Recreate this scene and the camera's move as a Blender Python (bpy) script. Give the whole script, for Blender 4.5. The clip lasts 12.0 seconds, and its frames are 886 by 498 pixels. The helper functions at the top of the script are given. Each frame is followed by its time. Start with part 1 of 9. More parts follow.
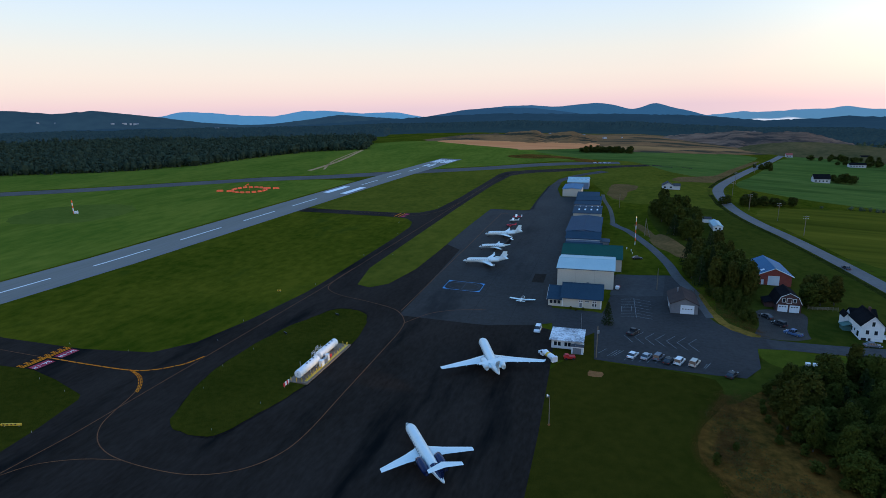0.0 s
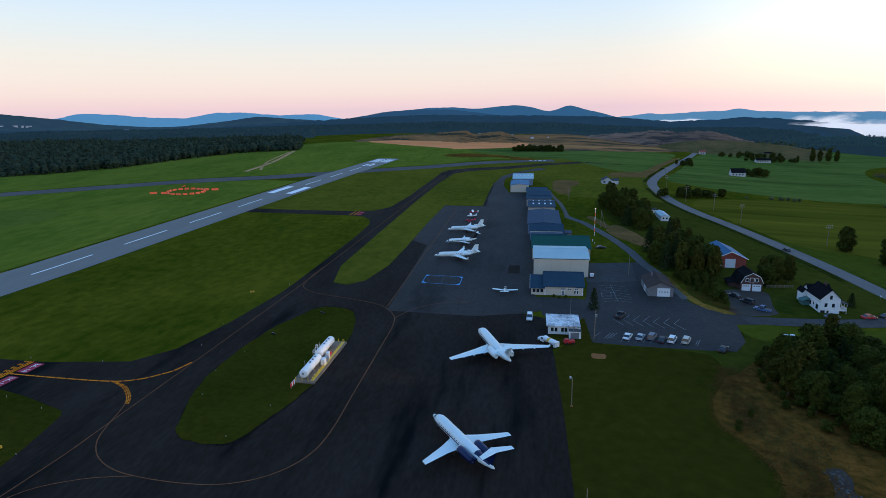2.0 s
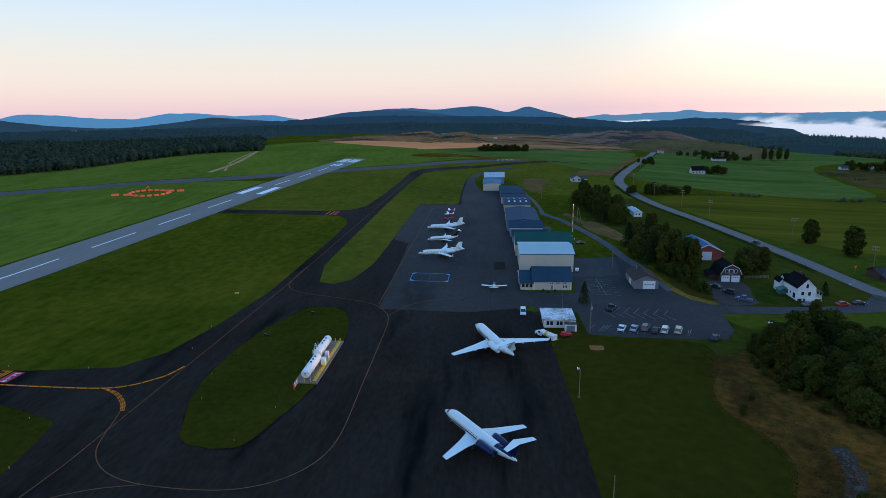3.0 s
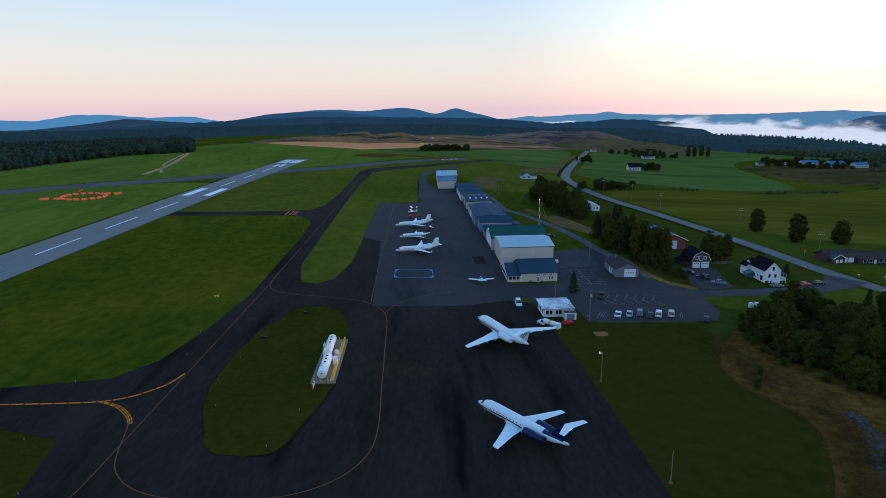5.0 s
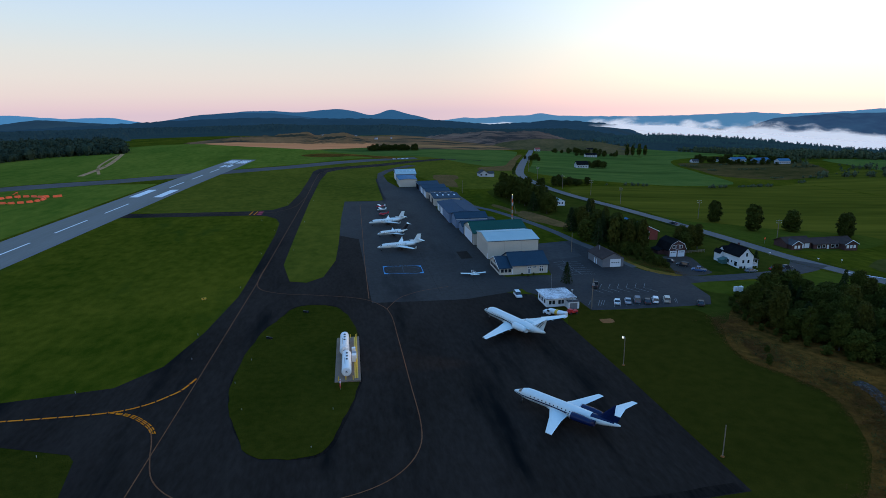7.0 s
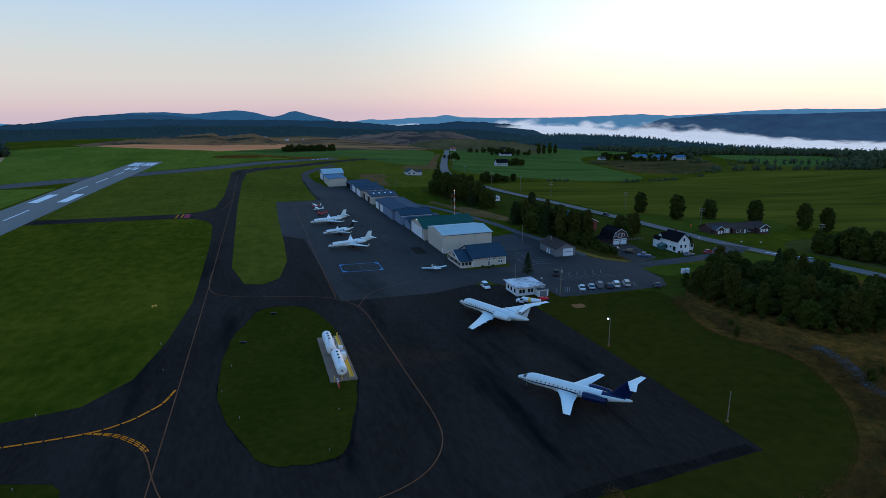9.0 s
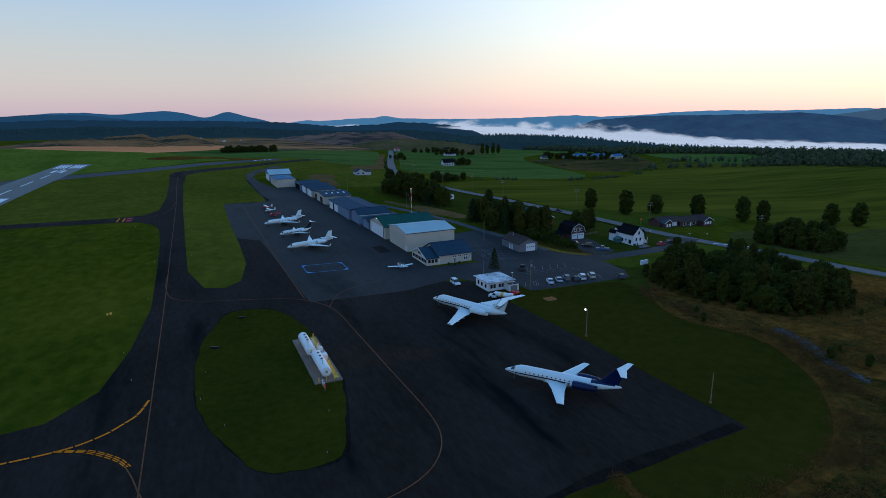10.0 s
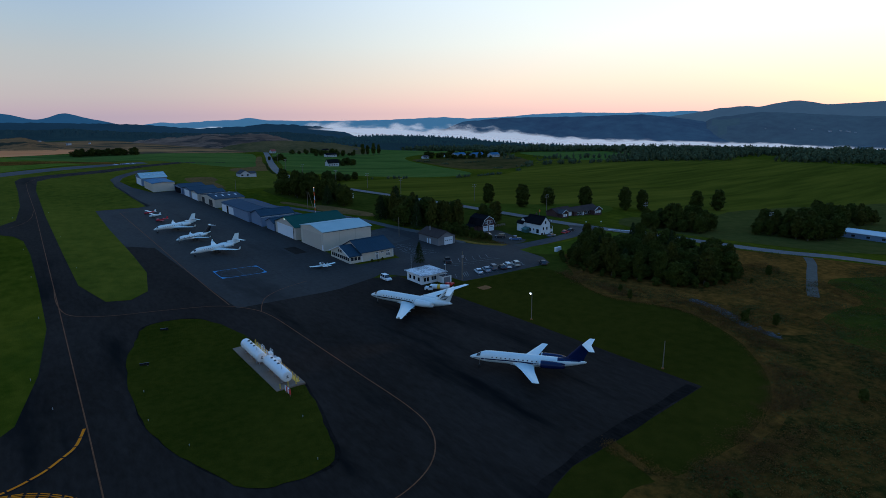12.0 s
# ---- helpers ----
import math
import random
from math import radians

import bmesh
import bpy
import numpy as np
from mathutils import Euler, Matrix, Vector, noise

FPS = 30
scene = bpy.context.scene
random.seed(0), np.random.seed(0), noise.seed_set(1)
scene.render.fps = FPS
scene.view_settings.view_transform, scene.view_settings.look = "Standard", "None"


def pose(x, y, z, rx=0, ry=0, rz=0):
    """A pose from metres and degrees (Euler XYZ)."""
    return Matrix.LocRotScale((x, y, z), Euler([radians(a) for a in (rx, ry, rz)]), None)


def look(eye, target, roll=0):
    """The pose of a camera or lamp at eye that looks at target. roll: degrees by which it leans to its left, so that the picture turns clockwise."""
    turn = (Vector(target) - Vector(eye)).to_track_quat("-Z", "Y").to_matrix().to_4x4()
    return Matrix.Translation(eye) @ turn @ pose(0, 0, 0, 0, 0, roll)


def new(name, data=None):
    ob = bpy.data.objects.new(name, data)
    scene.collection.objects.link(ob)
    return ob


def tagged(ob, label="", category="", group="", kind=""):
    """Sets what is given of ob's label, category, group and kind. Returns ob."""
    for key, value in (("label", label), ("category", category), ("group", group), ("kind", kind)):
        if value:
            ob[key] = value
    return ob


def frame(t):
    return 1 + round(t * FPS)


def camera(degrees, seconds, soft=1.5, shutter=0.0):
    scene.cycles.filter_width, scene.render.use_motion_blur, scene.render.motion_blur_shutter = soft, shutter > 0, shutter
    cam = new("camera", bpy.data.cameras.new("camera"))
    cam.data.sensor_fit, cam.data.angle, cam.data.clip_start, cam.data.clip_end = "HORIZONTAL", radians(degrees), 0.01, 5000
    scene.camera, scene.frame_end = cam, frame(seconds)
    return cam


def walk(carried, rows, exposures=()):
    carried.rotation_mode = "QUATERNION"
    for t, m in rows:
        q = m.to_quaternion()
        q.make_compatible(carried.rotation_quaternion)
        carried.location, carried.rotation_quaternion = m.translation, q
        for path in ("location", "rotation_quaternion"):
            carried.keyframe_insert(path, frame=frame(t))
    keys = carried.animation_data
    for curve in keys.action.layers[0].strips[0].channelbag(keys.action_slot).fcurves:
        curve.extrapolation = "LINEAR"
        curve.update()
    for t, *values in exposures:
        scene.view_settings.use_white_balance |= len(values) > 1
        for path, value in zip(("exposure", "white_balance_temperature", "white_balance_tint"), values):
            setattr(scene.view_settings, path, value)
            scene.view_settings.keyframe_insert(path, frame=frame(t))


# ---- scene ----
# ---------------------------------------------------------------- camera
cam = camera(76.2, 12.0, soft=0.5)
PATH = [  # seconds, x, y, z, yaw, pitch, lean
    (0.0, 12.77, -70.93, 69.52, 17.15, -13.94, -1.20),
    (0.5, 7.34, -72.07, 68.66, 15.39, -13.92, -1.18),
    (1.0, 2.02, -73.14, 67.81, 13.35, -13.90, -1.15),
    (1.5, -3.27, -74.05, 66.99, 11.24, -13.88, -1.13),
    (2.0, -8.54, -74.77, 66.21, 9.13, -13.86, -1.11),
    (2.5, -13.83, -75.28, 65.46, 7.03, -13.85, -1.08),
    (3.0, -19.12, -75.56, 64.75, 4.97, -13.83, -1.06),
    (3.5, -24.42, -75.63, 64.07, 2.98, -13.81, -1.04),
    (4.0, -29.71, -75.51, 63.41, 1.08, -13.79, -1.01),
    (4.5, -34.98, -75.22, 62.77, -0.70, -13.78, -0.99),
    (5.0, -40.19, -74.77, 62.13, -2.37, -13.76, -0.97),
    (5.5, -45.34, -74.17, 61.49, -3.97, -13.74, -0.94),
    (6.0, -50.41, -73.43, 60.84, -5.55, -13.72, -0.92),
    (6.5, -55.37, -72.55, 60.17, -7.19, -13.71, -0.89),
    (7.0, -60.21, -71.52, 59.49, -8.97, -13.69, -0.87),
    (7.5, -64.93, -70.33, 58.78, -10.96, -13.67, -0.85),
    (8.0, -69.52, -68.95, 58.06, -13.20, -13.65, -0.82),
    (8.5, -73.96, -67.37, 57.32, -15.71, -13.64, -0.80),
    (9.0, -78.27, -65.57, 56.57, -18.47, -13.62, -0.78),
    (9.5, -82.44, -63.54, 55.81, -21.46, -13.60, -0.75),
    (10.0, -86.46, -61.29, 55.05, -24.61, -13.58, -0.73),
    (10.5, -90.33, -58.83, 54.30, -27.87, -13.57, -0.71),
    (11.0, -94.05, -56.21, 53.57, -31.18, -13.55, -0.68),
    (11.5, -97.58, -53.53, 52.86, -34.48, -13.53, -0.66),
    (12.0, -100.92, -50.92, 52.18, -37.61, -13.51, -0.64),
]
EXPOSURES = [(0.0, 0.05, 6430, 9), (3.0, 0.01, 6410, 9), (6.0, -0.09, 6250, 8), (9.0, -0.30, 6020, 6.5), (12.0, -0.67, 5750, 5.5)]


def aim(x, y, z, yaw, pitch, lean):
    a, b = radians(yaw), radians(pitch)
    way = Vector((-math.sin(a) * math.cos(b), math.cos(a) * math.cos(b), math.sin(b)))
    return look((x, y, z), Vector((x, y, z)) + way, lean)


walk(cam, [(t, aim(*row)) for t, *row in PATH], EXPOSURES)

# ---------------------------------------------------------------- sky and light: clear dawn, the sun just under the hills
SUN_AZ = 82.0  # degrees clockwise from +y
sunway = Vector((math.sin(radians(SUN_AZ)), math.cos(radians(SUN_AZ)), 0))
world = bpy.data.worlds.new("dawn_sky")
scene.world = world
world.use_nodes = True
wt = world.node_tree
wt.nodes.clear()


def ramp_stops(node, stops):
    el = node.color_ramp.elements
    while len(el) > 1:
        el.remove(el[-1])
    el[0].position, el[0].color = stops[0][0], (*stops[0][1], 1)
    for p, c in stops[1:]:
        e = el.new(p)
        e.color = (*c, 1)


coord = wt.nodes.new("ShaderNodeTexCoord")
sep = wt.nodes.new("ShaderNodeSeparateXYZ")
wt.links.new(coord.outputs["Generated"], sep.inputs[0])
anti = wt.nodes.new("ShaderNodeValToRGB")   # away from the sun, by sine of elevation
ramp_stops(anti, [(0.0, (0.81, 0.61, 0.68)), (0.012, (0.87, 0.66, 0.685)), (0.03, (0.89, 0.74, 0.71)), (0.055, (0.88, 0.79, 0.745)), (0.09, (0.83, 0.81, 0.785)),
                  (0.13, (0.72, 0.81, 0.88)), (0.19, (0.59, 0.76, 1.0)), (0.42, (0.27, 0.57, 1.08)), (1.0, (0.17, 0.44, 0.98))])
glow = wt.nodes.new("ShaderNodeValToRGB")   # towards the sun
ramp_stops(glow, [(0.0, (1.6, 1.0, 0.86)), (0.015, (1.75, 1.12, 0.92)), (0.05, (1.72, 1.35, 1.06)), (0.11, (1.66, 1.56, 1.36)),
                  (0.2, (1.55, 1.62, 1.60)), (0.32, (0.90, 1.15, 1.44)), (0.5, (0.30, 0.60, 1.08)), (1.0, (0.17, 0.44, 0.98))])
wt.links.new(sep.outputs["Z"], anti.inputs[0])
wt.links.new(sep.outputs["Z"], glow.inputs[0])
dot = wt.nodes.new("ShaderNodeVectorMath")
dot.operation = "DOT_PRODUCT"
dot.inputs[1].default_value = sunway
wt.links.new(coord.outputs["Generated"], dot.inputs[0])
near = wt.nodes.new("ShaderNodeMapRange")
near.interpolation_type = "SMOOTHSTEP"
near.inputs["From Min"].default_value, near.inputs["From Max"].default_value = 0.22, 0.98
wt.links.new(dot.outputs["Value"], near.inputs["Value"])
mix = wt.nodes.new("ShaderNodeMix")
mix.data_type = "RGBA"
wt.links.new(near.outputs[0], mix.inputs[0])
wt.links.new(anti.outputs[0], mix.inputs[6])
wt.links.new(glow.outputs[0], mix.inputs[7])
sky = wt.nodes.new("ShaderNodeTexSky")
sky.sky_type = "NISHITA"
sky.sun_disc = False
sky.sun_elevation, sky.sun_rotation = radians(1.5), radians(SUN_AZ)
back1, back2 = wt.nodes.new("ShaderNodeBackground"), wt.nodes.new("ShaderNodeBackground")
back1.inputs["Strength"].default_value, back2.inputs["Strength"].default_value = 0.98, 0.05
wt.links.new(mix.outputs[2], back1.inputs[0])
wt.links.new(sky.outputs[0], back2.inputs[0])
both, wout = wt.nodes.new("ShaderNodeAddShader"), wt.nodes.new("ShaderNodeOutputWorld")
wt.links.new(back1.outputs[0], both.inputs[0])
wt.links.new(back2.outputs[0], both.inputs[1])
wt.links.new(both.outputs[0], wout.inputs[0])

sun = new("sun", bpy.data.lights.new("sun", "SUN"))
sun.data.energy, sun.data.angle, sun.data.color = 0.15, radians(25), (1.0, 0.82, 0.64)
sun.matrix_world = look(sunway * 50 + Vector((0, 0, 9)), (0, 0, 0))


# ---------------------------------------------------------------- materials
def mat(name, col, col2=None, scale=0.4, fine=6.0, rough=0.8, metal=0.0, bump=0.15, bump_scale=8.0, spec=0.4, per=0.0, streak=None, contrast=(0.35, 0.65), deep=0.02):
    """A procedural surface: two colours mixed by wide and fine noise, rough relief; per: spread of value from object to object."""
    m = bpy.data.materials.new(name)
    m.use_nodes = True
    nt = m.node_tree
    bs = nt.nodes["Principled BSDF"]
    col2 = col2 or tuple(c * 0.8 for c in col)
    tc = nt.nodes.new("ShaderNodeTexCoord")
    src = tc.outputs["Object"]
    if streak:
        mp = nt.nodes.new("ShaderNodeMapping")
        mp.inputs["Scale"].default_value = streak
        nt.links.new(src, mp.inputs[0])
        src = mp.outputs[0]

    def noise_at(s, det=4):
        n = nt.nodes.new("ShaderNodeTexNoise")
        n.inputs["Scale"].default_value, n.inputs["Detail"].default_value, n.inputs["Roughness"].default_value = s, det, 0.6
        nt.links.new(src, n.inputs["Vector"])
        return n.outputs["Fac"]

    a, b = noise_at(scale), noise_at(fine)
    add = nt.nodes.new("ShaderNodeMath")
    add.operation = "MULTIPLY_ADD"
    add.inputs[1].default_value = 0.5
    half = nt.nodes.new("ShaderNodeMath")
    half.operation = "MULTIPLY"
    half.inputs[1].default_value = 0.5
    nt.links.new(a, half.inputs[0])
    nt.links.new(b, add.inputs[0])
    nt.links.new(half.outputs[0], add.inputs[2])
    rmp = nt.nodes.new("ShaderNodeMapRange")
    rmp.inputs["From Min"].default_value, rmp.inputs["From Max"].default_value = contrast
    nt.links.new(add.outputs[0], rmp.inputs["Value"])
    mx = nt.nodes.new("ShaderNodeMix")
    mx.data_type = "RGBA"
    mx.inputs[6].default_value, mx.inputs[7].default_value = (*col, 1), (*col2, 1)
    nt.links.new(rmp.outputs[0], mx.inputs[0])
    out = mx.outputs[2]
    if per:
        oi = nt.nodes.new("ShaderNodeObjectInfo")
        hs = nt.nodes.new("ShaderNodeHueSaturation")
        pr = nt.nodes.new("ShaderNodeMapRange")
        pr.inputs["To Min"].default_value, pr.inputs["To Max"].default_value = 1 - per, 1 + per
        nt.links.new(oi.outputs["Random"], pr.inputs["Value"])
        nt.links.new(pr.outputs[0], hs.inputs["Value"])
        nt.links.new(out, hs.inputs["Color"])
        out = hs.outputs[0]
    nt.links.new(out, bs.inputs["Base Color"])
    bs.inputs["Roughness"].default_value, bs.inputs["Metallic"].default_value = rough, metal
    bs.inputs["Specular IOR Level"].default_value = spec
    if bump:
        bp = nt.nodes.new("ShaderNodeBump")
        bp.inputs["Strength"].default_value, bp.inputs["Distance"].default_value = bump, deep
        nt.links.new(noise_at(bump_scale), bp.inputs["Height"])
        nt.links.new(bp.outputs[0], bs.inputs["Normal"])
    return m


def ribbed(name, col, col2, axis, pitch, rough=0.45, metal=0.3, per=0.0, spec=0.3):
    """Ribbed sheet metal with fine waves along one axis and weathering."""
    m = mat(name, col, col2, 0.15, 2.5, rough, metal, 0, spec=spec, per=per, contrast=(0.3, 0.7))
    nt = m.node_tree
    tc, wv, bp = nt.nodes.new("ShaderNodeTexCoord"), nt.nodes.new("ShaderNodeTexWave"), nt.nodes.new("ShaderNodeBump")
    wv.bands_direction = axis
    wv.wave_profile = "SAW"
    wv.inputs["Scale"].default_value = 0.314 / pitch
    bp.inputs["Strength"].default_value, bp.inputs["Distance"].default_value = 0.5, 0.03
    nt.links.new(tc.outputs["Object"], wv.inputs["Vector"])
    nt.links.new(wv.outputs["Fac"], bp.inputs["Height"])
    nt.links.new(bp.outputs[0], nt.nodes["Principled BSDF"].inputs["Normal"])
    return m


def lamp_mat(name, col, power):
    m = bpy.data.materials.new(name)
    m.use_nodes = True
    bs = m.node_tree.nodes["Principled BSDF"]
    bs.inputs["Base Color"].default_value = (*col, 1)
    bs.inputs["Emission Color"].default_value, bs.inputs["Emission Strength"].default_value = (*col, 1), power
    return m


GRASS = mat("mown_grass", (0.034, 0.047, 0.0035), (0.092, 0.085, 0.008), 0.018, 0.24, 0.9, 0, 0.45, 3.0, 0.0, streak=(1.2, 0.8, 1), contrast=(0.38, 0.63), deep=0.25)
MEADOW = mat("bright_meadow_grass", (0.069, 0.106, 0.013), (0.146, 0.158, 0.022), 0.013, 0.13, 0.9, 0, 0.8, 2.0, 0.0, streak=(1.6, 0.6, 1), contrast=(0.37, 0.64), deep=0.3)
MASTGRASS = mat("rough_meadow_grass", (0.066, 0.092, 0.014), (0.110, 0.128, 0.022), 0.03, 0.2, 0.9, 0, 0.8, 2.0, 0.0, contrast=(0.35, 0.65), deep=0.3)
TRACK = mat("pale_track_earth", (0.33, 0.180, 0.085), (0.47, 0.275, 0.14), 0.05, 0.6, 0.95, 0, 0.4, 1.5, 0.0, deep=0.1)
FIRGREEN = mat("rough_grass", (0.040, 0.048, 0.010), (0.092, 0.076, 0.020), 0.0, 0.2, 0.9, 0, 0.6, 2.0, 0.0, deep=0.2)
LAWN = mat("lawn_grass", (0.022, 0.024, 0.003), (0.053, 0.043, 0.006), 0.022, 0.35, 0.9, 0, 0.7, 3.0, 0.0, contrast=(0.30, 0.70), deep=0.25)
# paler copy of the mown grass, distance haze put into its colour
HAZEGRASS = mat("haze_paled_grass", (0.056, 0.064, 0.008), (0.120, 0.110, 0.014), 0.016, 0.2, 0.9, 0, 0.8, 3.0, 0.0, streak=(1.2, 0.8, 1), contrast=(0.37, 0.64), deep=0.25)
OLIVE = mat("olive_bank_grass", (0.060, 0.056, 0.022), (0.150, 0.098, 0.042), 0.02, 0.12, 0.95, 0, 0.6, 0.5, 0.0, deep=0.4)
WALLTRACK = mat("worn_grey_track", (0.090, 0.080, 0.068), (0.140, 0.122, 0.100), 0.05, 0.6, 0.95, 0, 0.4, 1.5, 0.0, deep=0.1)
VERGE = mat("verge_grass", (0.040, 0.056, 0.006), (0.078, 0.086, 0.011), 0.03, 0.3, 0.9, 0, 0.7, 3.0, 0.0, contrast=(0.35, 0.65), deep=0.25)
FARMLAWN = mat("farm_lawn_grass", (0.025, 0.035, 0.005), (0.060, 0.060, 0.009), 0.03, 0.3, 0.9, 0, 0.7, 3.0, 0.0, contrast=(0.35, 0.65), deep=0.25)
SCRUB = mat("dark_scrub_ground", (0.026, 0.025, 0.006), (0.150, 0.066, 0.015), 0.12, 0.7, 0.95, 0, 0.9, 1.2, 0.0, contrast=(0.42, 0.66), deep=0.4)
ISLE = mat("island_grass", (0.022, 0.028, 0.003), (0.051, 0.048, 0.006), 0.045, 0.6, 0.9, 0, 1.0, 3.0, 0.0, deep=0.3)
FIELD = mat("hay_field", (0.054, 0.094, 0.018), (0.112, 0.142, 0.032), 0.012, 0.12, 0.9, 0, 1.0, 1.0, 0.0, streak=(0.5, 1.8, 1), deep=0.5)
CROP = mat("crop_field", (0.044, 0.050, 0.006), (0.138, 0.118, 0.014), 0.007, 0.05, 0.9, 0, 1.0, 0.8, 0.0, streak=(0.22, 2.0, 1), contrast=(0.36, 0.68), deep=0.4)
BRUSH = mat("dry_brush", (0.032, 0.026, 0.006), (0.190, 0.080, 0.017), 0.045, 0.5, 0.95, 0, 0.9, 1.2, 0.0, contrast=(0.38, 0.62), deep=0.4)
EARTHGRASS = mat("dry_tan_grass", (0.060, 0.046, 0.014), (0.215, 0.115, 0.046), 0.05, 0.5, 0.95, 0, 0.6, 1.2, 0.0, contrast=(0.30, 0.70), deep=0.3)
SOIL = mat("bare_soil", (0.19, 0.075, 0.026), (0.29, 0.125, 0.046), 0.1, 1.0, 0.95, 0, 0.5, 1.5, 0.02, deep=0.2)
BANKGRASS = mat("yellow_bank_grass", (0.080, 0.060, 0.012), (0.27, 0.145, 0.030), 0.06, 0.5, 0.95, 0, 0.8, 1.5, 0.0, deep=0.3)
SCRUBLAND = mat("brown_field_scrub", (0.034, 0.034, 0.010), (0.130, 0.078, 0.026), 0.02, 0.14, 0.95, 0, 0.6, 0.6, 0.0, streak=(0.6, 1.6, 1), contrast=(0.36, 0.66), deep=0.4)
QUARRY = mat("quarry_earth", (0.060, 0.036, 0.026), (0.26, 0.150, 0.10), 0.010, 0.06, 0.95, 0, 0.6, 0.08, 0.02, streak=(0.5, 1.5, 3), contrast=(0.34, 0.66), deep=1.5)
TANGRASS = mat("tan_stubble_grass", (0.22, 0.115, 0.045), (0.40, 0.195, 0.080), 0.012, 0.08, 0.95, 0, 0.4, 0.5, 0.0, streak=(0.5, 2.0, 1), deep=0.3)
SAND = mat("stubble_field", (0.60, 0.195, 0.066), (0.74, 0.265, 0.098), 0.008, 0.05, 0.95, 0, 0.3, 0.5, 0.02, streak=(0.4, 2.5, 1), deep=0.3)
HEATH = mat("quarry_heath", (0.088, 0.054, 0.020), (0.34, 0.145, 0.056), 0.010, 0.07, 0.95, 0, 0.4, 0.1, 0.02, streak=(0.8, 1.4, 1), contrast=(0.28, 0.72), deep=0.6)
TARMAC = mat("dark_asphalt", (0.0142, 0.0104, 0.0085), (0.0318, 0.0241, 0.0196), 0.035, 0.7, 0.8, 0, 0.3, 12, 0.015, streak=(1.6, 0.5, 1))

def streaks(m, dark, scale, stretch, turn, lo, hi):
    """Lays soft dark seal-coat streaks over a material's colour."""
    nt = m.node_tree
    bs = nt.nodes["Principled BSDF"]
    tc, mp, nz, mr, mx = (nt.nodes.new(k) for k in ("ShaderNodeTexCoord", "ShaderNodeMapping", "ShaderNodeTexNoise", "ShaderNodeMapRange", "ShaderNodeMix"))
    mp.inputs["Scale"].default_value, mp.inputs["Rotation"].default_value = stretch, (0, 0, radians(turn))
    nz.inputs["Scale"].default_value, nz.inputs["Detail"].default_value, nz.inputs["Roughness"].default_value = scale, 5, 0.62
    mr.interpolation_type = "SMOOTHSTEP"
    mr.inputs["From Min"].default_value, mr.inputs["From Max"].default_value = lo, hi
    mx.data_type = "RGBA"
    mx.inputs[7].default_value = (*dark, 1)
    old = bs.inputs["Base Color"].links[0].from_socket
    nt.links.new(tc.outputs["Object"], mp.inputs[0])
    nt.links.new(mp.outputs[0], nz.inputs["Vector"])
    nt.links.new(nz.outputs["Fac"], mr.inputs["Value"])
    nt.links.new(mr.outputs[0], mx.inputs[0])
    nt.links.new(old, mx.inputs[6])
    nt.links.new(mx.outputs[2], bs.inputs["Base Color"])


streaks(TARMAC, (0.0045, 0.0052, 0.0056), 0.07, (1.0, 0.16, 1.0), 4, 0.53, 0.68)
RAMP = mat("worn_asphalt", (0.023, 0.0215, 0.0205), (0.044, 0.041, 0.039), 0.05, 0.9, 0.75, 0, 0.3, 12, 0.06, streak=(1.0, 0.6, 1))
OLDRUN = mat("old_runway_asphalt", (0.088, 0.080, 0.072), (0.130, 0.116, 0.104), 0.03, 0.5, 0.85, 0, 0.2, 12, 0.0, streak=(1, 1, 1))
RUNWAY = mat("runway_asphalt", (0.125, 0.117, 0.098), (0.165, 0.156, 0.142), 0.03, 0.6, 0.85, 0, 0.2, 12, 0.3, streak=(2.5, 0.15, 1))
streaks(FIELD, (0.046, 0.074, 0.016), 0.012, (0.5, 2.2, 1.0), 10, 0.50, 0.70)
streaks(HEATH, (0.034, 0.032, 0.018), 0.016, (0.6, 1.6, 3.0), 8, 0.46, 0.60)
streaks(QUARRY, (0.040, 0.034, 0.030), 0.018, (0.7, 1.5, 4.0), -10, 0.48, 0.62)
streaks(RAMP, (0.013, 0.013, 0.0135), 0.05, (1.0, 0.3, 1.0), 0, 0.52, 0.72)
streaks(GRASS, (0.138, 0.116, 0.010), 0.026, (1.0, 0.7, 1.0), 20, 0.58, 0.78)
streaks(GRASS, (0.036, 0.052, 0.006), 0.05, (1.0, 0.5, 1.0), -12, 0.56, 0.76)
streaks(MEADOW, (0.070, 0.098, 0.012), 0.016, (1.4, 0.32, 1.0), -3, 0.52, 0.74)
ROAD = mat("road_asphalt", (0.105, 0.100, 0.098), (0.145, 0.137, 0.133), 0.05, 0.7, 0.8, 0, 0.25, 12, 0.06)
LANE = mat("lane_asphalt", (0.044, 0.042, 0.042), (0.070, 0.067, 0.066), 0.05, 0.7, 0.8, 0, 0.25, 12, 0.02)
DRIVE = mat("drive_asphalt", (0.075, 0.071, 0.069), (0.112, 0.106, 0.102), 0.05, 0.7, 0.85, 0, 0.25, 12, 0.02)
LOT = mat("car_park_asphalt", (0.026, 0.0245, 0.0245), (0.050, 0.047, 0.046), 0.05, 0.9, 0.8, 0, 0.3, 12, 0.06)
GRAVEL = mat("gravel", (0.040, 0.033, 0.029), (0.074, 0.062, 0.054), 0.15, 2.5, 0.95, 0, 0.5, 9, 0.02)
WHITEPAINT = mat("road_paint_white", (0.62, 0.62, 0.62), (0.80, 0.80, 0.80), 0.3, 2.5, 0.7, 0, 0.1, 10)
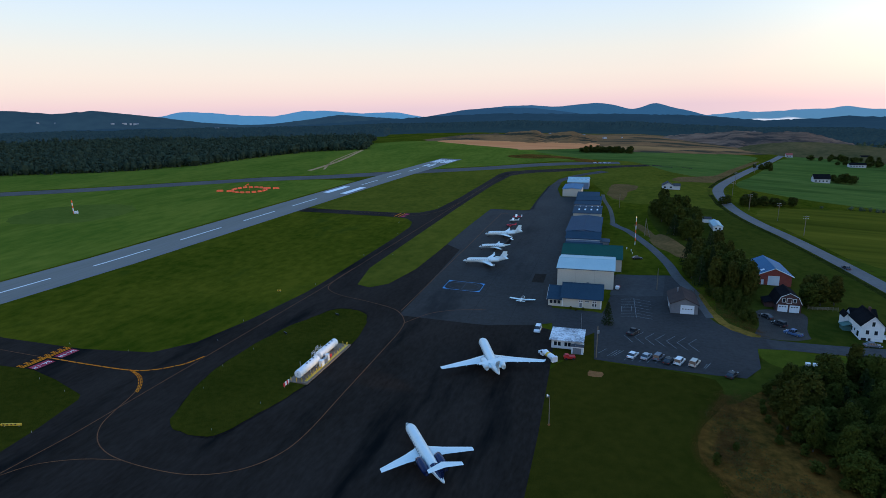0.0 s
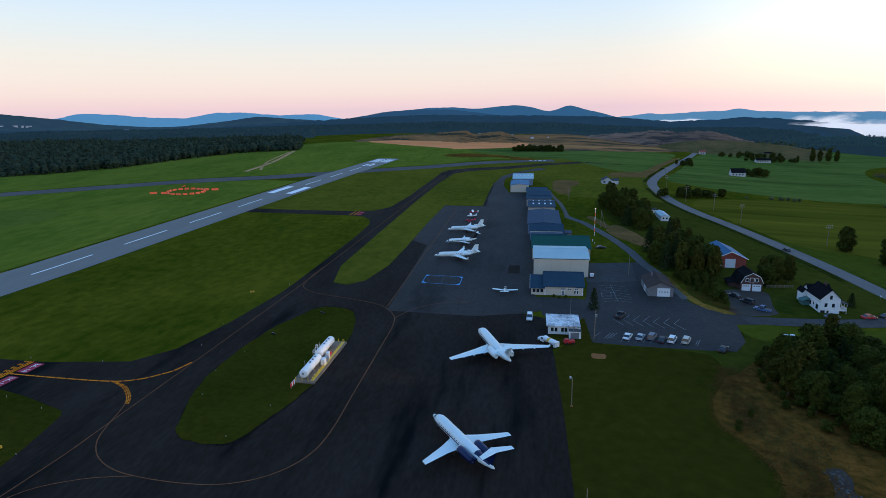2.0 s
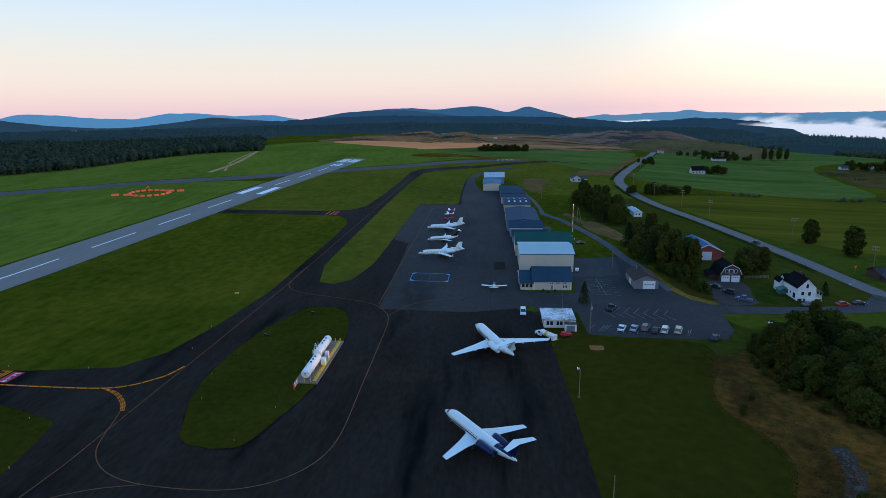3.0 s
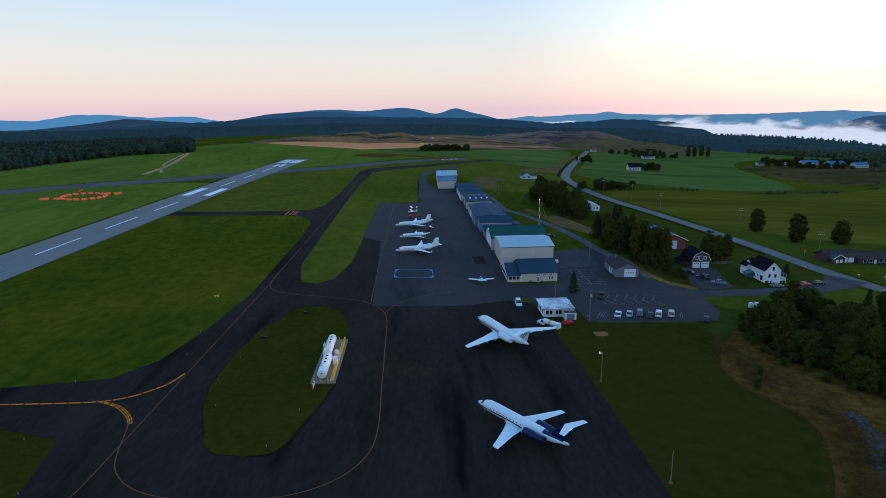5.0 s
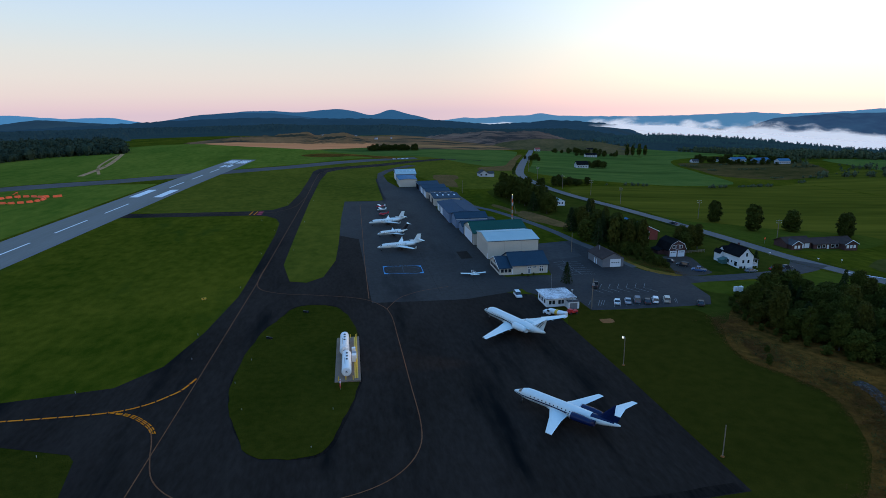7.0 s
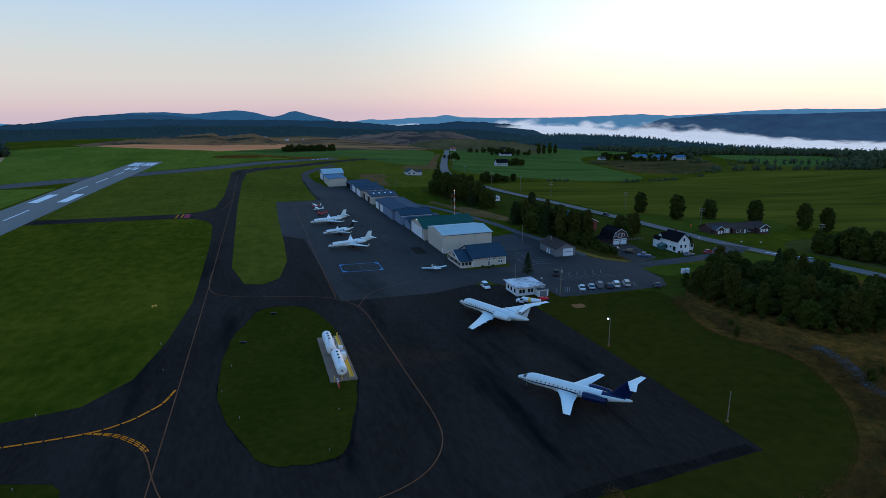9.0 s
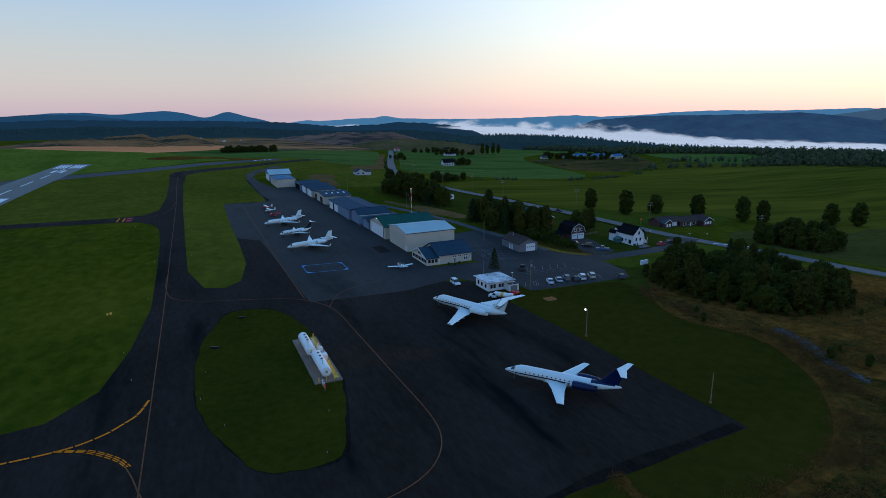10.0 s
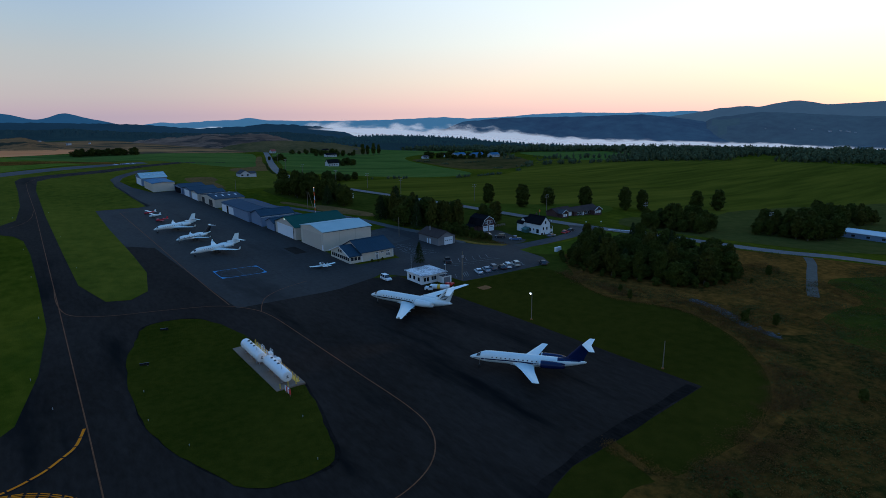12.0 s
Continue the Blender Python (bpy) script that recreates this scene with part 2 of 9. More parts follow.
FADED = mat("faded_white_paint", (0.11, 0.11, 0.115), (0.30, 0.30, 0.31), 0.3, 2.0, 0.8, 0, 0.1, 10, spec=0.03)
FADEDRING = mat("worn_ring_paint", (0.030, 0.034, 0.038), (0.085, 0.10, 0.12), 0.3, 2.0, 0.8, 0, 0.1, 10, spec=0.03)
YELLOWPAINT = mat("road_paint_yellow", (0.62, 0.155, 0.005), (0.76, 0.23, 0.008), 0.3, 2.5, 0.7, 0, 0.1, 10, spec=0.03)
FADEDYELLOW = mat("faded_yellow_paint", (0.108, 0.045, 0.022), (0.205, 0.090, 0.044), 0.3, 1.5, 0.8, 0, 0.1, 10, spec=0.03)
REDPAINT = mat("red_ground_paint", (0.28, 0.03, 0.05), (0.40, 0.05, 0.08), 0.4, 2.5, 0.7, 0, 0.1, 10, spec=0.03)
BLUEPAINT = mat("blue_ground_paint", (0.06, 0.21, 0.42), (0.10, 0.31, 0.56), 0.4, 2.5, 0.7, 0, 0.1, 10, spec=0.03)
SEAL = mat("fresh_sealcoat", (0.0100, 0.0086, 0.0078), (0.0215, 0.0162, 0.0136), 0.10, 0.8, 0.8, 0, 0.2, 10, 0.0, streak=(2.0, 0.6, 1), contrast=(0.38, 0.60))
BLACKPAINT = mat("black_ground_paint", (0.01, 0.01, 0.011), (0.02, 0.02, 0.02), 0.4, 2.5, 0.7, 0, 0.1, 10, spec=0.03)


# ---------------------------------------------------------------- building helpers
def part(name, bm, material, parent=None, label="", smooth=False):
    me = bpy.data.meshes.new(name)
    bmesh.ops.recalc_face_normals(bm, faces=bm.faces[:])
    bm.to_mesh(me)
    bm.free()
    me.materials.append(material)
    if smooth:
        me.polygons.foreach_set("use_smooth", [True] * len(me.polygons))
    ob = new(name, me)
    if parent is not None:
        ob.parent = parent
    if label:
        ob["label"] = label
    return ob


def shared(name, me, parent, m):
    """Another object on a mesh that exists."""
    ob = new(name, me)
    ob.parent = parent
    ob.matrix_basis = m
    return ob


def base(name, x, y, label, category, rz=0.0, group="", z=None):
    ob = new(name)
    ob.matrix_basis = pose(x, y, gz(x, y) if z is None else z, 0, 0, rz)
    return tagged(ob, label, category, group)


def B():
    return bmesh.new()


def box(bm, x0, x1, y0, y1, z0, z1, bevel=0.0):
    v = [bm.verts.new((x, y, z)) for z in (z0, z1) for x, y in ((x0, y0), (x1, y0), (x1, y1), (x0, y1))]
    fs = [bm.faces.new([v[i] for i in f]) for f in ((3, 2, 1, 0), (4, 5, 6, 7), (0, 1, 5, 4), (1, 2, 6, 5), (2, 3, 7, 6), (3, 0, 4, 7))]
    if bevel:
        bmesh.ops.bevel(bm, geom=list({e for f in fs for e in f.edges}), offset=bevel, segments=2, affect="EDGES")
    return bm


def prism(bm, pts, a, b, axis="z"):
    """A flat outline pushed along an axis from a to b. Outline pairs are (x, y), (x, z) or (y, z)."""
    def at(p, d):
        return {"z": (p[0], p[1], d), "y": (p[0], d, p[1]), "x": (d, p[0], p[1])}[axis]
    lo, hi = [bm.verts.new(at(p, a)) for p in pts], [bm.verts.new(at(p, b)) for p in pts]
    n = len(pts)
    bm.faces.new(lo[::-1])
    bm.faces.new(hi)
    for i in range(n):
        bm.faces.new((lo[i], lo[(i + 1) % n], hi[(i + 1) % n], hi[i]))
    return bm


def tube(bm, p, q, r0, r1=None, n=8, caps=True):
    p, q = Vector(p), Vector(q)
    r1 = r0 if r1 is None else r1
    turn = (q - p).to_track_quat("Z", "Y")
    rings = []
    for c, r in ((p, r0), (q, r1)):
        rings.append([bm.verts.new(c + turn @ Vector((r * math.cos(2 * math.pi * i / n), r * math.sin(2 * math.pi * i / n), 0))) for i in range(n)])
    for i in range(n):
        bm.faces.new((rings[0][i], rings[0][(i + 1) % n], rings[1][(i + 1) % n], rings[1][i]))
    if caps:
        bm.faces.new(rings[0][::-1])
        bm.faces.new(rings[1])
    return bm


def loft(bm, rings, closed=True):
    """Joins rings of points, each a list of equal length."""
    vs = [[bm.verts.new(p) for p in ring] for ring in rings]
    n = len(vs[0])
    for a, b in zip(vs, vs[1:]):
        for i in range(n):
            bm.faces.new((a[i], a[(i + 1) % n], b[(i + 1) % n], b[i]))
    if closed:
        bm.faces.new(vs[0][::-1])
        bm.faces.new(vs[-1])
    return bm


# ---------------------------------------------------------------- the lie of the land
def sstep(a, b, v):
    q = min(1.0, max(0.0, (v - a) / (b - a)))
    return q * q * (3 - 2 * q)


def clip(v, b):
    return min(max(v, 0.0), b)


def gz(x, y):
    f = 1 - 0.9 * sstep(30, 260, x)
    z = 0.034 * clip(-(x + 30), 260) - 0.045 * clip(x - 45, 330) + (0.015 * clip(y - 120, 250) + 0.008 * clip(y - 370, 400)) * f
    d = math.hypot(x + 47, y + 66)
    if d > 700:
        w = sstep(700, 1500, d)
        az = math.degrees(math.atan2(x + 47, y + 66))
        valley = sstep(20, 40, az) * (1 - sstep(95, 130, az))
        z += -84 * sstep(950, 1800, d) * valley
        z += w * (1 - valley) * (2.0 + 9 * noise.noise((x * 0.0011, y * 0.0011, 3.1)) + 4 * noise.noise((x * 0.004, y * 0.004, 8.1)))
        z -= 45 * sstep(1700, 2900, d) * (1 - valley)
        z -= 26 * sstep(1500, 3500, d) * (1 - valley) * sstep(-60, -20, -abs(az + 48) + 10)
    return z


def axis_steps(lo, hi, step, far, grow=1.35):
    near_ = list(np.arange(lo, hi + 0.1, step))
    left, right, s = [], [], step
    while (left[-1] if left else lo) > -far:
        s *= grow
        left.append((left[-1] if left else lo) - min(s, 180))
    s = step
    while (right[-1] if right else hi) < far:
        s *= grow
        right.append((right[-1] if right else hi) + min(s, 180))
    return sorted(set([float(v) for v in left[::-1] + near_ + right] + [45.0]))


def make_ground():
    xs, ys = axis_steps(-760, 640, 10, 4700), axis_steps(-300, 1300, 10, 4700)
    verts = [(x, y, gz(x, y)) for y in ys for x in xs]
    n = len(xs)
    faces = [(j * n + i, j * n + i + 1, j * n + n + i + 1, j * n + n + i) for j in range(len(ys) - 1) for i in range(n - 1)]
    me = bpy.data.meshes.new("ground")
    me.from_pydata(verts, [], faces)
    me.polygons.foreach_set("use_smooth", [True] * len(me.polygons))
    me.materials.append(GRASS)
    return tagged(new("ground", me), "mown green airfield grass and rolling meadow land", "ground", kind="structure")


def smooth_line(pts, n=8, loop=True):
    """A rounded outline through control points (Catmull-Rom)."""
    out, k = [], len(pts)
    for i in range(k if loop else k - 1):
        p = [Vector((*pts[(i + j) % k if loop else min(max(i + j, 0), k - 1)][:2], 0)) for j in (-1, 0, 1, 2)]
        for s in range(n):
            t = s / n
            out.append(tuple((0.5 * ((2 * p[1]) + (p[2] - p[0]) * t + (2 * p[0] - 5 * p[1] + 4 * p[2] - p[3]) * t * t + (3 * p[1] - p[0] - 3 * p[2] + p[3]) * t ** 3))[:2]))
    if not loop:
        out.append(tuple(pts[-1][:2]))
    return out


def drape(bm, off, step):
    """Cuts a flat mesh by a grid and lays it on the land."""
    xs, ys = [v.co.x for v in bm.verts], [v.co.y for v in bm.verts]
    for vals, nrm in ((xs, (1, 0, 0)), (ys, (0, 1, 0))):
        cuts = list(np.arange(math.ceil(min(vals) / step) * step, max(vals), step))
        if nrm[0] and min(vals) < 45 < max(vals):
            cuts.append(45.0)
        for c in cuts:
            bmesh.ops.bisect_plane(bm, geom=bm.verts[:] + bm.edges[:] + bm.faces[:], dist=1e-4, plane_co=(c * nrm[0], c * nrm[1], 0), plane_no=nrm)
    for v in bm.verts:
        v.co.z = gz(v.co.x, v.co.y) + off
    bm.normal_update()
    for f in bm.faces:
        if f.normal.z < 0:
            f.normal_flip()


def sheet(name, pts, off, material, label, category="pavement", step=10, rough_edge=0.0, kind="structure", parent=None):
    bm = B()
    if rough_edge:
        pts = [(x + rough_edge * noise.noise((x * 0.4, y * 0.4, 1)), y + rough_edge * noise.noise((x * 0.4, y * 0.4, 9))) for x, y in pts]
    f = bm.faces.new([bm.verts.new((x, y, 0)) for x, y in pts])
    bmesh.ops.triangulate(bm, faces=[f])
    drape(bm, off, step)
    me = bpy.data.meshes.new(name)
    bm.to_mesh(me)
    bm.free()
    me.materials.append(material)
    ob = new(name, me)
    if parent:
        ob.parent = parent
        if label:
            ob["label"] = label
        return ob
    return tagged(ob, label, category, kind=kind)


def ribbon(pts, w):
    """The outline of a stripe of that width along a line; w may be a list."""
    ws = w if isinstance(w, (list, tuple)) else [w] * len(pts)
    L, R = [], []
    for i, p in enumerate(pts):
        a, b = Vector(pts[max(i - 1, 0)][:2]), Vector(pts[min(i + 1, len(pts) - 1)][:2])
        d = (b - a).normalized()
        n = Vector((-d.y, d.x)) * ws[i] / 2
        L.append((p[0] + n.x, p[1] + n.y))
        R.append((p[0] - n.x, p[1] - n.y))
    return L, R


def stripe(bm, pts, w, off):
    """A painted line along pts, on the land, in short pieces."""
    fine = [pts[0]]
    for a, b in zip(pts, pts[1:]):
        k = max(1, int(math.dist(a, b) // 6))
        fine += [(a[0] + (b[0] - a[0]) * s / k, a[1] + (b[1] - a[1]) * s / k) for s in range(1, k + 1)]
    L, R = ribbon(fine, w)
    vl = [bm.verts.new((x, y, gz(x, y) + off)) for x, y in L]
    vr = [bm.verts.new((x, y, gz(x, y) + off)) for x, y in R]
    for i in range(len(fine) - 1):
        bm.faces.new((vr[i], vr[i + 1], vl[i + 1], vl[i]))


def dashed(bm, pts, w, off, dash, gap):
    """Dashes along a line."""
    run, on, cur, left = [], True, [pts[0]], dash
    for a, b in zip(pts, pts[1:]):
        a, b = Vector(a[:2]), Vector(b[:2])
        while (b - a).length > left:
            a = a + (b - a).normalized() * left
            if on:
                cur.append(tuple(a))
                stripe(bm, cur, w, off)
            on = not on
            cur, left = [tuple(a)], (dash if on else gap)
        left -= (b - a).length
        cur.append(tuple(b))
    if on and len(cur) > 1:
        stripe(bm, cur, w, off)


def painted(name, bm, material, label, parent):
    return part(name, bm, material, parent, label)


def band(name, pts, w, off, material, label, category="road", step=10):
    """A road along a line."""
    L, R = ribbon(pts, w)
    bm = B()
    vl, vr = [bm.verts.new((x, y, 0)) for x, y in L], [bm.verts.new((x, y, 0)) for x, y in R]
    for i in range(len(pts) - 1):
        bm.faces.new((vr[i], vr[i + 1], vl[i + 1], vl[i]))
    drape(bm, off, step)
    me = bpy.data.meshes.new(name)
    bm.to_mesh(me)
    bm.free()
    me.materials.append(material)
    return tagged(new(name, me), label, category, kind="structure")


ground = make_ground()
# ---------------------------------------------------------------- airfield pavement
def rc(y):
    """x of the runway's centre line."""
    return -209.5 + 0.0535 * y


runway = band("runway", [(rc(y), y) for y in (-420, -200, 0, 200, 400, 590)], 26, 0.07, RUNWAY, "pale grey asphalt runway with white markings", "runway")
taxi_pts = [(-104.5, -60), (-106, 1), (-107, 10), (-109.5, 22), (-111, 24), (-124, 28), (-135, 30.5), (-150, 29), (-196, 27), (-196, 47), (-163, 43.5), (-134, 44.5), (-113, 49), (-106, 59),
            (-101.5, 80), (-98.5, 110), (-98, 150), (-98, 200), (-99, 228), (-102, 240), (-108, 248), (-119, 250.5), (-174, 247), (-192, 245), (-192, 259), (-174, 258), (-120, 263), (-107, 268),
            (-100, 282), (-97, 330), (-96, 400), (-96, 470), (-92, 492), (-75, 512), (-40, 540), (0, 572), (40, 590), (90, 590), (90, 578), (45, 574), (10, 556), (-30, 522), (-65, 495),
            (-58, 470), (-60, 300), (-60, 200), (-54, 140), (-54, 110), (-20, 108), (-3, 100), (-1.5, 70), (-0.6, 40), (0, -2), (-40, -3.3), (-60, -9), (-80, -22), (-92, -60)]
taxiway = sheet("taxiway", taxi_pts, 0.045, TARMAC, "dark smooth asphalt taxiway and apron", "taxiway", rough_edge=0.3)
old_apron = sheet("apron", [(-56, 99.5), (-25, 100), (-10, 104), (-3, 108), (-7, 124), (-7, 190), (-9, 215), (-11, 260), (-8, 300), (-9, 345), (-12, 358), (-26, 358), (-32, 395), (-33, 438), (-27, 463), (-14, 490), (6, 516), (-2, 528), (-17, 504), (-28.5, 482), (-37, 454), (-39.6, 414),
                            (-40, 330), (-38, 300), (-44, 296), (-67.5, 294), (-67.8, 240), (-67.6, 197), (-58.8, 189), (-57.6, 150)], 0.075, RAMP, "worn grey asphalt parking apron with seams", "apron", rough_edge=0.3)
strip = sheet("grass_strip", smooth_line([(-84, 125.5), (-88.3, 147), (-88.3, 190), (-88, 290), (-86.5, 400), (-83, 462), (-73, 484), (-50, 503), (-30.5, 487), (-38.5, 455), (-41, 414), (-41.4, 340), (-40.8, 300), (-45, 296.5), (-66, 295), (-67.5, 240), (-68, 180), (-68.5, 152), (-72.5, 130), (-78, 123.5)], 1), 0.11, HAZEGRASS, "mown grass strip between taxiway and apron", "grass", rough_edge=0.4)
ISLAND = [(-79, 98), (-83, 88.5), (-87, 75), (-88.8, 55), (-88, 41), (-85, 30), (-81, 20.5), (-75, 18), (-68, 19.4), (-64.4, 30), (-61.2, 44), (-61, 60), (-61.6, 79), (-66, 94.5), (-72, 99)]
ISLAND = smooth_line(ISLAND, 5)
island = sheet("grass_island", ISLAND, 0.11, ISLE, "mown oval grass island inside the taxiway loop", "grass", rough_edge=0.5)
cross = band("crosswind_runway", [(-560, 190), (-400, 281), (-310, 342), (-240, 393), (-175, 459), (-120, 510), (-75, 562), (-43, 589), (-14, 603), (16, 606)], 24, 0.055, OLDRUN, "weathered disused asphalt runway crossing the field", "runway")
for line, shift in (([(-1.3, -0.4), (-20, -1.0), (-36, -1.6), (-46, -3.4), (-58, -8), (-76, -19)], 0.3), (ISLAND + ISLAND[:1], 0.9)):
    fine_line = [(a[0] + (b[0] - a[0]) * k / 4, a[1] + (b[1] - a[1]) * k / 4) for a, b in zip(line, line[1:]) for k in range(4)] + [line[-1]]
    left, right = ribbon(fine_line, [2.3 + 1.8 * noise.noise((p[0] * 0.11, p[1] * 0.11, 7.7)) for p in fine_line])
    for k in range(0, len(fine_line) - 1):
        quad_ = [left[k], left[k + 1], right[k + 1], right[k]]
        mx, my = sum(p[0] for p in quad_) / 4, sum(p[1] for p in quad_) / 4
        dx, dy = fine_line[k + 1][0] - fine_line[k][0], fine_line[k + 1][1] - fine_line[k][1]
        n_ = math.hypot(dx, dy)
        sheet("seal_coat", [(p[0] - dy / n_ * shift, p[1] + dx / n_ * shift) for p in quad_], 0.06, SEAL, "darker fresh seal coat", step=30, parent=taxiway)
seam = B()
for xs in (-47, -33, -19):
    stripe(seam, [(xs, 104), (xs - 0.6, 200), (xs - 1, 285)], 0.09, 0.085)
for ys in (128, 172, 208, 246):
    stripe(seam, [(-60 + (150 - ys) * 0.02, ys), (-13, ys)], 0.09, 0.085)
painted("crack_seal", seam, BLACKPAINT, "dark tar-sealed joints in the asphalt", old_apron)

# white runway paint
for k in range(-7, 9):
    y0 = 112 - 0.2 + k * 49.6
    if 300 < y0 < 350:
        continue
    bm = B()
    stripe(bm, [(rc(y0), y0), (rc(y0 + 30.5), y0 + 30.5)], 0.9, 0.09)
    painted("centre_stripe", bm, WHITEPAINT, "", runway)
for s in (-7.2, 7.2):
    bm = B()
    stripe(bm, [(rc(316) + s, 316), (rc(349) + s, 349)], 5.2, 0.09)
    painted("aiming_block", bm, WHITEPAINT, "broad white aiming bar", runway)
for s in (-9.6, -7.1, -4.6, -2.1, 2.1, 4.6, 7.1, 9.6):
    bm = B()
    stripe(bm, [(rc(545) + s, 545), (rc(578) + s, 578)], 1.7, 0.09)
    painted("threshold_bar", bm, WHITEPAINT, "", runway)
for s in (-3.2, 3.2):
    bm = B()
    stripe(bm, [(rc(505) + s, 505), (rc(525) + s, 525)], 2.6, 0.09)
    painted("threshold_bar", bm, WHITEPAINT, "", runway)

for k in range(4):
    bm = B()
    stripe(bm, [(-12 + k * 5.2, 604.5), (-9.2 + k * 5.2, 606)], 5.0 - 1.6 * (k % 2), 0.085)
    painted("end_mark", bm, WHITEPAINT, "", cross)
# yellow taxi lines
loop_line = smooth_line([(-110, 38.2), (-105, 36.2), (-100.8, 32.2), (-98.6, 27), (-97, 21), (-94.8, 15), (-91, 10.5), (-86, 7.6), (-80, 6.2), (-71, 5.8), (-63, 6.8), (-56, 10.5), (-51.3, 17), (-49.6, 26), (-49.9, 45), (-50.4, 70), (-51, 88), (-53.5, 97), (-60, 104.5), (-73, 109), (-85, 112), (-93, 118), (-95, 130), (-94.6, 145)], 5, loop=False)
bm = B()
stripe(bm, loop_line, 0.22, 0.1)
painted("taxi_line", bm, FADEDYELLOW, "thin worn yellow taxi guide line", taxiway)
bm = B()
stripe(bm, [(-100.5, -20), (-97.5, 10), (-96.5, 50), (-95, 120), (-93.5, 200), (-91.5, 300), (-90.8, 400), (-89.8, 455), (-82, 484), (-50, 514), (0, 562), (50, 583)], 0.22, 0.1)
painted("taxi_line", bm, FADEDYELLOW, "thin worn yellow taxi guide line", taxiway)
for line in ([(-98.5, -5), (-95, 0), (-88, 4), (-80, 6.2)], [(-52, 93), (-49.5, 99), (-46, 105), (-39, 110.5), (-29, 114.5)], [(-150, 256.5), (-115, 257), (-103, 262), (-95, 280), (-91.8, 310)], [(-196, 38), (-165, 37), (-140, 37)]):
    bm = B()
    stripe(bm, smooth_line(line, 5, loop=False), 0.2, 0.1)
    painted("taxi_line", bm, FADEDYELLOW, "thin worn yellow taxi guide line", taxiway)
for line, w in (([(-139, 37.2), (-124, 37.4), (-110, 38.2), (-104, 40.5), (-100.5, 43.8), (-98.5, 46.5), (-96.9, 51.5)], 0.46),):
    ln = smooth_line(line, 6, loop=False)
    bm = B()
    stripe(bm, ln, w * 1.7, 0.095)
    painted("line_border", bm, BLACKPAINT, "", taxiway)
    bm = B()
    dashed(bm, ln, w, 0.105, 2.6, 0.3)
    painted("enhanced_line", bm, YELLOWPAINT, "bright yellow dashed lead-in line edged black", taxiway)
for o in (-1.0, 0.0, 1.0):
    arc = smooth_line([(-110.2, 38.4 + o * 0.1), (-105 + o * 0.15, 36.2 + o * 0.36), (-100.8 + o * 0.32, 32.2 + o * 0.22), (-99 + o * 0.38, 29.2)], 6, loop=False)
    bm = B()
    dashed(bm, arc, 0.2, 0.11, 1.4, 0.4)
    painted("enhanced_line", bm, YELLOWPAINT, "bright yellow dashed lead-in line", taxiway)
# holding position: two solid and two dashed bars
for i, d in enumerate((0.0, 0.75, 1.5, 2.25)):
    bm = B()
    line = [(-138.2 - d, 30.3), (-137.4 - d, 44.2)]
    if i < 2:
        stripe(bm, line, 0.42, 0.105)
    else:
        dashed(bm, line, 0.42, 0.105, 1.0, 0.9)
    painted("hold_bar", bm, YELLOWPAINT, "yellow holding position bar", taxiway)
for yc in (33.4, 41.0):
    bm = B()
    stripe(bm, [(-135.4, yc - 2.7), (-135.1, yc + 2.7)], 3.0, 0.1)
    panel = painted("red_panel", bm, REDPAINT, "red painted runway designation panel", taxiway)
    cu = bpy.data.curves.new("designation", "FONT")
    cu.body, cu.size, cu.align_x, cu.align_y = "36-18", 2.2, "CENTER", "CENTER"
    tmp = new("designation", cu)
    me = tmp.to_mesh().copy()
    bpy.data.objects.remove(tmp)
    me.materials.append(WHITEPAINT)
    tx = new("designation", me)
    tx.parent = panel
    tx["label"] = "white painted figures 36-18"
    tx.matrix_basis = pose(-135.25, yc, gz(-135.25, yc) + 0.115, 0, 0, 268)
# wide taxi surface marking near the runway link
bm = B()
stripe(bm, [(-118, 251.5), (-117.5, 262)], 0.6, 0.1)
stripe(bm, [(-115.5, 251.5), (-115, 262.5)], 0.6, 0.1)
painted("hold_bar", bm, YELLOWPAINT, "yellow holding position bar", taxiway)
bm = B()
stripe(bm, [(-113, 252), (-112.6, 256)], 2.6, 0.1)
stripe(bm, [(-113, 258), (-112.6, 262)], 2.6, 0.1)
painted("red_panel", bm, REDPAINT, "red painted runway designation panel", taxiway)

# landing square: blue frame with corner triangles and an oval
hx0, hx1, hy0, hy1 = -50.3, -35.6, 131.8, 142.0
bm = B()
for a, b in (((hx0, hy0), (hx1, hy0)), ((hx1, hy0), (hx1, hy1)), ((hx1, hy1), (hx0, hy1)), ((hx0, hy1), (hx0, hy0))):
    stripe(bm, [a, b], 0.24, 0.1)
for cx, cy, sx, sy in ((hx0, hy0, 1, 1), (hx1, hy0, -1, 1), (hx1, hy1, -1, -1), (hx0, hy1, 1, -1)):
    bm.faces.new([bm.verts.new((px, py, gz(px, py) + 0.11)) for px, py in ((cx, cy), (cx + 1.9 * sx, cy), (cx, cy + 1.9 * sy))])
painted("square_frame", bm, BLUEPAINT, "blue painted square with filled corners", old_apron)
bm = B()
ring = [(-42.95 + 6.2 * math.cos(a), 136.9 + 4.1 * math.sin(a)) for a in np.linspace(0, 2 * math.pi, 33)]
stripe(bm, ring, 0.28, 0.1)
stripe(bm, [(-42.95, 132.6), (-42.95, 141.2)], 0.25, 0.1)
painted("square_ring", bm, FADEDRING, "faded thin oval line", old_apron)
bm = B()
stripe(bm, [(-57, 104), (-57.2, 150), (-56.8, 200), (-56.5, 282)], 0.25, 0.1)
stripe(bm, [(-56.5, 282), (-52, 283.5)], 0.25, 0.1)
